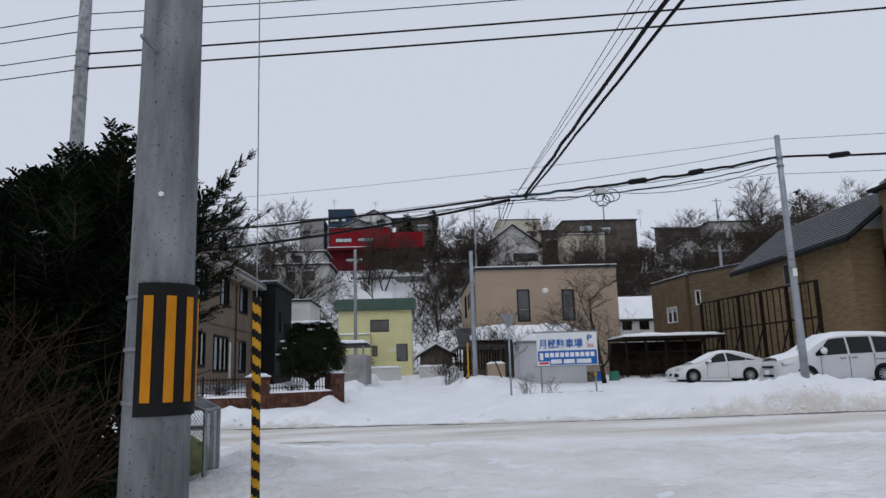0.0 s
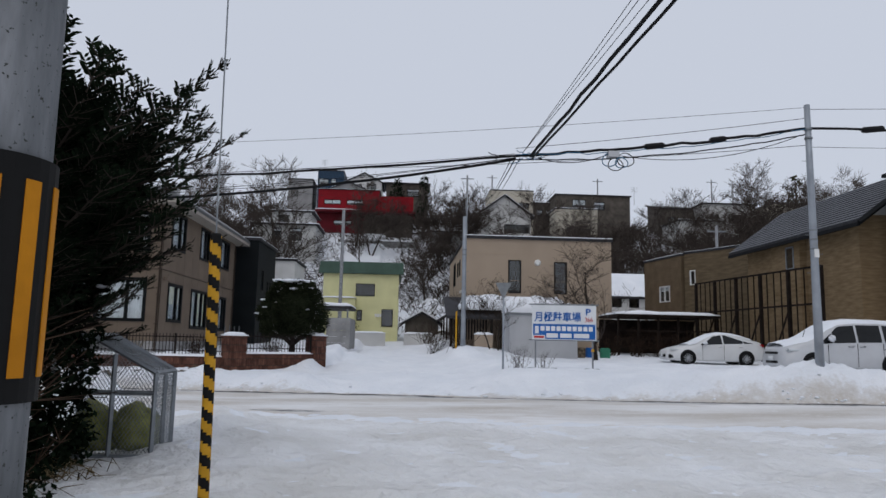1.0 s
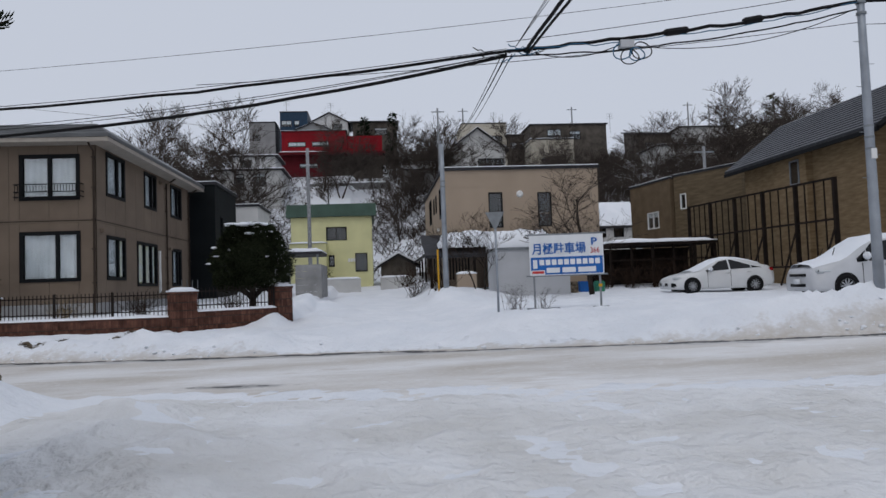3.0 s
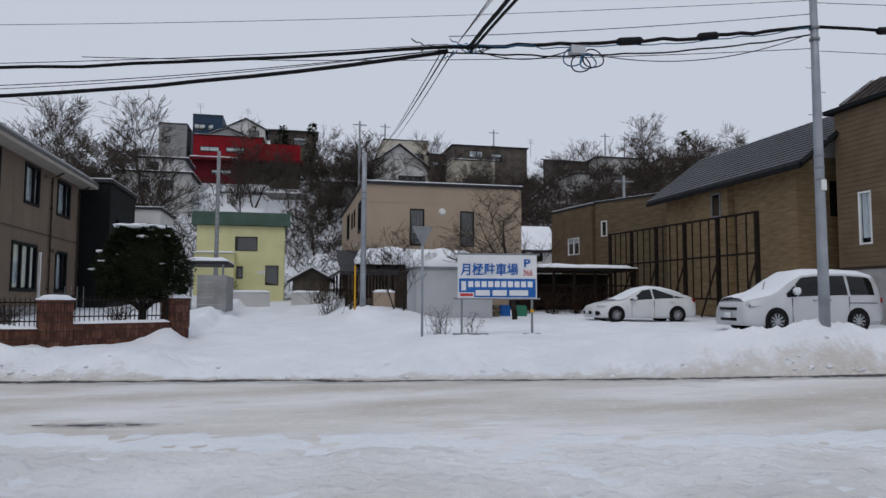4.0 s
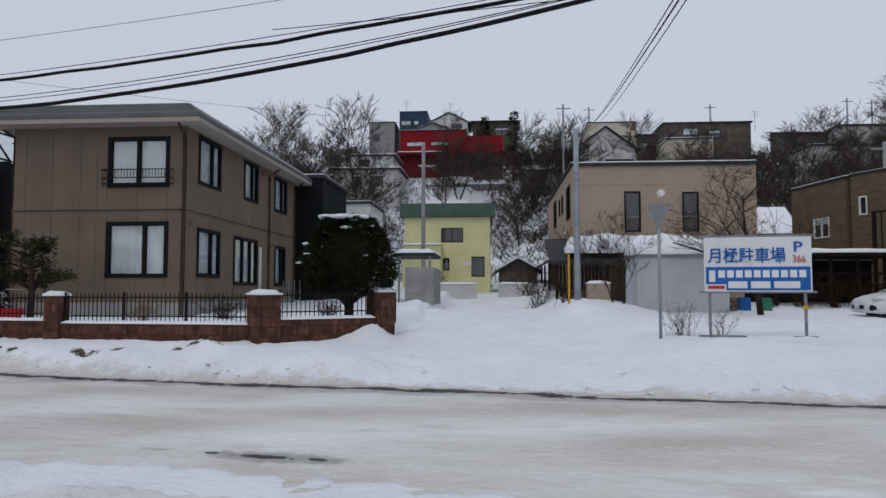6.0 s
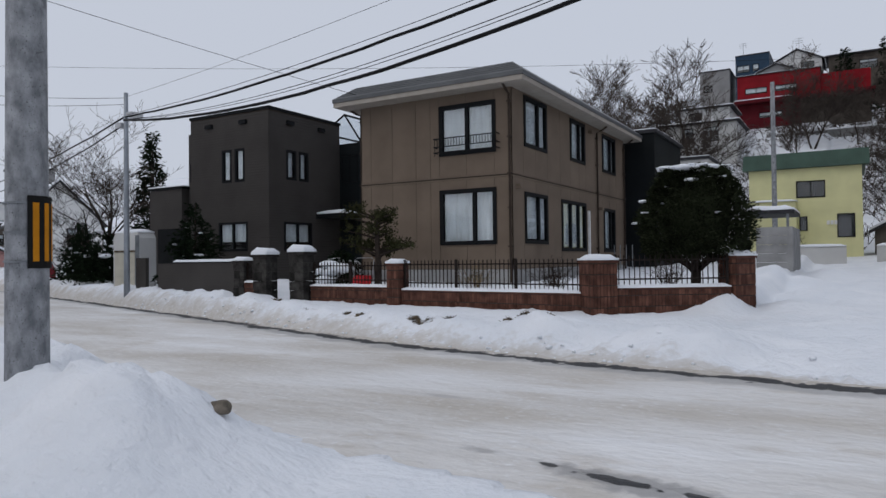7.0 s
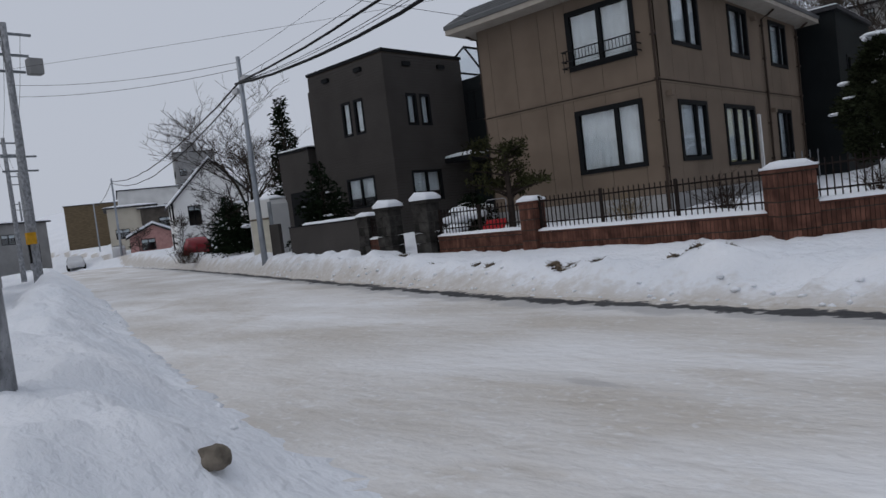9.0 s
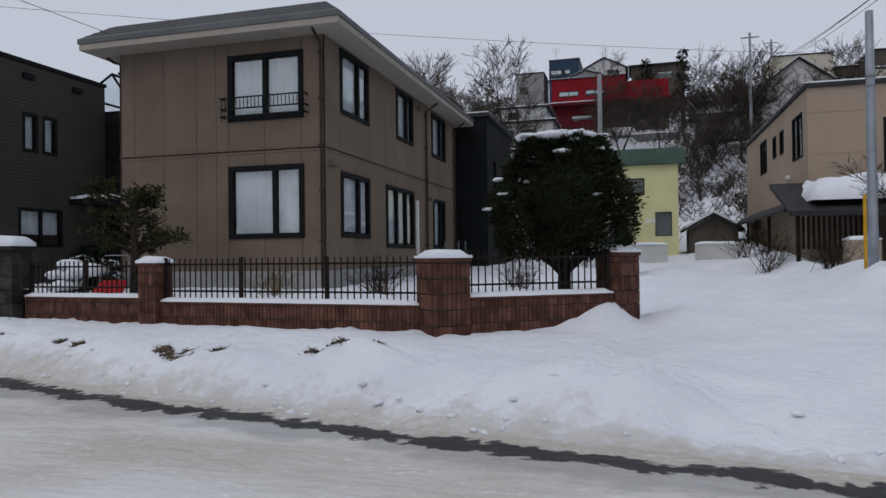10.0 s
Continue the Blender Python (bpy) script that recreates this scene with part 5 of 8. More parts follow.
# concrete pole with transformer and crossarms on the near pavement, and others down the street
pc = utility_pole((-32.35, -5.3, 0), 11.3, 0.2, 0.13, POLE, "brown-grey utility pole with crossarms and a transformer", lean=(0.3, 0))
for z, l in ((10.9, 1.1), (10.0, 0.9), (9.3, 0.7)):
    bm = bmesh.new()
    box(bm, -0.05, 0.05, -l, l, z, z + 0.1)
    part("crossarm", bm, STEEL, pc)
bm = bmesh.new()
box(bm, 0.1, 0.6, 0.7, 1.25, 9.2, 9.85)
part("transformer", bm, GREYWALL, pc)
bm = bmesh.new()
arc_plate(bm, 0.2, 0, 6.28, 1.2, 2.0, 14, 0.02)
part("warning_sleeve", bm, HAZARDK, pc)
bm = bmesh.new()
box(bm, 0.1, 0.35, -0.3, 0.05, 2.0, 2.5)
part("yellow_box", bm, HAZARDY, pc)
pc.scale = (1.22, 1.22, 1.22)
for x, y, hh in ((-45, -2.4, 10), (-70, 5.6, 10.5), (-100, 14, 10), (-35.6, -4.4, 7.8)):
    q = utility_pole((x, y, 0), hh, 0.18, 0.12, POLE, "distant utility pole with crossarms down the street")
    for z in (hh - 0.4, hh - 1.2):
        bm = bmesh.new()
        box(bm, -0.05, 0.05, -0.9, 0.9, z, z + 0.1)
        part("crossarm", bm, STEEL, q)
utility_pole((-70.7, 14.8, 0.4), 9.2, 0.14, 0.1, STEELPOLE, "slim grey steel pole further down the street")
utility_pole((-110.0, 27.5, 0.4), 9.3, 0.11, 0.08, STEELPOLE, "slim grey steel pole far down the street")
for x, y, z, hh in ((24.0, 82, 20, 9), (41, 80, 20, 8.5), (66, 85, 21, 9), (60, 80, 20, 9), (17.5, 55, 9, 13.2), (-13.5, 60, 12, 9), (35.6, 26, 1, 10.5)):
    q = utility_pole((x, y, z), hh, 0.16, 0.11, POLE, "far utility pole standing among the hill houses", sides=8)
    bm = bmesh.new()
    box(bm, -0.8, 0.8, -0.05, 0.05, hh - 0.5, hh - 0.4)
    part("crossarm", bm, STEEL, q)


def cable(label, a, b, r, sag, mat=None, wob=0.0, n=28, name="cable", sides=5):
    A, B = Vector(a), Vector(b)
    pts = []
    for i in range(n + 1):
        t = i / n
        p = A.lerp(B, t)
        p.z -= 4 * sag * t * (1 - t)
        if wob and 0 < i < n:
            p += Vector((noise.noise((i * 0.9, r * 900, sag)), noise.noise((i * 0.8, 3, sag * 7)), noise.noise((i * 1.1, 9, sag * 5)))) * wob
        pts.append(tuple(p))
    bm = bmesh.new()
    tube(bm, pts, r, sides)
    return solid(name, bm, mat or CABLE, label, "cable", smooth=True)


KNOT = (12.9, -11.25, 6.5)
LP, RP = (-15.5, -2.49, 7.4), (20.7, -11.75, 7.4)
TH = "thick black overhead cable across the street"
TN = "thin dark overhead wire across the grey sky"
cable(TH, KNOT, LP, 0.036, 0.55, wob=0.03)
cable(TH, (12.9, -11.2, 6.42), (-13.25, -4.1, 6.75), 0.042, 1.0, wob=0.03)
cable(TN, (12.9, -11.25, 6.55), (-13.2, -4.0, 6.95), 0.008, 0.42)
cable(TN, (12.9, -11.25, 6.45), (-13.2, -4.0, 6.8), 0.009, 0.80)
cable(TN, (12.9, -11.25, 6.45), (-13.2, -4.0, 6.8), 0.008, 0.88)
cable(TN, (20.7, -11.7, 8.0), (-15.5, -2.44, 8.2), 0.006, 0.45)
cable(TH, KNOT, RP, 0.04, 0.1, wob=0.05)
cable(TH, (12.9, -11.2, 6.4), (20.7, -11.7, 7.25), 0.018, 0.22, wob=0.04)
cable(TN, (12.9, -11.25, 6.7), (20.7, -11.7, 7.7), 0.008, 0.05)
cable(TN, (20.7, -11.7, 6.95), (6.0, -9.8, 6.25), 0.008, 0.15)
cable("blue tape wound cable along the bundle", (12.9, -11.27, 6.52), (20.7, -11.78, 7.38), 0.012, 0.18, BLUECABLE, 0.10)
cable("looping slack cable below the bundle", (13.5, -11.27, 6.45), (15.6, -11.4, 6.7), 0.012, 0.22)
cable("looping slack cable below the bundle", (15.6, -11.3, 6.6), (20.5, -11.7, 7.2), 0.01, 0.35)
cable(TH, RP, (48, -17.0, 8.0), 0.036, 0.5, wob=0.03)
cable(TN, (20.7, -11.7, 7.95), (48, -17, 8.8), 0.007, 0.4)
cable(TN, (20.7, -11.7, 6.9), (48, -17, 7.4), 0.007, 0.4)
# closures hanging in the bundle
for x, w in ((16.6, 0.55), (18.3, 0.45), (22.3, 0.6)):
    bm = bmesh.new()
    t = (x - 12.9) / 7.8
    y0, z0 = mix(-11.25, -11.75, t), mix(6.5, 7.4, t) - 0.4 * t * (1 - t) - 0.02
    if x > 20.7:
        y0, z0 = -12.06, 7.31
    tube(bm, [(x - w / 2, y0, z0), (x - w / 2 + 0.06, y0, z0), (x + w / 2 - 0.06, y0 - 0.02, z0 + 0.05), (x + w / 2, y0 - 0.02, z0 + 0.05)], [0.05, 0.085, 0.085, 0.05], 8)
    solid("splice_closure", bm, TRIM, "black cylindrical splice closure on the cables", "cable box")
bm = bmesh.new()
box(bm, 15.35, 15.65, -11.5, -11.3, 6.5, 6.66)
solid("terminal_box", bm, SHEDGREY, "small pale terminal box under the cable bundle", "cable box")
rnd = random.Random(4)
for c, rr, m in (((15.4, -11.42, 6.42), 0.2, BLUECABLE), ((15.72, -11.44, 6.36), 0.17, BLUECABLE), ((15.85, -11.4, 6.45), 0.22, CABLE), ((15.55, -11.46, 6.3), 0.2, CABLE)):
    bm = bmesh.new()
    pts = [(c[0] + rr * math.cos(a), c[1] + 0.04 * math.sin(2 * a), c[2] + rr * 0.85 * math.sin(a)) for a in [2 * math.pi * k / 20 for k in range(20)]]
    tube(bm, pts + [pts[0]], 0.014, 5)
    solid("cable_coil", bm, m, "coil of spare cable hanging from the bundle", "cable")
for i in range(10):
    a = (12.9 + rnd.uniform(-0.6, 0.7), -11.25 + rnd.uniform(-0.1, 0.1), 6.5 + rnd.uniform(-0.1, 0.14))
    cable("tangled cable ends at the crossing", a, (a[0] + rnd.uniform(-0.7, 0.7), a[1] + rnd.uniform(-0.25, 0.25), a[2] + rnd.uniform(-0.12, 0.15)), 0.012, 0.06, BLUECABLE if i % 2 else CABLE, 0.05, 8)
# the bundle that leaves the crossing over the side street
TE = (15.3, -46.0, 7.3)
cable(TH, (13.3, -11.25, 6.5), TE, 0.04, -0.05, wob=0.03, n=40)
cable(TH, (13.35, -11.2, 6.45), (15.75, -46, 7.25), 0.03, 0.0, wob=0.06, n=40)
for k, dx in enumerate((-0.5, -0.9, 0.3)):
    cable(TN, (13.1, -11.25, 6.6), (15.2 + dx, -46.0, 7.6 + 0.1 * k), 0.007, 0.1, n=30)
# service drops to the pole by the beige house, and from the left
for z, dx in ((7.5, 0.0), (7.3, 0.12), (7.0, -0.1)):
    cable(TN, (21.0 + 4 * dx, 64.5, z + 14.2), (12.9 + dx, -11.2, 6.45), 0.012 if z < 7.4 else 0.018, 0.6)
cable(TN, (-5.5, -0.7, 7.3), (-12.0, -22.0, 10.0), 0.008, 0.2)
for z, s in ((9.6, 0.5), (9.2, 0.4), (8.65, 0.35), (8.3, 0.35)):
    cable(TN if z > 8.8 else TH, (2.9, -16.25, z), (52.0, -21.0, z + 1.9), 0.012 if z > 8.8 else 0.022, s, n=40)
    cable(TN, (2.9, -16.25, z), (-32.3, -5.3, z + 3.0), 0.012, 0.5)
for dy in (-0.8, 0, 0.8):
    cable(TN, (-32.2, -5.3 + dy, 13.3), (-45, -2.4 + dy, 9.8), 0.012, 0.6)
    cable(TN, (-45, -2.4 + dy, 9.7), (-70, 5.6 + dy, 10.2), 0.012, 0.6)
cable(TH, LP, (-70.7, 14.8, 9.3), 0.035, 1.1, wob=0.05)
cable(TH, (-15.5, -2.44, 7.15), (-70.7, 14.8, 9.1), 0.03, 1.5, wob=0.05)
cable(TH, (-70.7, 14.8, 9.3), (-110, 27.5, 9.4), 0.03, 0.8)
for z in (8.2, 7.6):
    cable(TN, (-32.35, -5.3, z + 2.5), (-15.5, -2.44, 7.9 if z < 8 else 8.15), 0.01, 0.3)
cable(TN, (-32.35, -5.3, 11.5), (30, 30, 12.0), 0.008, 1.0)


# ---- brick-tiled fence and stone gate ----
def tile_wall(bm, L, z0, z1, thick, tile=0.072, course=0.235, gap=0.011, start=0.0):
    """Upright narrow tiles in courses on both long sides of a low wall along x."""
    z = z0
    while z < z1 - 0.03:
        zt = min(z + course, z1)
        n = max(1, int(L / tile))
        for i in range(n):
            x0, x1 = start + L * i / n + gap / 2, start + L * (i + 1) / n - gap / 2
            for y0, y1 in ((-thick / 2 - 0.012, -thick / 2), (thick / 2, thick / 2 + 0.012)):
                box(bm, x0, x1, y0, y1, z + gap, zt - gap)
        z += course


def tile_pillar(name, at, rz, w, d, z0, z1, cap=0.06, snow=0.12):
    p = thing(name, "red-brown tiled gate pillar with a cap of snow", "pillar", at, rz, group="fence pillars")
    bm = bmesh.new()
    box(bm, -w / 2, w / 2, -d / 2, d / 2, z0, z1)
    part("core", bm, JOINT, p)
    bm = bmesh.new()
    z = z0
    k = 0
    while z < z1 - 0.04:
        zt = min(z + 0.235, z1)
        out = 0.0 if k % 1 else 0.016
        for axis, half, off in ((0, w / 2, d / 2), (1, d / 2, w / 2)):
            n = max(2, int(2 * half / 0.072))
            for i in range(n):
                a0, a1 = -half + 2 * half * i / n + 0.0055, -half + 2 * half * (i + 1) / n - 0.0055
                for s in (-1, 1):
                    lo, hi = sorted((s * off, s * (off + out)))
                    if axis == 0:
                        box(bm, a0, a1, lo, hi, z + 0.012, zt - 0.012)
                    else:
                        box(bm, lo, hi, a0, a1, z + 0.012, zt - 0.012)
        z += 0.235
        k += 1
    ob = part("tile_facing", bm, BRICKTILE, p)
    ob["kind"] = "stuff"
    bm = bmesh.new()
    box(bm, -w / 2 - 0.03, w / 2 + 0.03, -d / 2 - 0.03, d / 2 + 0.03, z1 + 0.001, z1 + cap)
    part("cap", bm, BRICKTILE, p)
    bm = bmesh.new()
    snow_slab(bm, -w / 2 - 0.04, w / 2 + 0.04, -d / 2 - 0.04, d / 2 + 0.04, z1 + cap + 0.002, snow, 0.15)
    part("snow_cap", bm, SNOW, p, "rounded cap of snow", True)
    return p


tile_pillar("fence_pillar", (4.3, -5.0, 0), 40, 0.6, 0.6, 0.1, 1.52)
tile_pillar("fence_pillar", (-1.27, -4.48, 0), -5, 0.4, 0.4, 0.2, 1.5, 0.05)
tile_pillar("fence_pillar", (6.84, -3.12, 0), 62, 0.66, 0.42, 0.3, 1.58)


def fence_run(a, b, z_base, z_top, label):
    A, B = Vector((*a, 0)), Vector((*b, 0))
    L = (B - A).length
    f = thing("iron_fence", label, "fence", a + (0,), math.degrees(math.atan2(B.y - A.y, B.x - A.x)), group="fence runs")
    bm = bmesh.new()
    box(bm, 0, L, -0.09, 0.09, 0.0, z_base - 0.03)
    part("base_wall", bm, JOINT, f, "low wall core")
    bm = bmesh.new()
    tile_wall(bm, L, 0.12, z_base - 0.03, 0.182)
    ob = part("tile_facing", bm, BRICKTILE, f, "red-brown narrow wall tiles")
    ob["kind"] = "stuff"
    bm = bmesh.new()
    box(bm, 0, L, -0.125, 0.125, z_base - 0.03, z_base)
    part("coping", bm, BRICKTILE, f)
    bm = bmesh.new()
    snow_slab(bm, 0.0, L, -0.12, 0.12, z_base + 0.002, 0.075, 0.12)
    part("snow_ridge", bm, SNOW, f, "thin ridge of snow along the coping", True)
    for z in (z_base + 0.17, z_top - 0.12):
        bm = bmesh.new()
        box(bm, 0, L, -0.014, 0.014, z, z + 0.032)
        part("rail", bm, IRON, f)
    bm = bmesh.new()
    box(bm, -0.009, 0.009, -0.009, 0.009, z_base + 0.01, z_top)
    me = mesh_of("baluster", bm, IRON)
    n = int(L / 0.115)
    for i in range(1, n):
        piece("baluster", me, f, (L * i / n, 0, 0))
    bm = bmesh.new()
    box(bm, -0.025, 0.025, -0.025, 0.025, z_base - 0.02, z_top + 0.02)
    me = mesh_of("post", bm, IRON)
    m = max(1, round(L / 1.7))
    for i in range(m + 1):
        piece("post", me, f, (min(max(L * i / m, 0.04), L - 0.04), 0, 0))


FL = "dark iron railing on a low red-brown tiled wall"
fence_run((-1.07, -4.5), (3.94, -4.96), 0.86, 1.62, FL)
fence_run((-4.4, -4.22), (-1.48, -4.46), 0.92, 1.6, FL)
fence_run((4.62, -4.93), (6.72, -3.5), 0.98, 1.68, FL)


def stone_pillar(at, w, h, snow=0.2, label="dark stone block gate pillar capped with snow"):
    p = thing("stone_pillar", label, "pillar", at, 4, group="gate pillars")
    rnd = random.Random(int(w * 100) + int(at[0] * 10))
    bm = bmesh.new()
    z = -0.3
    while z < h - 0.05:
        zt = min(z + 0.27, h)
        k = rnd.uniform(-0.2, 0.2) * w
        for x0, x1 in ((-w / 2, k), (k, w / 2)):
            for y0, y1 in ((-w / 2, 0), (0, w / 2)):
                o = rnd.uniform(0, 0.02)
                box(bm, x0 + (-o if x0 < -0.01 - 0.4 * w else 0.004), x1 - 0.004, y0 - (o if y0 < 0 else -0.004), y1 - 0.004, z + 0.006, zt - 0.006)
        z += 0.27
    ob = part("stone_blocks", bm, STONEPIL, p)
    ob["kind"] = "stuff"
    bm = bmesh.new()
    box(bm, -w / 2 - 0.04, w / 2 + 0.04, -w / 2 - 0.04, w / 2 + 0.04, h + 0.001, h + 0.08)
    part("cap_stone", bm, STONEPIL, p)
    bm = bmesh.new()
    snow_slab(bm, -w / 2 - 0.05, w / 2 + 0.05, -w / 2 - 0.05, w / 2 + 0.05, h + 0.082, snow, 0.14)
    part("snow_cap", bm, SNOW, p, "rounded cap of snow", True)


stone_pillar((-6.2, -4.3, 0.55), 0.5, 1.22)
stone_pillar((-4.75, -4.3, 0.55), 0.5, 1.28)
stone_pillar((-7.45, -4.0, 0.6), 0.4, 1.0, 0.12, "smaller dark stone pillar capped with snow")
fence_run((-7.25, -4.05), (-6.5, -4.25), 1.0, 1.6, "short iron railing between stone pillars")

# low corrugated garden wall of the charcoal house
gw = thing("garden_wall", "low charcoal ribbed garden wall with snow on top", "wall", (-13.4, -2.6, 0.5), -2)
bm = bmesh.new()
box(bm, 0, 5.6, 0, 0.14, 0, 1.12)
part("panel", bm, CHARCOAL, gw)
bm = bmesh.new()
box(bm, -0.02, 5.62, -0.02, 0.16, 1.122, 1.16)
part("cap", bm, BLACKFRAME, gw)
bm = bmesh.new()
snow_slab(bm, 0.9, 5.6, -0.02, 0.16, 1.162, 0.09, 0.15)
part("snow_ridge", bm, SNOW, gw, "", True)
bm = bmesh.new()
box(bm, -0.35, 0.25, -0.9, -0.75, 0, 1.45)
solid("meter_screen", bm, CHARCOAL, "dark upright screen panel beside the pole", "screen", (-15.0, -1.25, 0.4))

# cream storage locker
lk = thing("storage_locker", "cream steel locker with roller shutter and rounded snowy top", "locker", (-17.95, -1.35, 0.5), 4)
lk.scale = (1.1, 1.1, 1.1)
bm = bmesh.new()
pts = [(0, 0, 0), (1.45, 0, 0), (1.45, 0, 2.0), (1.33, 0, 2.2), (0.12, 0, 2.2), (0, 0, 2.0)]
prism(bm, pts, (0, 0.75, 0))
part("body", bm, WHITEWALL, lk)
bm = bmesh.new()
box(bm, 0.1, 1.2, -0.03, -0.004, 0.05, 1.45)
part("shutter", bm, SHEDCREAM, lk)
bm = bmesh.new()
box(bm, 0.08, 1.22, -0.05, -0.004, 1.46, 1.53)
part("shutter_rail", bm, SOIL, lk, "rusty shutter rail")
for x in (1.24, 1.31, 1.38):
    bm = bmesh.new()
    box(bm, x, x + 0.05, -0.04, -0.004, 0, 2.1)
    part("rib", bm, STEEL, lk)
bm = bmesh.new()
snow_slab(bm, 0.08, 1.37, 0.0, 0.75, 2.203, 0.13, 0.3)
part("snow_cap", bm, SNOW, lk, "", True)

# dark gate panel and block wall by the lane
bm = bmesh.new()
box(bm, -0.03, 0.03, 0, 1.7, 0, 0.95)
solid("gate_panel", bm, WOODFENCE, "dark brown lattice gate panel beside the pillar", "gate", (7.0, -2.6, 0.75), 3)
cp = thing("carport", "grey block wall carport with a thin dark roof", "carport", (5.6, 11.5, 1.0))
for i in range(5):
    bm = bmesh.new()
    box(bm, 0, 1.2, 0.0, 0.15, i * 0.36 + 0.004, i * 0.36 + 0.356)
    part("block_course", bm, CONCRETE, cp)
bm = bmesh.new()
box(bm, 1.204, 1.35, 0.0, 4.5, 0, 1.8)
part("side_wall", bm, CONCRETE, cp)
bm = bmesh.new()
box(bm, -0.6, 1.4, 0.2, 4.0, 2.35, 2.5)
part("roof", bm, DARKROOF, cp)
bm = bmesh.new()
snow_slab(bm, -0.6, 1.4, 0.2, 4.0, 2.503, 0.2, 0.4)
part("snow_cap", bm, SNOW, cp, "", True)
for x in (-0.4, 1.1):
    bm = bmesh.new()
    box(bm, x, x + 0.1, 0.4, 0.5, 0, 2.35)
    part("post", bm, STEEL, cp)
for x0, x1 in ((6.1, 8.7), (10.1, 12.3)):
    bm = bmesh.new()
    box(bm, x0, x1, 24, 24.3, 0.6, 2.1)
    solid("white_garden_wall", bm, WHITEWALL, "low white garden wall before the yellow house", "wall")
    bm = bmesh.new()
    snow_slab(bm, x0, x1, 23.95, 24.35, 2.102, 0.14, 0.3)
    solid("wall_snow", bm, SNOW, "snow lying on the garden wall", "snow", kind="stuff", smooth=True)
building("garden_hut", "small dark hut with a snowy pitched roof", (10.2, 30, 1.6), 2.8, 2.5, 1.5, WOODWALL, roof="gable_y", rise=0.8, snow=0.15)
bm = bmesh.new()
tube(bm, [(0, 0, 0), (0, 0, 2.0)], 0.04, 10)
solid("marker_post", bm, HAZARDY, "yellow marker post beside the pole", "post", (12.55, 4.0, 1.0))

# ---- parking sign ----
sg = thing("parking_sign", "blue and white monthly parking board on two steel posts", "sign", (14.22, -6.62, 0.7), -8)
W = 2.06
bm = bmesh.new()
box(bm, 0, W, -0.02, 0.02, 0.96, 2.08)
board = part("board", bm, SIGNWHITE, sg)
bm = bmesh.new()
box(bm, 0.03, W - 0.03, -0.028, -0.022, 0.985, 1.47)
part("blue_band", bm, SIGNBLUE, board)
for z in (0.93, 2.085):
    bm = bmesh.new()
    box(bm, -0.1, W + 0.1, 0.03, 0.07, z, z + 0.045)
    part("cross_rail", bm, STEEL, sg)
for x in (0.09, W - 0.13):
    bm = bmesh.new()
    box(bm, x, x + 0.05, 0.075, 0.125, -0.3, 2.16)
    part("post", bm, STEEL, sg)
bm = bmesh.new()
box(bm, -0.12, 0.8, 0.02, 0.07, 0.02, 0.06)
part("foot_rail", bm, STEEL, sg)
bm = bmesh.new()
box(bm, W - 0.35, W + 0.1, 0.02, 0.07, 0.02, 0.06)
part("foot_rail", bm, STEEL, sg)
bm = bmesh.new()
box(bm, W - 0.15, W - 0.06, 0.05, 0.14, 0.6, 0.68)
part("clamp", bm, HAZARDY, sg)


def lettering(text, x, z, size, mat, parent, stretch=1.0, bold=0.0):
    cu = bpy.data.curves.new("lettering", 'FONT')
    cu.body = text
    cu.size = size
    cu.extrude = 0.002
    cu.offset = bold
    tmp = bpy.data.objects.new("lettering", cu)
    scene.collection.objects.link(tmp)
    bpy.context.view_layer.update()
    me = bpy.data.meshes.new_from_object(tmp.evaluated_get(bpy.context.evaluated_depsgraph_get()))
    bpy.data.objects.remove(tmp)
    me.materials.clear()
    me.materials.append(mat)
    ob = new("lettering", me)
    ob.parent = parent
    ob.matrix_local = pose(x, -0.031, z, 90) @ Matrix.Diagonal((stretch, 1, 1, 1))
    return ob


lettering("月極駐車場", 0.07, 1.58, 0.335, SIGNBLUE, board, 0.9, 0.006)
lettering("P", 1.71, 1.78, 0.28, SIGNBLUE, board, 1.25, 0.006)
lettering("366", 1.69, 1.55, 0.22, SIGNRED, board, 0.8, 0.0)
bm = bmesh.new()
box(bm, 0.03, 0.42, -0.034, -0.029, 0.985, 1.11)
part("white_tab", bm, SIGNWHITE, board)
bm = bmesh.new()
box(bm, 0.06, 0.39, -0.038, -0.035, 1.015, 1.085)
part("red_text_bar", bm, SIGNRED, board)
bm = bmesh.new()
box(bm, 0.09, 0.21, -0.034, -0.029, 1.16, 1.40)
part("white_tab", bm, SIGNWHITE, board)
for i in range(10):
    bm = bmesh.new()
    box(bm, 0.27 + i * 0.172, 0.27 + i * 0.172 + 0.13, -0.034, -0.029, 1.25, 1.40)
    part("text_bar", bm, SIGNWHITE, board)
for x0, x1 in ((0.46, 0.83), (0.9, 1.27), (1.34, 1.83)):
    bm = bmesh.new()
    box(bm, x0, x1, -0.034, -0.029, 1.03, 1.17)
    part("text_bar", bm, SIGNWHITE, board)

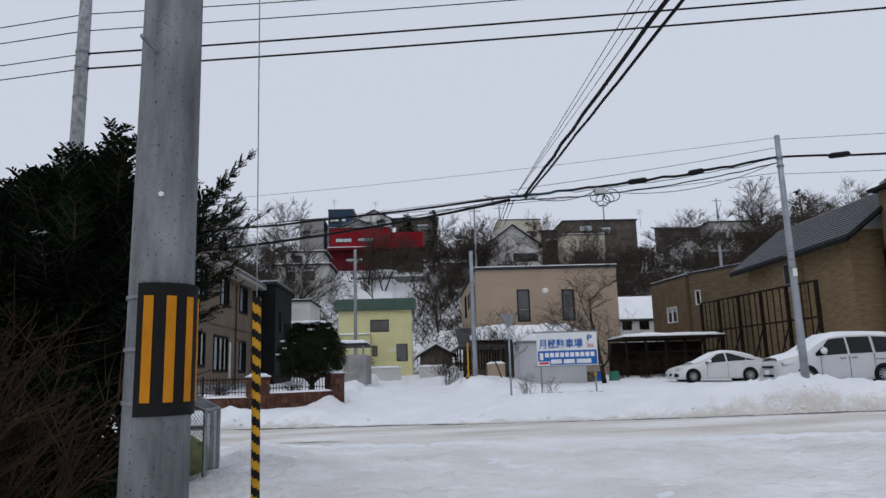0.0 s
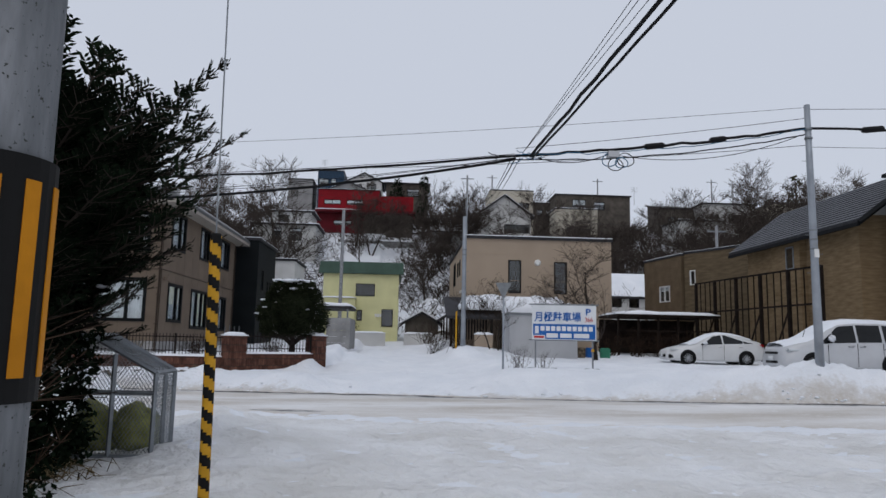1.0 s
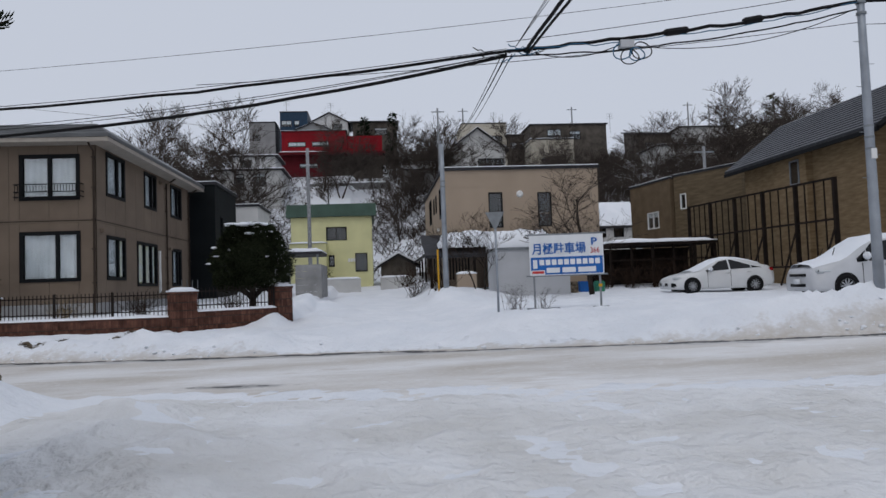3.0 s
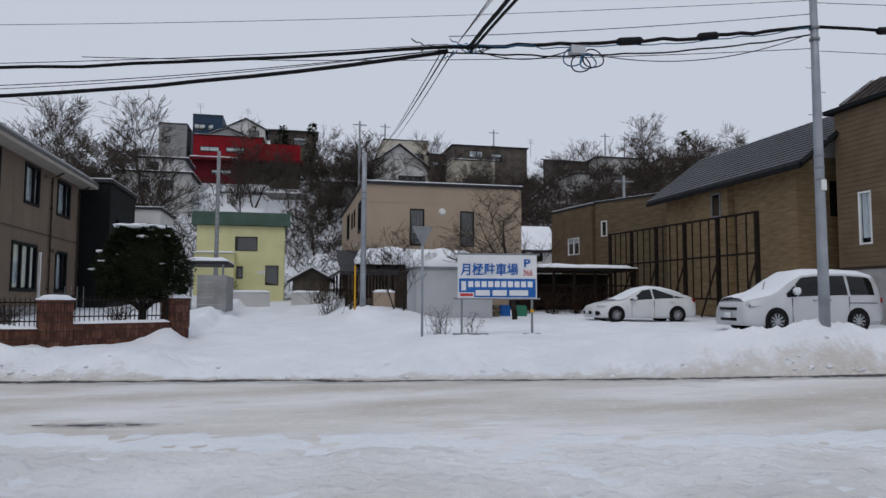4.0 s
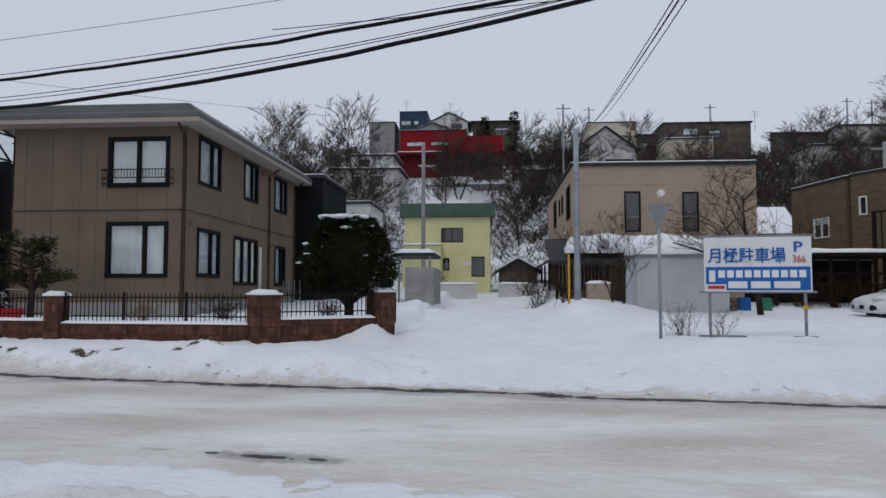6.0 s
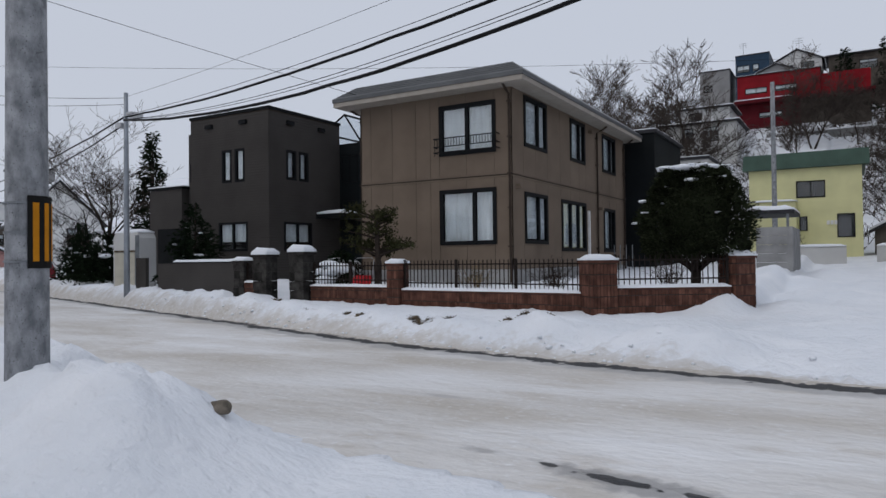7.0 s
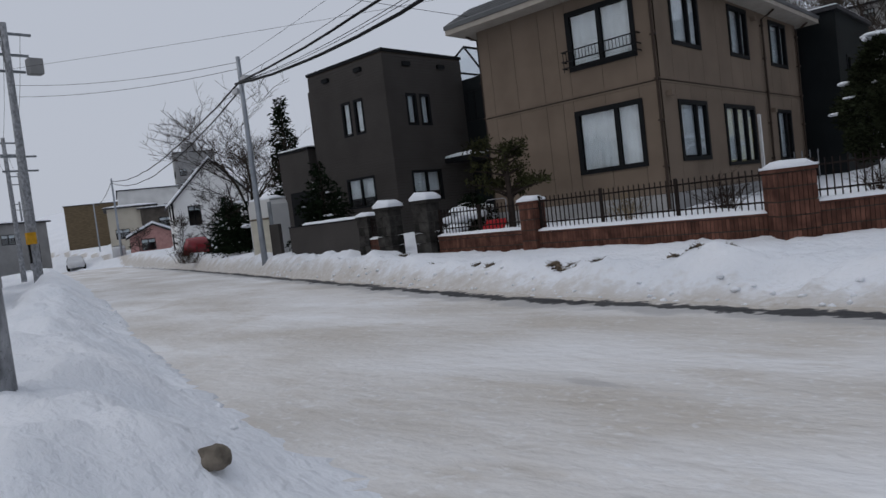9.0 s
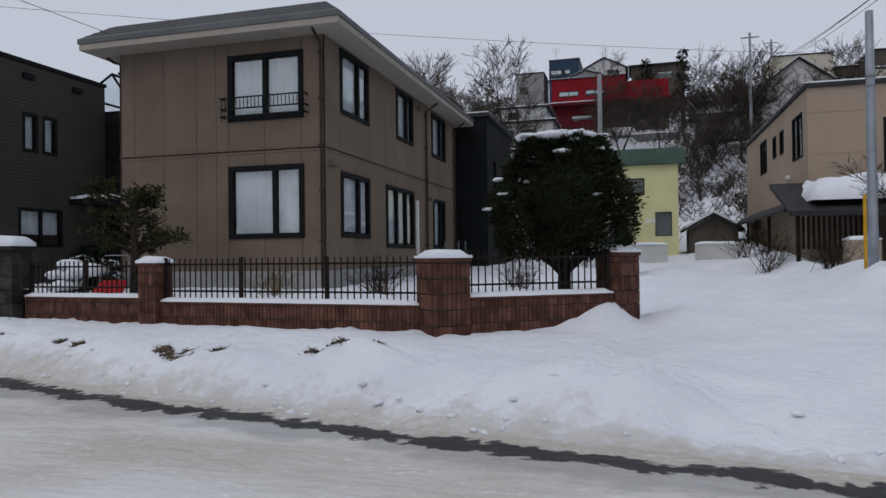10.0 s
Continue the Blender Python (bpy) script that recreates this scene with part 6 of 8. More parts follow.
rs = thing("road_sign", "back of a triangular stop sign on a grey post", "road sign", (13.22, -7.0, 0.6), -14)
bm = bmesh.new()
tube(bm, [(0, 0, 0), (0, 0, 2.83)], 0.032, 12)
part("post", bm, STEELPOLE, rs, smooth=True)
bm = bmesh.new()
prism(bm, [(-0.26, -0.045, 2.85), (0.26, -0.045, 2.85), (0.03, -0.045, 2.38), (-0.03, -0.045, 2.38)], (0, -0.006, 0))
part("plate", bm, STEEL, rs, "bare grey back of the plate")
for z in (2.55, 2.72):
    bm = bmesh.new()
    box(bm, -0.2 + (2.72 - z) * 0.6, 0.2 - (2.72 - z) * 0.6, -0.045, 0.045, z, z + 0.04)
    part("bracket", bm, STEEL, rs)


# ---- cars ----
def car(name, label, at, rz, stations, paint, glass_from, glass_to, wheel_x, wheel_r, snow_from, snow_to, snow_h, dark_nose=0.0):
    """Built along x with the nose at x = 0. A station is (x, sill z, belt z, roof z, half width low, half width belt, half width roof)."""
    c = thing(name, label, "car", at, rz)
    rings = []
    for x, zs, zb, zr, wl, wb, wr in stations:
        half = [(wl * 0.96, zs), (wl, zs + 0.12), (wl * 1.015, mix(zs, zb, 0.55)), (wb, zb), (mix(wb, wr, 0.55), mix(zb, zr, 0.55)), (wr, mix(zb, zr, 0.93)), (wr * 0.8, zr * 0.992), (0, zr)]
        rings.append([(x, -a, z) for a, z in half] + [(x, a, z) for a, z in reversed(half[:-1])])
    bm = bmesh.new()
    vs = [[bm.verts.new(p) for p in r] for r in rings]
    n = len(vs[0])
    for i in range(len(vs) - 1):
        for k in range(n - 1):
            bm.faces.new((vs[i][k], vs[i + 1][k], vs[i + 1][k + 1], vs[i][k + 1]))
        bm.faces.new((vs[i][0], vs[i + 1][0], vs[i + 1][n - 1], vs[i][n - 1]))
    bm.faces.new(vs[0])
    bm.faces.new(list(reversed(vs[-1])))
    body = part("body", bm, paint, c, smooth=True)
    for s in (0, 1):
        for a, b in glass_to:
            bm = bmesh.new()
            prev = None
            for i in range(13):
                x = mix(a, b, i / 12)
                j = max(q for q in range(len(stations)) if stations[q][0] <= x + 1e-6)
                j2 = min(j + 1, len(stations) - 1)
                t = 0 if j2 == j else (x - stations[j][0]) / (stations[j2][0] - stations[j][0])
                zs, zb, zr, wl, wb, wr = [mix(stations[j][q], stations[j2][q], t) for q in range(1, 7)]
                lim = min(1.0, (x - glass_from[0]) / glass_from[1], (glass_from[2] - x) / glass_from[3])
                top = mix(0.06, 0.86, max(0.02, lim))
                pts = []
                for q in (0.05, (0.05 + top) / 2, top):
                    w = mix(wb, mix(wb, wr, 0.55), q / 0.55) if q < 0.55 else mix(mix(wb, wr, 0.55), wr, (q - 0.55) / 0.38)
                    pts.append(bm.verts.new((x, (w + 0.012) * (-1 if s == 0 else 1), mix(zb, zr, q))))
                if prev:
                    bm.faces.new((prev[0], pts[0], pts[1], prev[1]))
                    bm.faces.new((prev[1], pts[1], pts[2], prev[2]))
                prev = pts
            part("side_window", bm, CARGLASS, c, "dark tinted side window", True)
    wl = max(s[4] for s in stations)
    for x in wheel_x:
        for s in (-1, 1):
            bm = bmesh.new()
            bmesh.ops.create_cone(bm, cap_ends=True, segments=28, radius1=wheel_r + 0.055, radius2=wheel_r + 0.055, depth=0.25, matrix=pose(x, s * (wl - 0.11), wheel_r + 0.02, 90))
            part("wheel_arch", bm, TRIM, c)
            bm = bmesh.new()
            prof = [(0.62, -0.10), (0.86, -0.11), (0.985, -0.08), (1.0, 0), (0.985, 0.08), (0.86, 0.11), (0.66, 0.10)]
            ring = [[bm.verts.new((wheel_r * r * math.cos(2 * math.pi * k / 28), o, wheel_r * r * math.sin(2 * math.pi * k / 28))) for r, o in prof] for k in range(28)]
            for k in range(28):
                for q in range(len(prof) - 1):
                    bm.faces.new((ring[k][q], ring[(k + 1) % 28][q], ring[(k + 1) % 28][q + 1], ring[k][q + 1]))
            wh = part("wheel", bm, RUBBER, c, "black tyre on an alloy rim", True)
            wh.location = (x, s * (wl - 0.07), wheel_r)
            bm = bmesh.new()
            bmesh.ops.create_cone(bm, cap_ends=True, segments=24, radius1=wheel_r * 0.62, radius2=wheel_r * 0.62, depth=0.04, matrix=pose(0, s * 0.03, 0, 90))
            part("wheel_back", bm, TRIM, wh)
            bm = bmesh.new()
            for k in range(10):
                a = 2 * math.pi * k / 10
                d, e = Vector((math.cos(a), 0, math.sin(a))), Vector((-math.sin(a), 0, math.cos(a)))
                o = Vector((0, s * 0.07, 0))
                w0 = wheel_r * 0.05
                prism(bm, [o + d * wheel_r * 0.1 - e * w0, o + d * wheel_r * 0.64 - e * w0 * 1.4, o + d * wheel_r * 0.64 + e * w0 * 1.4, o + d * wheel_r * 0.1 + e * w0], (0, s * 0.025, 0))
            bmesh.ops.create_cone(bm, cap_ends=True, segments=12, radius1=wheel_r * 0.17, radius2=wheel_r * 0.15, depth=0.04, matrix=pose(0, s * 0.085, 0, 90))
            rr = [[bm.verts.new((wheel_r * r * math.cos(2 * math.pi * k / 24), s * o, wheel_r * r * math.sin(2 * math.pi * k / 24))) for r, o in ((0.6, 0.06), (0.67, 0.105), (0.7, 0.1))] for k in range(24)]
            for k in range(24):
                for q in range(2):
                    bm.faces.new((rr[k][q], rr[(k + 1) % 24][q], rr[(k + 1) % 24][q + 1], rr[k][q + 1]))
            part("rim", bm, CHROME, wh, "ten-spoke alloy rim")
    if snow_h:
        bm = bmesh.new()
        grid = []
        for i, st in enumerate(stations):
            if snow_from <= st[0] <= snow_to:
                x, zs, zb, zr, wl2, wb, wr = st
                row = []
                for q in range(-6, 7):
                    f = q / 6
                    w = (wr * 0.98 if zr - zb > 0.12 else wb * 0.93) * f
                    zz = zr * (1 - 0.008 * abs(f)) - (0.07 * (zr - zb) * max(0, abs(f) - 0.8) / 0.2) - 0.02
                    thick = 0.03 + snow_h * (1 - abs(f) ** 5) * (0.85 + 0.3 * noise.noise((x * 2, f * 2, snow_h)))
                    row.append(bm.verts.new((x, w, zz + thick)))
                grid.append(row)
        for i in range(len(grid) - 1):
            for q in range(12):
                bm.faces.new((grid[i][q], grid[i + 1][q], grid[i + 1][q + 1], grid[i][q + 1]))
        bmesh.ops.subdivide_edges(bm, edges=bm.edges[:], cuts=1, use_grid_fill=True, smooth=0.4)
        part("snow_cover", bm, SNOW, c, "layer of snow on bonnet, windscreen and roof", True)
    return c


CARGLASS = material("dark_car_glass", (0.008, 0.009, 0.01), 0.08, 0.05, spec=0.3, bump=0.0)


def add(c, name, mat, label, *boxes):
    for b in boxes:
        bm = bmesh.new()
        box(bm, *b)
        bmesh.ops.bevel(bm, geom=bm.edges[:], offset=min(b[1] - b[0], b[3] - b[2], b[5] - b[4]) * 0.25, segments=2, affect='EDGES')
        part(name, bm, mat, c, label, True)


prius = car("hatchback_car", "white hatchback with snow on its roof, parked in the snowy lot", (22.45, 3.75, 0.72), -4,
            [(0, 0.28, 0.5, 0.58, 0.62, 0.6, 0.45), (0.12, 0.2, 0.6, 0.68, 0.76, 0.72, 0.55), (0.5, 0.17, 0.72, 0.8, 0.86, 0.82, 0.7), (1.0, 0.17, 0.83, 0.9, 0.88, 0.86, 0.74), (1.35, 0.17, 0.88, 1.0, 0.88, 0.86, 0.72), (1.75, 0.17, 0.91, 1.22, 0.88, 0.86, 0.64), (2.15, 0.17, 0.93, 1.4, 0.88, 0.86, 0.58), (2.6, 0.17, 0.95, 1.47, 0.88, 0.86, 0.57), (3.1, 0.17, 0.98, 1.44, 0.88, 0.86, 0.57), (3.6, 0.17, 1.0, 1.34, 0.88, 0.85, 0.56), (4.0, 0.2, 1.02, 1.2, 0.87, 0.82, 0.56), (4.35, 0.25, 0.98, 1.1, 0.84, 0.78, 0.6), (4.54, 0.35, 0.85, 0.95, 0.74, 0.7, 0.6)],
            CARWHITE, (1.3, 0.9, 4.05, 1.3), ((1.55, 2.55), (2.62, 3.5), (3.54, 3.95)), (0.93, 3.63), 0.31, 0.9, 4.0, 0.07)
add(prius, "headlight", LAMPGLASS, "slim clear headlamp", (0.15, 0.75, -0.83, -0.66, 0.62, 0.72))
add(prius, "grille", TRIM, "", (-0.02, 0.12, -0.5, 0.5, 0.3, 0.5))
add(prius, "fog_lamp", TRIM, "", (0.06, 0.3, -0.8, -0.68, 0.28, 0.48))
add(prius, "number_plate", SIGNWHITE, "blank number plate", (-0.05, -0.02, -0.17, 0.17, 0.35, 0.5))
add(prius, "door_mirror", SNOW, "door mirror under snow", (1.62, 1.8, -1.06, -0.87, 0.93, 1.1))
add(prius, "tail_lamp", TAILRED, "", (4.2, 4.5, -0.79, -0.7, 0.86, 1.0))
add(prius, "door_handle", CARWHITE, "", (2.35, 2.55, -0.9, -0.875, 0.82, 0.86), (3.3, 3.5, -0.9, -0.87, 0.84, 0.88))
add(prius, "door_seam", TRIM, "", (1.6, 1.61, -0.899, -0.86, 0.25, 0.9), (2.6, 2.61, -0.899, -0.86, 0.25, 0.93))

van = car("minivan", "silver-white minivan with thick snow on bonnet and roof", (22.86, -5.45, 0.7), -1,
          [(0, 0.25, 0.6, 0.78, 0.66, 0.64, 0.5), (0.1, 0.2, 0.72, 0.9, 0.78, 0.74, 0.6), (0.45, 0.18, 0.85, 1.0, 0.86, 0.82, 0.7), (0.9, 0.18, 0.96, 1.1, 0.87, 0.85, 0.76), (1.15, 0.18, 1.0, 1.22, 0.87, 0.86, 0.74), (1.6, 0.18, 1.02, 1.52, 0.87, 0.86, 0.68), (2.0, 0.18, 1.03, 1.72, 0.87, 0.86, 0.66), (2.6, 0.18, 1.05, 1.78, 0.87, 0.86, 0.67), (3.4, 0.18, 1.07, 1.78, 0.87, 0.86, 0.67), (4.1, 0.2, 1.08, 1.74, 0.86, 0.85, 0.66), (4.5, 0.25, 1.07, 1.66, 0.84, 0.82, 0.64), (4.66, 0.35, 1.0, 1.4, 0.78, 0.76, 0.62)],
          CARSILVER, (1.0, 0.9, 4.62, 0.35), ((1.35, 1.68), (1.72, 2.5), (2.58, 3.4), (3.5, 4.35)), (0.98, 3.72), 0.33, 0.02, 4.5, 0.13)
add(van, "headlight", LAMPGLASS, "large clear headlamp", (0.12, 0.75, -0.84, -0.66, 0.72, 0.86))
add(van, "grille", TRIM, "", (-0.02, 0.1, -0.45, 0.45, 0.62, 0.76))
add(van, "lower_grille", TRIM, "", (-0.02, 0.12, -0.42, 0.42, 0.3, 0.46))
add(van, "number_plate", SIGNWHITE, "blank number plate", (-0.06, -0.03, -0.17, 0.17, 0.42, 0.58))
add(van, "fog_lamp", TRIM, "", (0.1, 0.2, -0.78, -0.62, 0.3, 0.4))
add(van, "door_mirror", SNOW, "door mirror under snow", (1.5, 1.68, -1.08, -0.87, 1.1, 1.32))
add(van, "tail_lamp", TAILRED, "", (4.55, 4.68, -0.8, -0.66, 0.85, 1.05))
add(van, "door_handle", CHROME, "", (2.2, 2.4, -0.9, -0.87, 0.92, 0.97), (2.6, 2.8, -0.9, -0.87, 0.93, 0.98))
add(van, "door_seam", TRIM, "", (1.5, 1.51, -0.89, -0.86, 0.3, 1.0), (2.52, 2.53, -0.89, -0.86, 0.28, 1.04), (3.42, 3.43, -0.89, -0.86, 0.45, 1.06))
add(van, "slide_rail", TRIM, "", (3.45, 4.4, -0.885, -0.86, 0.86, 0.88))
for y in (-0.25, 0.35):
    bm = bmesh.new()
    tube(bm, [(0.95, y, 1.15), (1.15, y + 0.12, 1.5)], 0.012, 5)
    part("wiper", bm, TRIM, van)
redcar = car("red_car", "dark red hatchback parked beside a block wall", (-5.2, -16.45, 0.1), -51,
             [(0, 0.3, 0.55, 0.66, 0.6, 0.58, 0.45), (0.15, 0.22, 0.66, 0.76, 0.78, 0.74, 0.6), (0.6, 0.18, 0.78, 0.88, 0.88, 0.84, 0.72), (1.2, 0.18, 0.9, 0.99, 0.89, 0.87, 0.74), (1.5, 0.18, 0.94, 1.12, 0.89, 0.87, 0.7), (2.1, 0.18, 0.96, 1.42, 0.89, 0.87, 0.6), (2.9, 0.18, 0.98, 1.45, 0.89, 0.87, 0.6), (3.8, 0.2, 1.0, 1.3, 0.88, 0.84, 0.6), (4.4, 0.3, 0.95, 1.05, 0.8, 0.76, 0.6)],
             CARRED, (1.35, 0.9, 4.2, 0.9), ((1.6, 2.6), (2.7, 3.6)), (0.93, 3.6), 0.32, 0.0, 0.0, 0.0)
add(redcar, "headlight", LAMPGLASS, "clear headlamp", (0.2, 0.85, 0.66, 0.86, 0.66, 0.78), (0.2, 0.85, -0.86, -0.66, 0.66, 0.78))
add(redcar, "grille", TRIM, "", (-0.03, 0.1, -0.45, 0.45, 0.3, 0.58))
add(redcar, "fog_lamp", TRIM, "", (0.04, 0.2, 0.6, 0.78, 0.3, 0.42))

# ---- screen fence beside the parking lot ----
sc = thing("screen_fence", "tall dark steel frame fence with braces", "fence", (29.1, 1.5, 0.9))
for i in range(6):
    y = 13.7 * i / 5
    zt = 4.5 + 0.3 * i / 5
    bm = bmesh.new()
    box(bm, -0.08, 0.08, y - 0.08, y + 0.08, -0.3, zt)
    part("post", bm, WOODFENCE, sc)
    bm = bmesh.new()
    tube(bm, [(-0.05, y - 0.05, 2.6), (-1.15, y - 0.35, 0.0)], 0.06, 4)
    part("brace", bm, WOODFENCE, sc)
for z in (0.75, 2.7, 4.42):
    bm = bmesh.new()
    prism(bm, [(-0.04, 0, z), (0.04, 0, z), (0.04, 0, z + 0.09), (-0.04, 0, z + 0.09)], (0, 13.7, 0.28 if z > 4 else 0.1))
    part("rail", bm, WOODFENCE, sc)
for i in range(1, 20):
    if i % 4:
        bm = bmesh.new()
        y = 13.7 * i / 20
        box(bm, -0.025, 0.025, y - 0.025, y + 0.025, 0.8, 4.45 + 0.28 * i / 20)
        part("upright", bm, WOODFENCE, sc)

# timber carport with a snowy roof beyond the cars
cpt = thing("timber_carport", "low dark timber carport with snow along its roof", "carport", (22.6, 11.2, 0.9))
bm = bmesh.new()
box(bm, 0, 6.2, 0, 4.0, 2.35, 2.5)
part("roof", bm, WOODFENCE, cpt)
bm = bmesh.new()
snow_slab(bm, 0, 6.2, 0, 4.0, 2.503, 0.2, 0.5)
part("snow_cap", bm, SNOW, cpt, "", True)
for i in range(6):
    bm = bmesh.new()
    box(bm, 0.05 + i * 1.2, 0.17 + i * 1.2, 0.1, 0.22, -0.2, 2.35)
    part("post", bm, WOODFENCE, cpt)
bm = bmesh.new()
box(bm, 0, 6.2, 3.8, 3.95, 0, 2.3)
part("back_wall", bm, WOODFENCE, cpt)
for i in range(3):
    bm = bmesh.new()
    box(bm, 0.1, 6.1, 0.08, 0.14, 0.5 + i * 0.5, 0.58 + i * 0.5)
    part("rail", bm, WOODFENCE, cpt)
for x, y, m, lb in ((19.6, 8.2, SOIL, "brown lidded bin beside the shed"), (20.2, 8.4, SIGNBLUE, "blue plastic crate beside the shed"), (20.9, 8.0, GREENPLASTIC, "green plastic tub under snow")):
    bm = bmesh.new()
    box(bm, -0.25, 0.25, -0.2, 0.2, 0, 0.6)
    bmesh.ops.bevel(bm, geom=bm.edges[:], offset=0.05, segments=2, affect='EDGES')
    solid("storage_tub", bm, m, lb, "tub", (x, y, ground_z(x, y) - 0.08))


# ---- trees and shrubs ----
def limb_tree(seed, height, spread, trunk_r, levels=4, sides=4, fork=0.28, up=0.25, twig_r=0.006, kids=(5, 5, 4, 4), bend=0.25, multi=1):
    """Tapered trunk with limbs and twigs as two meshes: stems and fine twigs."""
    rnd = random.Random(seed)
    stems, twigs = bmesh.new(), bmesh.new()

    def grow(p, d, length, r, level):
        n = 4 if level < 2 else 3
        pts, radii, dirs = [tuple(p)], [r], []
        cur = Vector(p)
        dd = Vector(d)
        tip = max(r * (0.35 if level else 0.3), twig_r)
        for i in range(n):
            dd = (dd + Vector((rnd.uniform(-1, 1), rnd.uniform(-1, 1), rnd.uniform(-0.6, 1) * up * 2)) * bend).normalized()
            cur = cur + dd * (length / n)
            pts.append(tuple(cur))
            radii.append(mix(r, tip, (i + 1) / n))
            dirs.append(dd.copy())
        tube(stems if level < 2 else twigs, pts, radii, sides if level < 2 else 3, cap=level < 1)
        if level >= levels:
            return
        k = kids[min(level, len(kids) - 1)]
        for j in range(k):
            t = rnd.uniform(fork if level == 0 else 0.2, 1.0)
            seg = min(int(t * n), n - 1)
            base = Vector(pts[seg]).lerp(Vector(pts[seg + 1]), t * n - seg)
            rr = mix(radii[seg], radii[seg + 1], t * n - seg)
            az = rnd.uniform(0, 2 * math.pi)
            side = Vector((math.cos(az), math.sin(az), rnd.uniform(-0.1, 0.5)))
            nd = (dirs[seg] * rnd.uniform(0.5, 0.9) + side * spread).normalized()
            grow(base, nd, length * rnd.uniform(0.42, 0.68), max(rr * rnd.uniform(0.45, 0.65), twig_r), level + 1)
    for m in range(multi):
        az = rnd.uniform(0, 6.28)
        lean = 0.0 if multi == 1 else 0.35
        grow((0.1 * m * math.cos(az), 0.1 * m * math.sin(az), -0.2), Vector((lean * math.cos(az), lean * math.sin(az), 1)).normalized(), height * 0.72, trunk_r, 0)
    return stems, twigs


def bare_tree(seed, label, at, height, spread=0.75, trunk_r=0.14, mat=None, name="bare_tree", rz=0, **kw):
    t = thing(name, label, "tree", at, rz)
    a, b = limb_tree(seed, height, spread, trunk_r, **kw)
    part("trunk", a, mat or FARBARK, t, "trunk with main limbs", True)
    part("crown", b, mat or FARBARK, t, "crown of fine bare twigs")
    return t


def leaf_clump(bm, p, size, rnd, n=7, droop=0.0, aim=None):
    """A spray of small pointed leaves about p."""
    for _ in range(n):
        d = Vector((rnd.gauss(0, 1), rnd.gauss(0, 1), rnd.gauss(0, 0.8) - droop))
        if aim is not None:
            d = d * 0.75 + aim * 1.2
        d.normalize()
        s = d.cross(Vector((rnd.gauss(0, 1), rnd.gauss(0, 1), rnd.gauss(0, 1)))).normalized()
        L, w = size * rnd.uniform(0.6, 1.3), size * rnd.uniform(0.14, 0.26)
        o = Vector(p) + Vector((rnd.gauss(0, 1), rnd.gauss(0, 1), rnd.gauss(0, 1))) * size * 0.35
        vs = [bm.verts.new(o), bm.verts.new(o + d * L * 0.5 + s * w), bm.verts.new(o + d * L), bm.verts.new(o + d * L * 0.5 - s * w)]
        bm.faces.new(vs)


def snow_blob(bm, p, r, rnd, flat=0.45):
    m = Matrix.Translation(p) @ Matrix.Diagonal((r * rnd.uniform(0.8, 1.3), r * rnd.uniform(0.8, 1.3), r * flat, 1))
    res = bmesh.ops.create_icosphere(bm, subdivisions=2, radius=1.0, matrix=m)
    for v in res["verts"]:
        v.co += (v.co - Vector(p)) * 0.35 * noise.noise(v.co * 3.0)


def conifer(label, at, height, radius, seed, mat, leaf=0.14, layers=15, density=1.0, snow=10, name="conifer_tree", top=0.06, power=0.9, snow_r=0.13):
    """A conifer of layered drooping boughs."""
    rnd = random.Random(seed)
    t = thing(name, label, "tree", at)
    bm = bmesh.new()
    tube(bm, [(0, 0, -0.3), (0.02, 0, height * 0.5), (0, 0.02, height)], [0.03 * height, 0.018 * height, 0.01], 7)
    part("trunk", bm, BARK, t, smooth=True)
    bm, sb = bmesh.new(), bmesh.new()
    spots = []
    for l in range(layers):
        f = (l + 0.5) / layers
        z = height * mix(0.1, 0.99, f)
        R = radius * (mix(1.0, top, f ** power)) * rnd.uniform(0.85, 1.1)
        k = max(4, int(10 * density * (R / radius) + 4))
        for j in range(k):
            az = rnd.uniform(0, 6.28)
            rr = R * rnd.uniform(0.75, 1.15)
            steps = max(2, int(rr / (leaf * 1.15)))
            for s in range(steps):
                q = (s + 1) / steps
                p = Vector((math.cos(az) * rr * q, math.sin(az) * rr * q, z - 0.12 * rr * q + rnd.uniform(-0.06, 0.06) * height * 0.1))
                leaf_clump(bm, p, leaf, rnd, 6, 0.1, Vector((math.cos(az), math.sin(az), -0.1)))
            spots.append(Vector((math.cos(az) * rr * 0.8, math.sin(az) * rr * 0.8, z + 0.02)))
    for _ in range(snow):
        snow_blob(sb, rnd.choice(spots), snow_r * rnd.uniform(0.6, 1.3), rnd)
    part("crown", bm, mat, t, "dense needle foliage")
    if snow:
        part("snow_clumps", sb, SNOW, t, "clumps of snow on the boughs", True)
    else:
        sb.free()
    return t


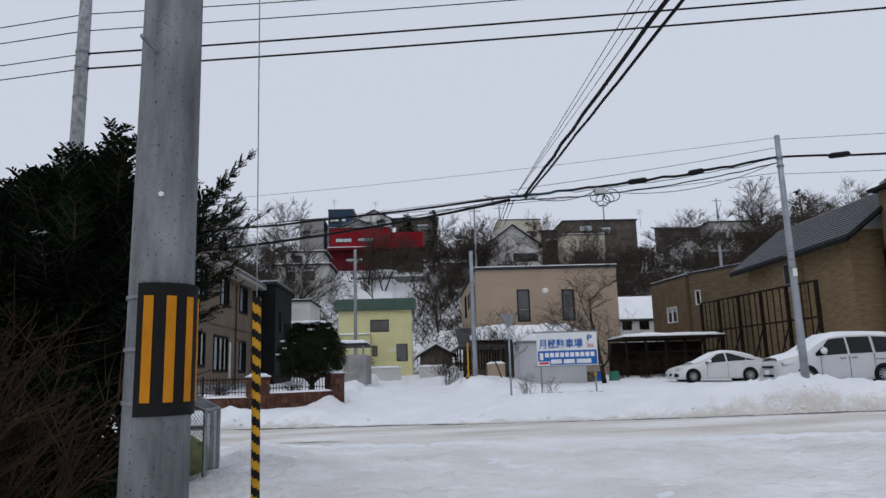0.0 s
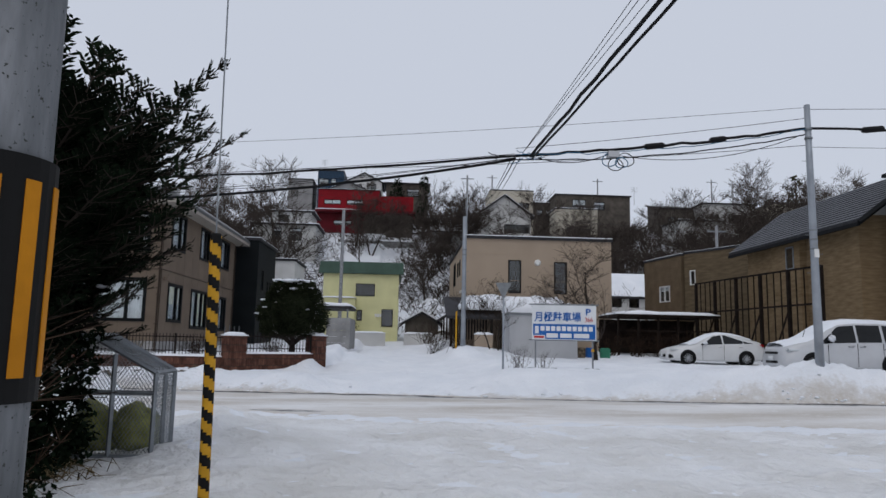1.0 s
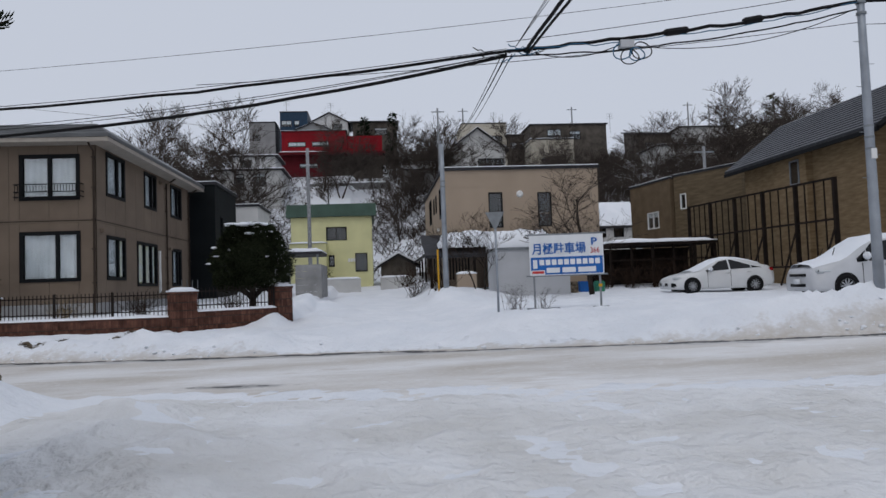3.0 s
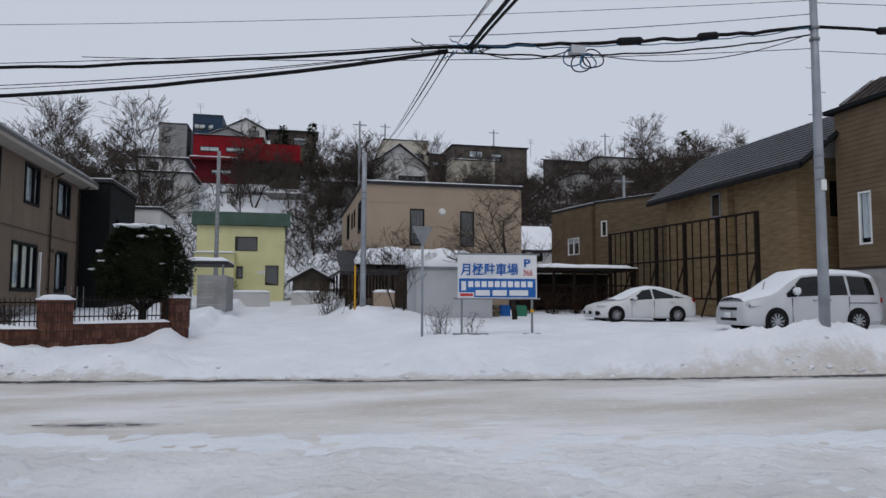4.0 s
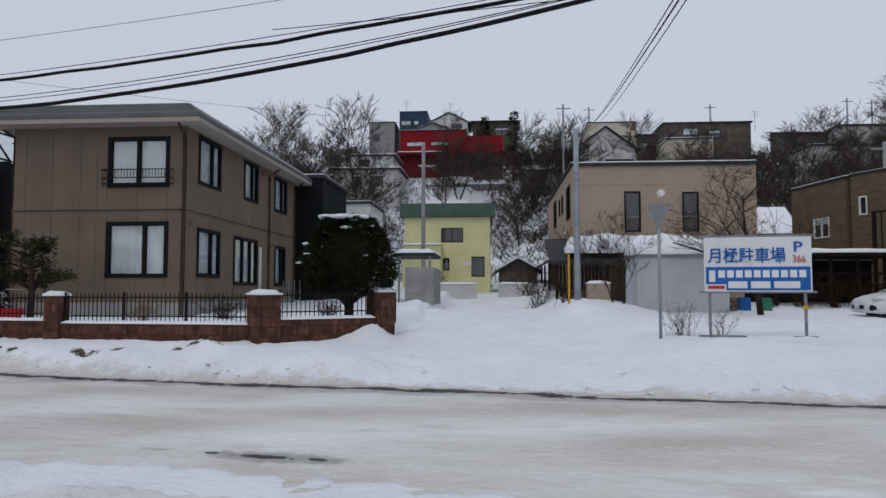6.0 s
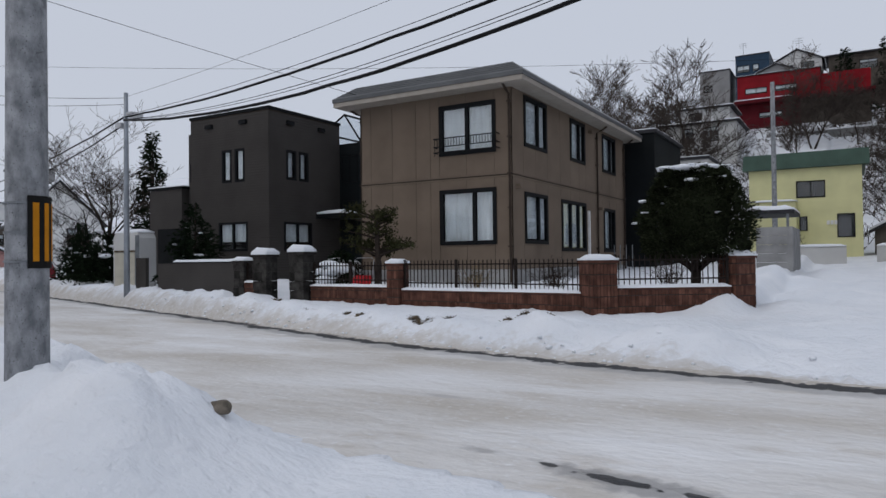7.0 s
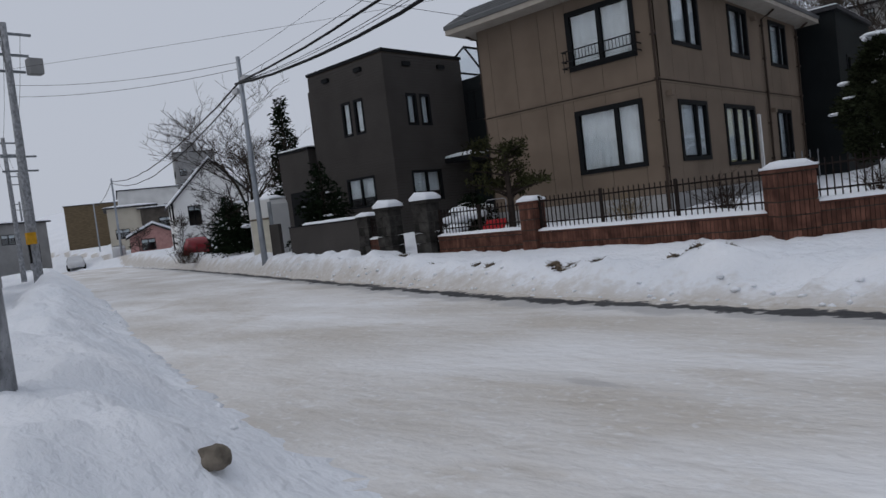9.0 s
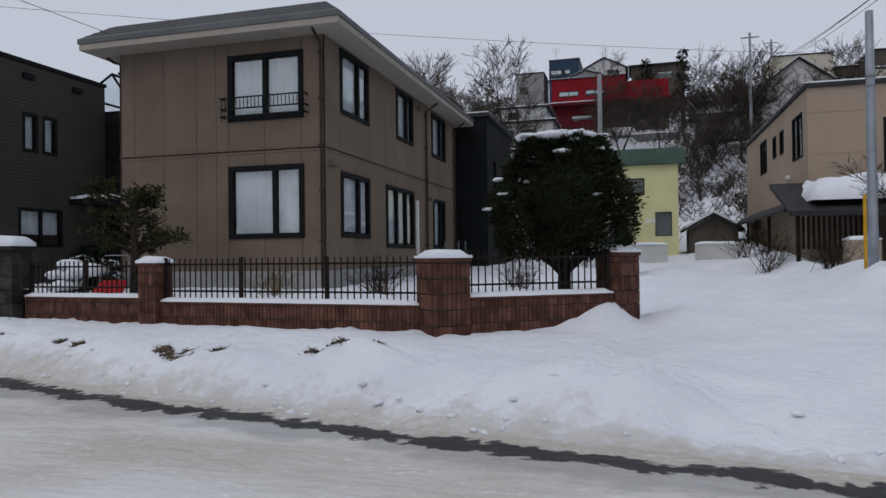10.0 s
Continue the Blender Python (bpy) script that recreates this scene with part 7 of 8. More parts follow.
# the clipped yew behind the fence
def clipped_yew(at, rx, ry, z0, z1, seed):
    rnd = random.Random(seed)
    t = thing("clipped_yew", "dense clipped dark yew tree with a flat snowy crown", "tree", at)
    bm = bmesh.new()
    tube(bm, [(0, 0, -0.3), (0.02, 0, 0.6), (0, 0, z0 + 0.6)], [0.13, 0.11, 0.09], 9)
    part("trunk", bm, BARK, t, smooth=True)
    for k in range(8):
        a = k * 0.785 + 0.3
        bm = bmesh.new()
        tube(bm, [(0, 0, 0.45 + 0.05 * (k % 3)), (0.35 * math.cos(a), 0.35 * math.sin(a), 0.75), (0.95 * math.cos(a), 0.8 * math.sin(a), 0.98)], [0.06, 0.045, 0.02], 6)
        part("limb", bm, BARK, t, smooth=True)
    bm, sb = bmesh.new(), bmesh.new()
    spots = []
    for i in range(5200):
        u = rnd.random()
        z = mix(z0, z1, u)
        f = 1.0 if u < 0.45 else 1 - 0.42 * ((u - 0.45) / 0.55) ** 1.6
        if u < 0.12:
            f *= 0.72 + 0.28 * u / 0.12
        a = rnd.uniform(0, 6.283)
        lump = 1 + 0.2 * noise.noise((math.cos(a) * 1.6, math.sin(a) * 1.6, z * 1.4)) + 0.12 * noise.noise((math.cos(a) * 4.0, math.sin(a) * 4.0, z * 3.5))
        r = f * lump * (rnd.uniform(0.8, 1.02) if rnd.random() < 0.75 else rnd.uniform(0.2, 0.8))
        p = Vector((rx * r * math.cos(a), ry * r * math.sin(a), z))
        leaf_clump(bm, p, 0.09, rnd, 5, 0.0, Vector((math.cos(a), math.sin(a), 0.25)))
        if r > 0.8 * f and rnd.random() < 0.009 * (0.1 + 2.2 * u * u):
            spots.append(p)
    for i in range(900):
        a, r = rnd.uniform(0, 6.283), math.sqrt(rnd.random()) * 0.62
        p = Vector((rx * r * math.cos(a), ry * r * math.sin(a), z1 + 0.08 * noise.noise((a, r * 3, 1))))
        leaf_clump(bm, p, 0.09, rnd, 5, 0.0, Vector((0, 0, 1)))
        if i % 7 == 0:
            spots.append(p + Vector((0, 0, 0.05)))
    bmesh.ops.create_icosphere(bm, subdivisions=3, radius=1.0, matrix=Matrix.Translation((0, 0, (z0 + z1) / 2)) @ Matrix.Diagonal((rx * 0.68, ry * 0.68, (z1 - z0) * 0.46, 1)))
    for p in spots:
        snow_blob(sb, p + Vector((0, 0, 0.03)), rnd.uniform(0.05, 0.13), rnd, 0.38)
        if rnd.random() < 0.6:
            snow_blob(sb, p + Vector((rnd.uniform(-0.14, 0.14), rnd.uniform(-0.1, 0.1), 0.03)), rnd.uniform(0.05, 0.1), rnd, 0.38)
    for i in range(34):
        a, r = rnd.uniform(0, 6.283), math.sqrt(rnd.random()) * 0.5
        snow_blob(sb, (rx * r * math.cos(a), ry * r * math.sin(a), z1 + 0.06), rnd.uniform(0.14, 0.24), rnd, 0.35)
    part("crown", bm, YEWCLIP, t, "dense dark yew foliage")
    part("snow_clumps", sb, SNOW, t, "patches of snow on the foliage", True)


clipped_yew((5.9, -2.85, 0.8), 1.2, 1.15, 0.74, 2.78, 3)


# the big dark conifer by the refuse cage: long ascending boughs with comb-like sprays
def big_conifer():
    rnd = random.Random(12)
    t = thing("large_yew_tree", "large dark unclipped yew with long feathery boughs", "tree", (5.9, -22.3, 0.1))
    bm = bmesh.new()
    tube(bm, [(0, 0, -0.3), (0.1, 0.05, 1.5), (0.05, 0, 3.0), (0.1, 0, 4.0)], [0.2, 0.15, 0.09, 0.03], 9)
    part("trunk", bm, BARK, t, smooth=True)
    fol, tw, sb = bmesh.new(), bmesh.new(), bmesh.new()

    def bough(base, d, length, lift):
        n = max(5, int(length / 0.16))
        p, d = Vector(base), Vector(d).normalized()
        pts = [tuple(p)]
        for i in range(n):
            d = (d + Vector((rnd.gauss(0, 0.07), rnd.gauss(0, 0.07), lift * 0.06 + rnd.gauss(0, 0.04)))).normalized()
            p = p + d * (length / n)
            pts.append(tuple(p))
            f = (i + 1) / n
            side = d.cross(Vector((0, 0, 1))).normalized()
            for s in (-1, 1, -1, 1):
                if f < 0.12:
                    continue
                tl = 0.42 * math.sin(max(0.15, 1.0 - f * 0.75) * 1.5) * rnd.uniform(0.6, 1.15)
                dd = (d * rnd.uniform(0.55, 1.0) + side * s * rnd.uniform(0.5, 0.95) + Vector((0, 0, rnd.uniform(-0.25, 0.45)))).normalized()
                k = max(3, int(tl / 0.03))
                q = Vector(p)
                tube(tw, [tuple(q), tuple(q + dd * tl)], [0.006, 0.003], 3, False)
                up = dd.cross(side).normalized()
                for j in range(k):
                    q = q + dd * (tl / k)
                    for e in (-1, 1):
                        w = (dd * 0.6 + (side if abs(dd.dot(side)) < 0.8 else d) * e * 0.8 + Vector((0, 0, rnd.uniform(-0.2, 0.3)))).normalized()
                        L = 0.075 * rnd.uniform(0.7, 1.25)
                        c = w.cross(up).normalized() * 0.014
                        fol.faces.new([fol.verts.new(q), fol.verts.new(q + w * L * 0.5 + c), fol.verts.new(q + w * L), fol.verts.new(q + w * L * 0.5 - c)])
        tube(tw, pts, [mix(0.03, 0.005, i / n) for i in range(n + 1)], 4, False)
        return pts
    for i in range(300):
        z = rnd.uniform(0.35, 3.75)
        a = rnd.uniform(-2.6, 1.6)
        if z < 1.25 and a > -0.9:
            continue
        reach = 1.6 if z < 1.4 else mix(1.6, 2.0, (z - 1.4) / 1.2) if z < 2.6 else mix(2.0, 0.5, (z - 2.6) / 1.3)
        L = reach * rnd.uniform(0.65, 1.08)
        pts = bough((0, 0, z - 0.3), (math.cos(a), math.sin(a), rnd.uniform(0.05, 0.55)), L, 0.5)
        if i % 5 == 0:
            snow_blob(sb, pts[len(pts) * 2 // 3], rnd.uniform(0.04, 0.09), rnd, 0.4)
    for a, z, L, e in ((-0.25, 2.5, 2.75, 0.3), (-0.05, 2.4, 2.6, 0.36), (-0.6, 2.6, 2.4, 0.35), (0.1, 2.0, 2.3, 0.2), (-0.9, 2.5, 1.7, 0.6), (-1.3, 2.6, 1.5, 0.8), (-0.45, 2.6, 2.1, 0.4), (-0.15, 2.4, 2.3, 0.4), (-0.4, 2.3, 2.5, 0.25)):
        bough((0, 0, z), (math.cos(a), math.sin(a), e), L, 0.5)
    for i in range(16):
        a, z = rnd.uniform(-0.95, 0.3), rnd.uniform(1.6, 2.6)
        bough((0, 0, z), (math.cos(a), math.sin(a), rnd.uniform(0.15, 0.45)), rnd.uniform(2.0, 2.65), 0.5)
    # upright leading shoots
    for i in range(34):
        a, r = rnd.uniform(-2.8, 1.2), rnd.uniform(0.2, 1.5)
        bough((r * math.cos(a), r * math.sin(a), 3.35 - 0.55 * r), (0.25 * math.cos(a), 0.25 * math.sin(a), 1.0), rnd.uniform(0.55, 1.0), 0.2)
    # old inner foliage
    for i in range(4600):
        z = rnd.uniform(0.15, 3.9)
        R = (1.1 if z < 2.0 else 1.4 if z < 2.7 else mix(1.4, 0.5, (z - 2.7) / 1.2)) * math.sqrt(rnd.random())
        a = rnd.uniform(0, 6.283)
        leaf_clump(fol, (R * math.cos(a), R * math.sin(a), z), 0.1, rnd, 8)
    part("bough_wood", tw, BARK, t)
    part("foliage", fol, YEW, t, "dark comb-like needle sprays")
    part("snow_clumps", sb, SNOW, t, "small clumps of snow", True)


big_conifer()

# low dark evergreen that fills the ground before the tall yew
rnd = random.Random(66)
yb = thing("yew_shrub", "low dark evergreen shrub grown through with dead twigs", "shrub", (6.15, -24.1, 0.1))
bm = bmesh.new()
for k in range(9):
    a = k * 0.7
    tube(bm, [(0, 0, -0.2), (0.5 * math.cos(a), 0.5 * math.sin(a), 0.6), (0.9 * math.cos(a), 0.9 * math.sin(a), 1.2)], [0.05, 0.03, 0.012], 5)
part("woody_base", bm, BARK, yb)["kind"] = "stuff"
bm = bmesh.new()
for i in range(3000):
    a, r, u = rnd.uniform(0, 6.283), math.sqrt(rnd.random()), rnd.random()
    k = 1.15 * (1 - 0.45 * u * u) * (1 + 0.3 * noise.noise((math.cos(a) * 2, math.sin(a) * 2, u * 3)))
    leaf_clump(bm, (k * r * math.cos(a), 1.25 * k * r * math.sin(a), 0.05 + 1.5 * u), 0.1, rnd, 5)
part("foliage", bm, YEW, yb, "dark dense needle foliage")


def twig_bush(label, at, radius, height, n, seed, mat=TWIG, r=0.006, name="bare_shrub", branch=3):
    rnd = random.Random(seed)
    bm, tw = bmesh.new(), bmesh.new()
    for i in range(n):
        a = rnd.uniform(0, 6.283)
        b = Vector((rnd.gauss(0, radius * 0.25), rnd.gauss(0, radius * 0.25), -0.1))
        d = Vector((math.cos(a) * rnd.uniform(0.1, 0.8), math.sin(a) * rnd.uniform(0.1, 0.8), 1)).normalized()
        L = height * rnd.uniform(0.5, 1.1)
        pts = [tuple(b)]
        for k in range(4):
            d = (d + Vector((rnd.gauss(0, 0.2), rnd.gauss(0, 0.2), rnd.gauss(0, 0.12)))).normalized()
            b = b + d * L / 4
            pts.append(tuple(b))
            for _ in range(branch if k else 0):
                e = (d + Vector((rnd.gauss(0, 0.7), rnd.gauss(0, 0.7), rnd.gauss(0, 0.4)))).normalized()
                tube(tw, [tuple(b), tuple(b + e * L * rnd.uniform(0.1, 0.3))], [r * 0.6, r * 0.3], 3, False)
        tube(bm, pts, [r * mix(1.3, 0.5, k / 4) for k in range(5)], 3, False)
    bush = thing(name, label, "shrub", at)
    part("woody_base", bm, mat, bush)["kind"] = "stuff"
    part("twig_spray", tw, mat, bush)["kind"] = "stuff"
    return bush


twig_bush("tangled bare brown undergrowth beside the pole", (6.9, -26.2, 0.1), 1.1, 1.8, 200, 5, r=0.008, branch=4)
twig_bush("tangled bare brown undergrowth under the yew", (6.3, -24.5, 0.1), 1.1, 1.4, 190, 6, r=0.008, branch=4)
twig_bush("dense bare brown undergrowth before the yew", (6.1, -27.2, 0.1), 1.4, 1.7, 200, 7, r=0.008, branch=4)
bm = bmesh.new()
rnd = random.Random(8)
for i in range(520):
    x, y = rnd.gauss(0, 0.3), rnd.gauss(0, 0.4)
    a = rnd.uniform(0, 6.28)
    tube(bm, [(x, y, 0), (x + 0.1 * math.cos(a), y + 0.1 * math.sin(a), rnd.uniform(0.05, 0.15)), (x + 0.3 * math.cos(a), y + 0.3 * math.sin(a), rnd.uniform(0.0, 0.12))], [0.005, 0.004, 0.002], 3, False)
solid("dry_grass", bm, DRYGRASS, "flattened dry grass under the yew", "grass", (6.5, -22.7, 0.2), kind="stuff")

bm = bmesh.new()
for i in range(6500):
    x, y = rnd.gauss(5.7, 0.5), rnd.gauss(-25.4, 1.3)
    d, e = Vector((rnd.gauss(0, 1), rnd.gauss(0, 1), rnd.gauss(0, 0.35))).normalized(), Vector((rnd.gauss(0, 1), rnd.gauss(0, 1), rnd.gauss(0, 0.35))).normalized()
    p = Vector((x, y, ground_z(x, y) + rnd.uniform(0.0, 0.07)))
    bm.faces.new([bm.verts.new(p), bm.verts.new(p + (d + e) * 0.06), bm.verts.new(p + d * 0.14), bm.verts.new(p + (d - e) * 0.06)])
solid("leaf_litter", bm, TWIG, "dead brown leaf litter under the shrubs", "leaves", kind="stuff")

# garden plants behind the fence
twig_bush("bare brown shrub tied round with straw in the front garden", (2.2, -2.2, 0.85), 0.35, 0.85, 60, 21, r=0.006)
twig_bush("dry straw-coloured garden stems in snow", (-0.3, -2.0, 0.85), 0.7, 0.75, 45, 22, DRYGRASS)
twig_bush("bare reddish shrub by the house corner", (4.6, 0.3, 0.85), 0.4, 0.8, 50, 23)
twig_bush("bare twigs beside the parking sign", (13.9, -6.1, 0.75), 0.5, 0.75, 34, 24, r=0.004)
twig_bush("bare twigs beside the parking sign", (14.7, -6.0, 0.75), 0.3, 0.6, 18, 25, r=0.004)
bare_tree(31, "slim bare garden tree before the porch", (14.7, 5.6, 0.8), 3.6, 0.6, 0.05, BARK, levels=4, kids=(6, 5, 4), multi=2, twig_r=0.005)
bare_tree(32, "bare spreading garden tree behind the parking sign", (19.4, 4.3, 0.7), 6.6, 1.0, 0.13, BARK, levels=4, kids=(8, 6, 5, 4), fork=0.22, twig_r=0.006)
bare_tree(33, "small pruned bare tree before the yellow house", (5.7, 26.5, 1.4), 2.3, 1.4, 0.06, BARK, levels=3, twig_r=0.01)
for i, (x, y, s) in enumerate(((23.4, 10.4, 1.7), (24.8, 10.3, 1.5), (26.2, 10.5, 1.8), (27.6, 9.8, 1.6), (21.8, 10.0, 1.3), (12.0, 14, 1.8), (11.6, 18, 1.6), (13.0, 9.0, 1.4))):
    twig_bush("tangle of bare brown bushes in the snow", (x, y, ground_z(x, y)), 0.7, s, 42, 40 + i, r=0.009)
conifer("young dark conifer dusted with snow before the charcoal house", (-13.4, -0.9, 0.6), 3.4, 1.35, 51, FIR, 0.17, 14, 2.6, 18, snow_r=0.09, power=1.2)
conifer("tall slim dark conifer behind the charcoal house", (-26.6, 7.0, 0.8), 8.6, 1.25, 52, FIR, 0.28, 24, 1.8, 4, power=1.3)
conifer("rounded dark conifer beside the street", (-26.5, 2.6, 0.6), 3.2, 1.2, 53, FIR, 0.2, 12, 2.2, 8, power=1.5)
conifer("rounded dark conifer under a cap of snow", (-23.5, 1.8, 0.6), 2.8, 1.4, 54, FIR, 0.2, 10, 2.2, 8, power=1.8, snow_r=0.25)
conifer("low rounded dark bush under heavy snow by the stone gate", (-6.3, -0.6, 0.8), 1.25, 0.72, 58, FIR, 0.12, 9, 2.2, 16, power=3.0, snow_r=0.33, name="snowy_bush")


def pine(at, height, seed, label):
    rnd = random.Random(seed)
    t = thing("garden_pine", label, "tree", at)
    bm = bmesh.new()
    tube(bm, [(0, 0, -0.3), (0.03, 0.02, height * 0.4), (-0.03, 0, height * 0.92)], [0.11, 0.085, 0.05], 8)
    part("trunk", bm, BARK, t, smooth=True)
    fol = bmesh.new()
    for i in range(26):
        z, a = height * rnd.uniform(0.42, 1.0), rnd.uniform(0, 6.28)
        L = rnd.uniform(0.45, 1.15) * (1.25 - 0.5 * z / height)
        bm = bmesh.new()
        e = Vector((math.cos(a) * L, math.sin(a) * L, z + 0.1 * L))
        tube(bm, [(0, 0, z - 0.15), tuple(e * 0.55 + Vector((0, 0, z * 0.42))), tuple(e)], [0.035, 0.025, 0.012], 5)
        part("limb", bm, BARK, t, smooth=True)
        for k in range(17):
            q = e * rnd.uniform(0.55, 1.05)
            q.z = e.z + rnd.gauss(0.05, 0.07)
            leaf_clump(fol, q + Vector((rnd.gauss(0, 0.12), rnd.gauss(0, 0.12), 0)), 0.12, rnd, 7, -0.3)
    part("crown", fol, PINE, t, "tufts of olive green needles")


pine((-3.3, -2.6, 0.78), 2.35, 61, "small olive green garden pine beside the gate")

# red sledge and rail in the garden
sl = thing("snow_scoop", "red plastic snow scoop with a metal handle", "snow scoop", (-4.2, -2.9, 0.86), 8)
bm = bmesh.new()
prism(bm, [(0, 0, 0), (0.75, 0, 0), (0.7, 0.35, 0.3), (0.05, 0.35, 0.3)], (0, 0.03, 0.02))
part("pan", bm, REDPLASTIC, sl)
bm = bmesh.new()
tube(bm, [(0.05, 0.3, 0.25), (0.05, 0.4, 0.8), (0.12, 0.42, 0.86), (0.63, 0.42, 0.86), (0.7, 0.4, 0.8), (0.7, 0.3, 0.25)], 0.014, 6)
part("handle", bm, CHROME, sl, smooth=True)

# ---- hillside trees and brush ----
protos = []
for k, (hh, sp, kd, mt) in enumerate(((9.5, 0.75, (9, 6, 5, 4), 1), (8.5, 0.6, (9, 6, 5, 4), 2), (7.0, 0.85, (8, 6, 5, 4), 3), (10.5, 0.6, (10, 6, 5, 4), 1))):
    protos.append(bare_tree(100 + k, "tall bare deciduous tree on the hillside", (0, 0, 0), hh, sp, 0.16, levels=4, kids=kd, multi=mt, twig_r=0.016, fork=0.25))
rnd = random.Random(77)
spots = [(-7, 45), (-4.5, 47), (-10, 50), (-13, 52), (-16, 48), (-12, 57), (-19, 55), (-5.5, 56), (12.5, 64), (15.5, 64), (18, 68), (9.5, 66), (2.6, 66), (5.5, 64), (14, 58),
         (17, 58), (18.5, 63), (28, 50), (31, 52), (34, 48), (37, 50), (40, 47), (36, 55), (33, 57), (42, 52), (45, 50), (39, 58), (44, 57), (48, 55), (51, 50), (53, 56), (56, 52), (50, 62), (58, 60), (61, 55), (64, 62), (68, 66), (72, 70), (70, 58), (76, 76), (82, 80), (88, 84), (94, 86), (27, 42), (30.5, 41), (35, 41),
         (-22, 62), (-26, 66), (-18, 66), (-30, 60), (-34, 58), (62, 70), (80, 70), (100, 90), (-9, 66), (26, 56), (23, 55), (33, 45), (38.5, 44.5), (42.5, 44), (46.5, 48), (49, 46), (53, 49), (57, 48), (60, 51), (65, 54), (69, 52), (73, 58), (78, 62), (30, 46), (55, 45), (63, 48),
         (4, 58), (13, 53), (18, 52), (22, 48), (12, 47)]
group = "bare trees on the hillside"
for i, (x, y) in enumerate(spots):
    p = protos[i % 4]
    m = pose(x + rnd.uniform(-0.8, 0.8), y + rnd.uniform(-0.8, 0.8), 0, 0, 0, rnd.uniform(0, 360))
    m.translation.z = ground_z(m.translation.x, m.translation.y, False) - 0.2
    t = copy_thing(p, m)
    s = rnd.uniform(0.7, 1.0) if x > 26 else rnd.uniform(0.62, 0.95) if x > -4 else rnd.uniform(0.85, 1.2)
    t.scale = (s, s, s)
    t["group"] = group
for i, p in enumerate(protos):
    x, y = ((-24, 58), (16.5, 62), (47, 46), (60, 66))[i]
    p.matrix_world = pose(x, y, ground_z(x, y, False) - 0.2)
    p["group"] = group
# evergreen on the slope and brush over the snow
conifer("dark evergreen tree beside the red house", (12.6, 72.5, ground_z(12.6, 72.5) - 0.3), 10, 1.9, 91, FIR, 0.45, 13, 0.8, 0)
conifer("dark evergreen bush near the ridge", (8.5, 83.5, ground_z(8.5, 83.5) + 3), 5, 1.6, 92, FIR, 0.45, 8, 0.8, 0)
conifer("brownish evergreen on the ridge", (69, 71, ground_z(69, 71)), 10, 3.0, 93, PINE, 0.5, 10, 0.8, 0)
bm = bmesh.new()
rnd = random.Random(5)
for i in range(10500):
    x = rnd.uniform(-26, 80)
    y = rnd.uniform(37, 74)
    if noise.noise((x * 0.12, y * 0.12, 4)) < rnd.uniform(-0.45, 0.4) or (y < 44 and rnd.random() < 0.25) or (-7 < x < 14 and y > 64 and rnd.random() < 0.45):
        continue
    z = ground_z(x, y, False)
    h = rnd.uniform(0.4, 1.9)
    for _ in range(4):
        a, l = rnd.uniform(0, 6.28), rnd.uniform(0.3, 1.1) * h
        p0, p1 = Vector((x, y, z - 0.1)), Vector((x + l * math.cos(a) * 0.6, y + l * math.sin(a) * 0.6, z + h * rnd.uniform(0.35, 0.6)))
        p2 = p1 + Vector((rnd.gauss(0, 0.35), rnd.gauss(0, 0.35), rnd.uniform(0.0, 0.5))) * h
        p3 = p1 + Vector((rnd.gauss(0, 0.4), rnd.gauss(0, 0.4), rnd.uniform(-0.1, 0.4))) * h
        tube(bm, [tuple(p0), tuple(p1), tuple(p2)], [0.028, 0.022, 0.012], 3, False)
        tube(bm, [tuple(p1), tuple(p3)], [0.018, 0.01], 3, False)
solid("hillside_brush", bm, FARBARK, "dense bare brush covering the snowy hillside", "brush", kind="stuff")

# ---- refuse cage ----
cg = thing("refuse_cage", "galvanised wire mesh refuse cage with sacks inside", "refuse cage", (6.35, -21.6, 0.18), 3)
CW, CD = 1.05, 0.75
edges = [((0, 0, 0.06), (CW, 0, 0.06)), ((0, 0, 0.06), (0, 0, 1.25)), ((CW, 0, 0), (CW, 0, 0.93)), ((CW, 0, 0.93), (0.35, 0, 1.32)), ((0.35, 0, 1.32), (0, 0, 1.25)), ((0, 0, 0.72), (CW, 0, 0.72)), ((0.62, 0, 0.06), (0.62, 0, 1.12)),
         ((0, CD, 0.06), (CW, CD, 0.06)), ((0, CD, 0.06), (0, CD, 1.25)), ((CW, CD, 0), (CW, CD, 0.93)), ((CW, CD, 0.93), (0.35, CD, 1.32)), ((0.35, CD, 1.32), (0, CD, 1.25)),
         ((CW, 0, 0.06), (CW, CD, 0.06)), ((CW, 0, 0.93), (CW, CD, 0.93)), ((0.35, 0, 1.32), (0.35, CD, 1.32)), ((0, 0, 1.25), (0, CD, 1.25)), ((CW, CD / 2, 0.06), (CW, CD / 2, 0.93))]
for a, b in edges:
    bm = bmesh.new()
    tube(bm, [a, b], 0.026, 4)
    part("frame_bar", bm, STEEL, cg)


def mesh_panel(o, u, v, L, H, top=None):
    """Diamond wire mesh on a panel; top(a) limits the height along it."""
    bm = bmesh.new()
    O, U, V = Vector(o), Vector(u), Vector(v)
    step = 0.042
    n = int((L + H) / step)
    for sgn in (1, -1):
        for i in range(-n, n):
            pts = []
            for j in range(25):
                z = H * j / 24
                a = i * step + sgn * z * 0.7 + (0 if sgn > 0 else L * 0.5)
                if 0 <= a <= L and (top is None or z <= top(a)):
                    pts.append(tuple(O + U * a + V * z))
                elif pts:
                    break
            if len(pts) > 1:
                tube(bm, [pts[0], pts[-1]], 0.0028, 3, False)
    ob = part("wire_mesh", bm, STEEL, cg)
    ob["kind"] = "stuff"


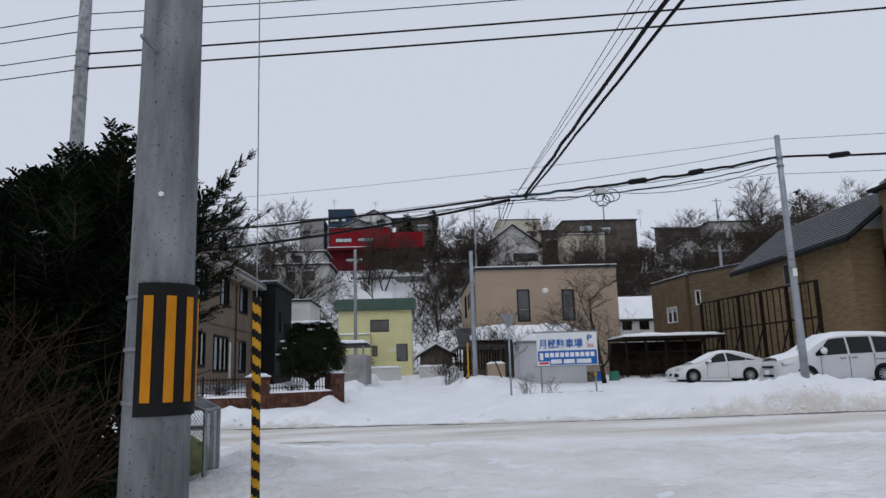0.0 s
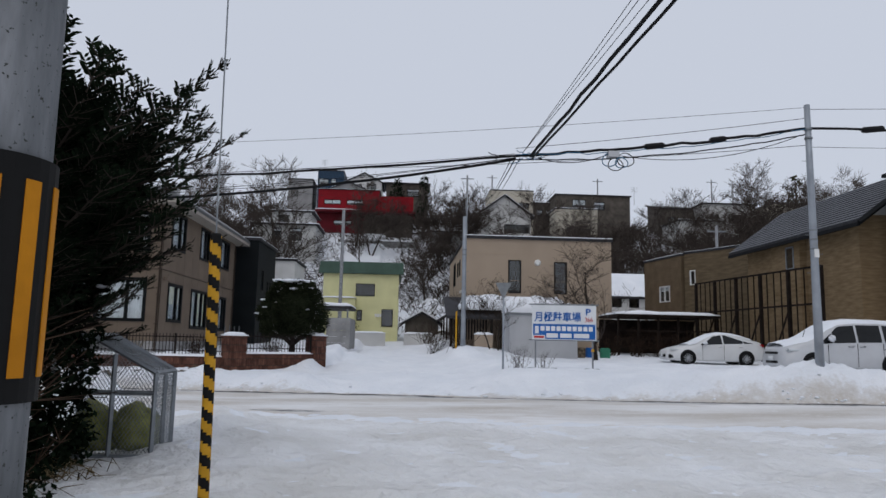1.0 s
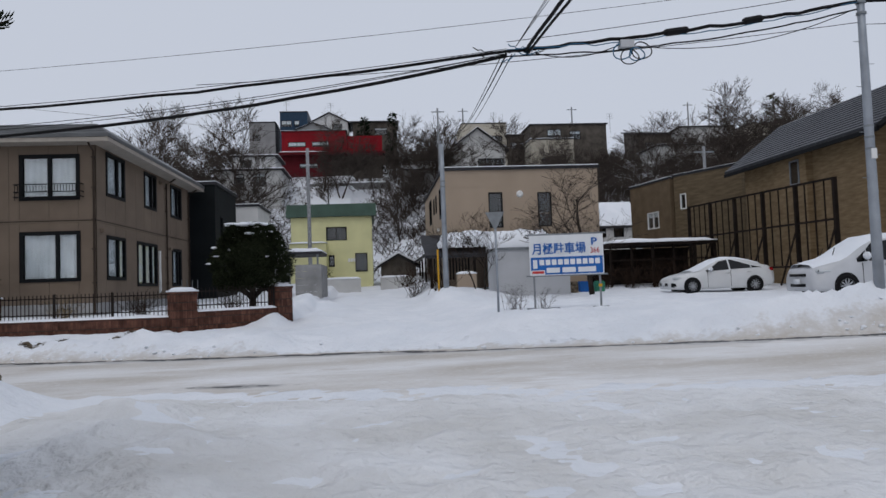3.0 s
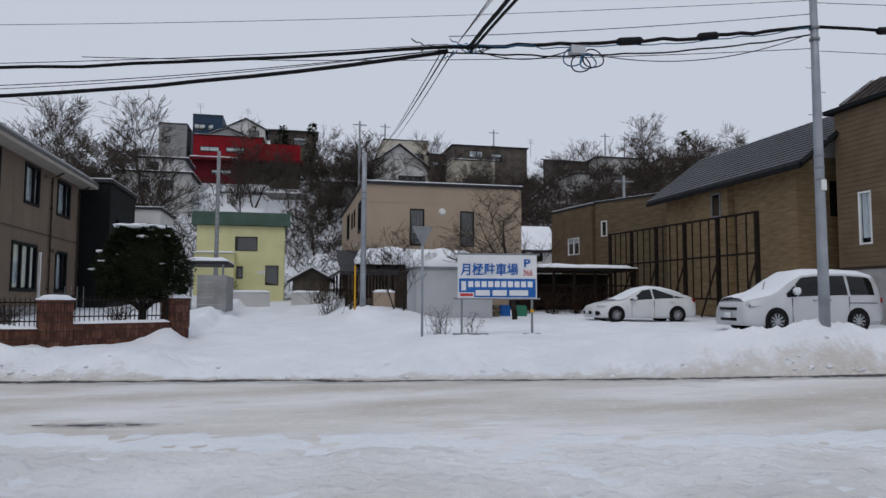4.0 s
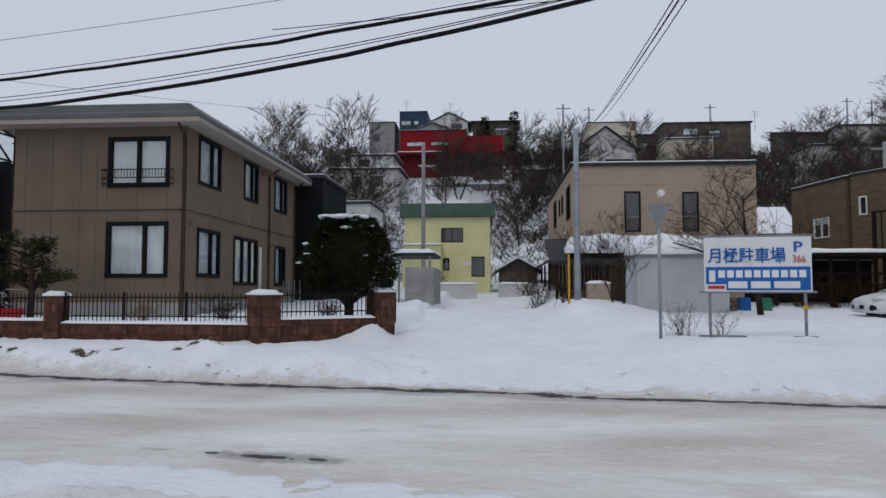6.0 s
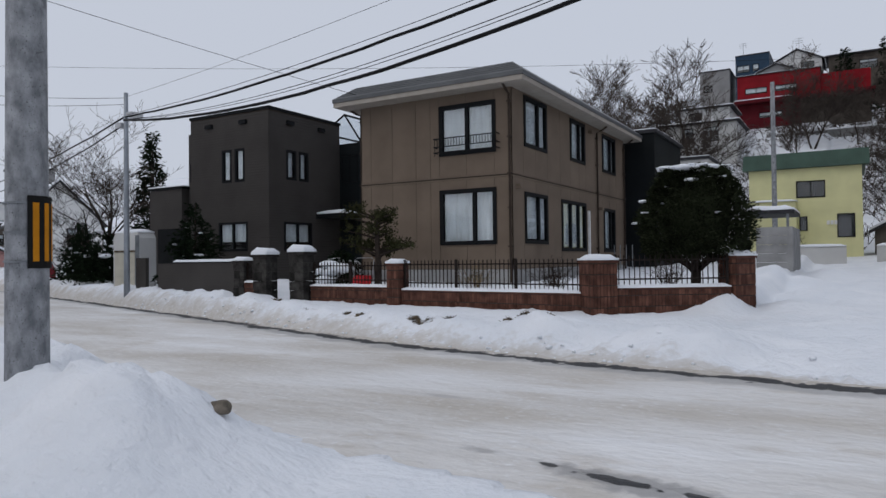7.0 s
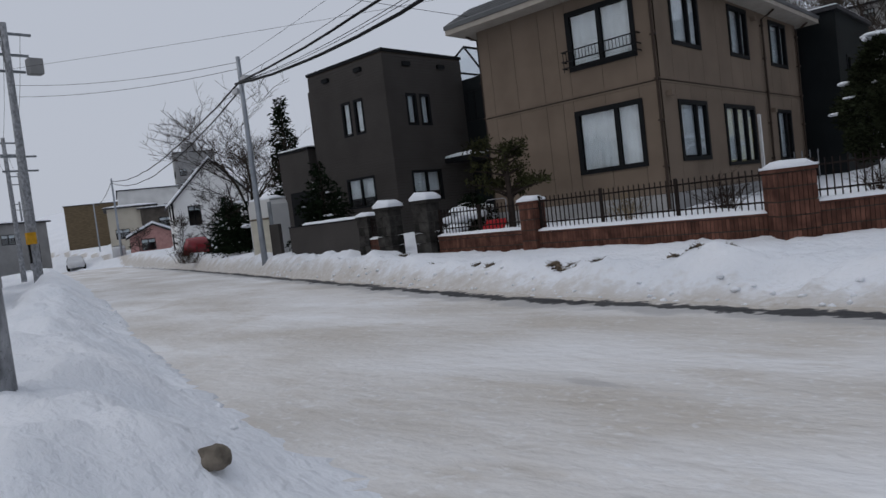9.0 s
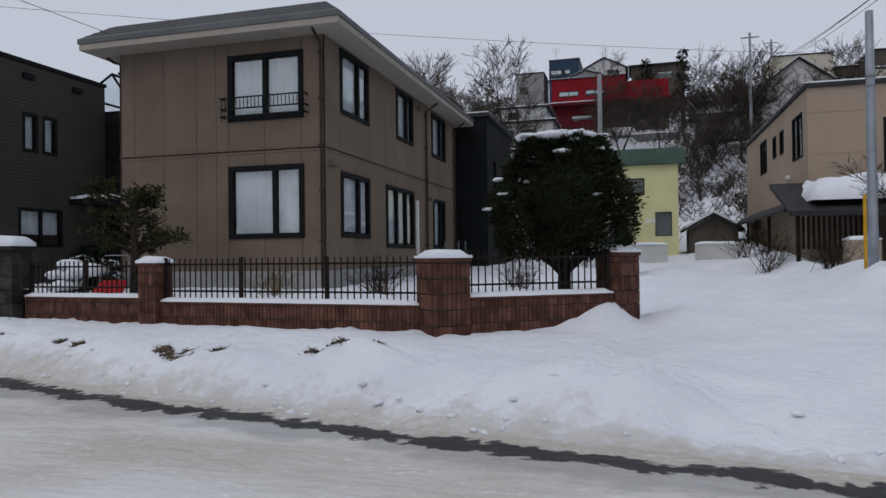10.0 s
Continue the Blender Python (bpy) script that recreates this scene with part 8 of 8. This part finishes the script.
lid = lambda a: 0.06 + (1.19 + 0.07 * a / 0.35 if a < 0.35 else mix(1.26, 0.87, (a - 0.35) / (CW - 0.35)))
mesh_panel((0, 0, 0.06), (1, 0, 0), (0, 0, 1), CW, 1.3, lid)
mesh_panel((0, CD, 0.06), (1, 0, 0), (0, 0, 1), CW, 1.3, lid)
mesh_panel((CW, 0, 0.06), (0, 1, 0), (0, 0, 1), CD, 0.87)
mesh_panel((CW, 0, 0.93), (0, 1, 0), (-0.873, 0, 0.487), CD, 0.8)


def sack(at, s, seed, rz):
    bm = bmesh.new()
    bmesh.ops.create_icosphere(bm, subdivisions=4, radius=1.0)
    for v in bm.verts:
        n = noise.noise(v.co * 1.6 + Vector((seed, 0, 0))) * 0.28 + noise.noise(v.co * 4.2 + Vector((0, seed, 0))) * 0.13
        v.co *= 1 + n
        v.co.x *= 0.26 * s
        v.co.y *= 0.22 * s
        v.co.z = max(v.co.z, -0.72) * 0.28 * s + 0.2 * s
    solid("refuse_sack", bm, BAGGREEN, "bulging pale green plastic refuse sack in the cage", "refuse sack", at, rz, smooth=True, group="refuse sacks")


sack((6.70, -21.25, 0.27), 1.05, 1.5, 20)
sack((7.13, -21.22, 0.27), 1.0, 4.1, 80)

# stone and bare patches
bm = bmesh.new()
bmesh.ops.create_icosphere(bm, subdivisions=3, radius=0.07)
for v in bm.verts:
    v.co *= 1 + 0.55 * noise.noise(v.co * 16) + 0.12 * noise.noise(v.co * 50)
    v.co = Vector((v.co.x * 1.25, v.co.y * 0.95, max(-0.045, min(v.co.z, 0.052 + 0.2 * v.co.x))))
solid("stone", bm, STONE, "grey-brown stone lying on the snow bank edge", "stone", (4.75, -15.78, ground_z(4.75, -15.78) + 0.03), smooth=True)
for k, (x, y, rx, ry) in enumerate(((3.6, -7.65, 0.36, 0.13), (1.2, -7.3, 0.36, 0.15), (4.2, -7.55, 0.16, 0.06), (2.1, -7.6, 0.09, 0.06), (-0.6, -7.0, 0.12, 0.07), (-1.1, -6.8, 0.1, 0.07), (-3.0, -6.0, 0.2, 0.09), (-4.6, -5.4, 0.2, 0.09))):
    rnd = random.Random(200 + k)
    bm = bmesh.new()
    for i in range(int(60 + 420 * rx)):
        a, r = rnd.uniform(0, 6.28), math.sqrt(rnd.random()) * rnd.uniform(0.6, 1.0)
        px, py = x + rx * r * math.cos(a), y + ry * r * math.sin(a)
        pz = ground_z(px, py) + 0.004
        s = rnd.uniform(0.012, 0.034) * (1.15 - 0.6 * r)
        if i % 2:
            lean = Vector((rnd.gauss(0, 0.05), rnd.gauss(-0.03, 0.05), rnd.uniform(0.01, 0.06)))
            tube(bm, [(px, py, pz - 0.02), (px + lean.x, py + lean.y, pz + lean.z)], [0.006, 0.002], 3, False)
            continue
        res = bmesh.ops.create_icosphere(bm, subdivisions=1, radius=s, matrix=Matrix.Translation((px, py, pz)) @ Matrix.Diagonal((1.3, 1, 0.7, 1)))
        for v in res["verts"]:
            v.co += Vector((rnd.uniform(-1, 1), rnd.uniform(-1, 1), rnd.uniform(-1, 1))) * s * 0.45
    solid("soil_patch", bm, SOIL, "patch of bare dark soil and dead grass in the snow bank", "soil", kind="stuff")


# ---- the near pavement: block wall, white house, wooden screens ----
def block_wall(at, rz, L, H, name="block_wall"):
    w = thing(name, "weathered grey concrete block wall topped with snow", "wall", at, rz)
    bm = bmesh.new()
    box(bm, 0.0, L, 0.03, 0.12, -0.3, H - 0.01)
    part("core", bm, JOINT, w)
    bm = bmesh.new()
    box(bm, 0.005, 0.589, 0, 0.15, 0.005, 0.285)
    me = mesh_of("block", bm, BLOCKWALL)
    k = 0
    z = -0.2
    while z + 0.285 < H:
        off = 0.0 if k % 2 else -0.297
        x = off
        while x < L - 0.2:
            if x >= 0 and x + 0.59 <= L:
                piece("block", me, w, (x, 0, z))
            x += 0.595
        z += 0.29
        k += 1
    bm = bmesh.new()
    box(bm, -0.01, L, -0.02, 0.17, H, H + 0.06)
    part("coping", bm, CONCRETE, w)
    bm = bmesh.new()
    snow_slab(bm, 0, L, -0.02, 0.17, H + 0.062, 0.1, 0.15)
    part("snow_ridge", bm, SNOW, w, "", True)


block_wall((-8.05, -15.22, 0.1), -86, 5.9, 1.84)
block_wall((-18.4, -11.8, 0.2), 161, 8.4, 1.0)
wf = thing("board_fence", "weathered grey board fence beside the pavement", "fence", (-8.2, -14.98, 0.1), 162)
for i in range(29):
    bm = bmesh.new()
    box(bm, i * 0.3, i * 0.3 + 0.285, 0, 0.05, -0.1, 1.45)
    part("board", bm, CONCRETE, wf)
for z in (0.3, 1.3):
    bm = bmesh.new()
    box(bm, 0, 8.7, -0.05, -0.002, z, z + 0.08)
    part("rail", bm, CONCRETE, wf)

wh = building("white_corner_house", "white sided house with glazed porches and a balcony", (-26.53, -22.12, 0.1), 8.6, 8.6, 9.2, WHITESIDING,
              openings={"right": [(5.6, 5.2, 1.9, 2.0, (0.5,), 0.5), (1.0, 5.2, 1.9, 2.0, (0.5,), 0.5), (4.9, 1.0, 2.6, 2.2, (0.33, 0.66), 0.8), (1.2, 1.0, 2.4, 2.0, (0.5,), 0.6)], "back": [(1.5, 3.6, 1.8, 1.5, (0.5,), 0.3)]}, over=0.3, snow=0.12)
bm = bmesh.new()
box(bm, 8.62, 9.9, -0.5, 8.3, 3.55, 5.06)
bal = part("balcony", bm, WHITESIDING, wh, "white boarded balcony")
for z in (3.6, 3.96, 4.32, 4.68):
    bm = bmesh.new()
    box(bm, 9.902, 9.914, -0.5, 8.3, z, z + 0.34)
    part("board", bm, WHITEFRAME, bal)
bm = bmesh.new()
snow_slab(bm, 8.65, 9.9, -0.5, 8.3, 5.062, 0.1, 0.3)
part("snow_cap", bm, SNOW, wh, "", True)
bm = bmesh.new()
box(bm, 9.8, 9.83, 0.0, 8.2, 5.2, 6.75)
part("balcony_glass", bm, TEALGLASS, wh, "teal glass balcony screen")
for y in (0.0, 2.7, 5.4, 8.15):
    bm = bmesh.new()
    box(bm, 9.77, 9.86, y, y + 0.07, 5.06, 6.8)
    part("balcony_post", bm, WHITEFRAME, wh)
bm = bmesh.new()
box(bm, 9.76, 9.87, 0.0, 8.22, 6.8, 6.88)
part("balcony_handrail", bm, WHITEFRAME, wh)
# glazed porch under the balcony
for y in (2.6, 4.4, 6.2, 8.0):
    bm = bmesh.new()
    box(bm, 9.55, 9.67, y, y + 0.12, 0, 3.55)
    part("porch_post", bm, STEEL, wh)
for z in (1.7, 2.9):
    bm = bmesh.new()
    box(bm, 9.57, 9.65, 2.6, 8.1, z, z + 0.1)
    part("porch_rail", bm, STEEL, wh)
bm = bmesh.new()
box(bm, 9.6, 9.615, 2.7, 8.0, 0.9, 3.5)
pg = part("porch_glass", bm, GLASS, wh)
pg.visible_shadow = False
bm = bmesh.new()
tube(bm, [(9.75, 8.25, 0), (9.75, 8.25, 3.56)], 0.05, 8)
part("downpipe", bm, WHITEFRAME, wh)
bm = bmesh.new()
tube(bm, [(9.9, 8.9, 0), (9.9, 8.9, 3.0)], 0.03, 8)
part("green_pole", bm, GREENPLASTIC, wh, "thin green pole")
# lower wing further along the street
wg = building("white_corner_wing", "white wing with a flat balcony over a glazed room", (-28.6, -14.87, 0.0), 6.2, 3.0, 4.2, WHITESIDING, openings={"right": [(0.5, 1.4, 2.0, 2.2, (0.5,), 0.2)]}, over=0.05, snow=0.0)
bm = bmesh.new()
box(bm, 3.0, 7.3, -0.3, 3.4, 4.37, 5.75)
part("parapet", bm, WHITESIDING, wg, "white boarded parapet")
bm = bmesh.new()
prism(bm, [(7.25, 0.2, 3.3), (7.25, 2.8, 3.3), (7.25, 2.8, 3.4), (7.25, 0.2, 3.4)], (-1.0, 0, 0.25))
part("awning", bm, STEEL, wg)

# ---- houses down the street to the left ----
building("grey_low_house", "small house with a snow covered hip roof and dark eaves", (-30.3, -15.0, 0.3), 5.0, 4.0, 2.7, WHITEWALL, rz=20, openings={"right": [(1.0, 1.0, 1.6, 1.2, (0.5,), 0.4)]}, roof="gable_y", rise=1.4, over=0.5, snow=0.3)
building("grey_house", "grey house with a flat snowy roof", (-40.1, -13.6, 0.3), 6.0, 6.0, 4.5, GREYWALL, rz=20, openings={"right": [(1.0, 3.0, 1.6, 1.2, (0.5,), 0.4)]}, over=0.2, snow=0.2)
building("brick_flats", "orange-brown brick building behind the roofs", (-60.0, -20.0, 0.3), 9.0, 9.0, 11.0, TANBRICK, rz=20, over=0.2, snow=0.1)
building("white_street_house", "white two-storey house with a steep snowy gable", (-52.4, 11.9, 0.5), 7.0, 6.2, 4.4, WHITESIDING, rz=-22, openings={"front": [(1.4, 3.0, 1.2, 1.7, (0.5,), 0.3), (4.2, 3.0, 1.8, 1.7, (0.5,), 0.3), (1.0, 0.6, 1.4, 1.4, (0.5,), 0.3)], "right": [(1.0, 2.4, 1.0, 1.6, (0.5,), 0.2), (3.6, 2.4, 1.5, 1.6, (0.5,), 0.3), (3.9, 0.4, 1.6, 1.4, (0.5,), 0.3)]}, roof="gable_x", rise=3.2, over=0.3, snow=0.15, roof_mat=DARKROOF)
building("solar_house", "pale house with dark panels on a steep roof", (-25.5, 9.0, 0.6), 7.0, 7.0, 4.6, CREAM, rz=-20, openings={"front": [(1.0, 2.4, 1.6, 1.3, (0.5,), 0.3)]}, roof="gable_x", rise=3.4, over=0.4, snow=0.0, roof_mat=NAVY)
apt = building("apartment_tower", "far grey concrete apartment tower with a water tank", (-142.2, 58.0, 0), 8, 8.4, 21.0, GREYWALL, rz=-24, openings={"front": [(0.6 + 2.5 * i, 2 + 2.8 * j, 1.5, 1.4, (0.5,), 0.2) for i in range(3) for j in range(6)], "right": [(0.8 + 2.6 * i, 2 + 2.8 * j, 1.5, 1.4, (0.5,), 0.2) for i in range(3) for j in range(6)]}, over=0.2, snow=0.1)
bm = bmesh.new()
box(bm, 2.5, 6.5, 2, 5, 21.3, 23.2)
part("tank_room", bm, GREYWALL, apt)
building("grey_street_house", "low pale house with snowy roofs along the street", (-88.7, 21.0, 0.4), 9.0, 5.5, 6.4, CREAM, rz=-22, openings={"front": [(1.0, 2.8, 1.8, 1.2, (0.5,), 0.3), (5.0, 2.8, 1.8, 1.2, (0.5,), 0.3)], "right": [(0.7, 2.6, 1.6, 1.2, (0.5,), 0.3), (3.2, 2.6, 1.6, 1.2, (0.5,), 0.3)]}, over=0.4, snow=0.25)
building("white_school_block", "long white flat-roofed block behind the houses", (-130.6, 39.9, 0.4), 20.0, 9.8, 11.2, WHITEWALL, rz=-22, openings={"front": [(1.5 + 3.2 * i, 5.0, 1.9, 1.3, (0.5,), 0.2) for i in range(5)], "right": [(1.0 + 3.0 * i, 7.0, 1.9, 1.4, (0.5,), 0.2) for i in range(3)]}, over=0.2, snow=0.2)
building("pink_house", "low pink house with a snowy roof", (-71.3, 16.1, 0.4), 6.0, 4.6, 2.4, PINKWALL, rz=-22, openings={"front": [(1.0, 0.9, 1.4, 1.2, (0.5,), 0.3)], "right": [(1.0, 0.9, 1.4, 1.2, (0.5,), 0.3)]}, roof="gable_x", rise=1.1, over=0.4, snow=0.25)
building("dark_street_house", "dark brown two-storey house far down the street", (-86.0, 24.0, 0.4), 8.0, 8.0, 6.0, WOODWALL, rz=-22, openings={"right": [(2.0, 3.6, 1.8, 1.2, (0.5,), 0.3)]}, over=0.4, snow=0.2)
building("far_house", "far pale house at the bend of the street", (-150.0, 14.0, 0.2), 9.0, 8.0, 6.5, WHITEWALL, rz=10, openings={"right": [(2.0, 3.6, 1.8, 1.2, (0.5,), 0.3)]}, over=0.4, snow=0.2)
building("brick_flats", "long brown brick building beyond the houses", (-186.5, 50.6, 0), 26.0, 12.0, 13.0, OCHREBRICK, rz=-22, openings={"front": [(1.5 + 3.4 * i, 5.5, 1.9, 1.4, (0.5,), 0.2) for i in range(7)]}, over=0.2, snow=0.1)
building("far_house", "far grey house across the street", (-92.0, 2.0, 0.2), 9.0, 8.0, 6.0, GREYWALL, rz=20, openings={"right": [(2.0, 3.6, 1.8, 1.2, (0.5,), 0.3)]}, over=0.4, snow=0.2)
for k, (x, y, hh, r) in enumerate(((-24.8, 3.6, 7.4, 0.15), (-27.2, 4.4, 7.6, 0.15), (-29.5, 5.2, 6.4, 0.12), (-21.5, 8.0, 5.0, 0.08), (-60, 12.0, 3.2, 0.07), (-44, 8.5, 3.0, 0.06), (-30, 4.0, 4.0, 0.07), (-17.5, -12.9, 2.8, 0.05), (-27, -11.5, 3.0, 0.05))):
    bare_tree(300 + k, "bare spreading garden tree beside the street", (x, y, 0.5), hh, 0.9, r, BARK, levels=4, kids=(7, 5, 5, 4), twig_r=0.008, fork=0.25)
for k, (x, y) in enumerate(((-29, 1.6), (-32, 2.8), (-35, 4.2))):
    twig_bush("clipped bare brown hedge beside the street", (x, y, 0.5), 1.2, 0.9, 70, 330 + k, r=0.008, name="bare_hedge")
sc2 = car("small_van", "small pale van parked far down the street", (-76.0, 16.8, 0.3), -24,
          [(0, 0.3, 0.8, 1.0, 0.6, 0.58, 0.5), (0.3, 0.2, 0.95, 1.3, 0.7, 0.7, 0.62), (0.7, 0.2, 1.0, 1.75, 0.72, 0.72, 0.62), (1.4, 0.2, 1.0, 1.85, 0.72, 0.72, 0.62), (3.2, 0.25, 1.0, 1.85, 0.72, 0.72, 0.62), (3.4, 0.4, 0.95, 1.5, 0.68, 0.68, 0.6)], CARSILVER, (0.3, 0.3, 3.35, 0.2), ((0.6, 1.5), (1.6, 3.1)), (0.6, 2.8), 0.27, 0.6, 3.3, 0.08)
sc3 = car("red_car", "dark red car half hidden by snow", (-36.6, 5.8, 0.4), -26,
          [(0, 0.3, 0.6, 0.7, 0.6, 0.58, 0.45), (0.6, 0.2, 0.8, 0.9, 0.82, 0.8, 0.7), (1.2, 0.2, 0.9, 1.05, 0.84, 0.82, 0.7), (1.8, 0.2, 0.95, 1.45, 0.84, 0.82, 0.6), (3.2, 0.2, 0.98, 1.48, 0.84, 0.82, 0.6), (3.8, 0.35, 0.95, 1.1, 0.78, 0.76, 0.6)], CARRED, (1.2, 0.6, 3.6, 0.5), ((1.5, 2.4), (2.5, 3.4)), (0.7, 3.0), 0.28, 0.0, 0.0, 0.0)
sc4 = car("parked_car", "pale car parked at the far end of the street", (-68.0, 9.0, 0.15), 162,
          [(0, 0.3, 0.6, 0.7, 0.6, 0.58, 0.45), (0.6, 0.2, 0.8, 0.9, 0.82, 0.8, 0.7), (1.2, 0.2, 0.9, 1.05, 0.84, 0.82, 0.7), (1.8, 0.2, 0.95, 1.45, 0.84, 0.82, 0.6), (3.4, 0.2, 0.98, 1.48, 0.84, 0.82, 0.6), (4.2, 0.35, 0.95, 1.1, 0.78, 0.76, 0.6)], CARSILVER, (1.2, 0.6, 4.0, 0.5), ((1.5, 2.6), (2.7, 3.6)), (0.8, 3.3), 0.3, 0.0, 0.0, 0.0)
# roof aerials on the ridge
for x, y, z in ((-4.0, 87, 30.0), (3.0, 88, 29.8), (28.2, 78, 25.4), (45, 74, 24), (33.5, -3.0, 9.3)):
    a = thing("roof_aerial", "thin metal roof aerial", "aerial", (x, y, z))
    bm = bmesh.new()
    tube(bm, [(0, 0, -1.0), (0, 0, 1.9)], 0.03, 5)
    part("mast", bm, STEEL, a)
    for q in (1.2, 1.5, 1.8):
        bm = bmesh.new()
        tube(bm, [(-0.5, 0, q), (0.5, 0, q)], 0.018, 4)
        part("element", bm, STEEL, a)
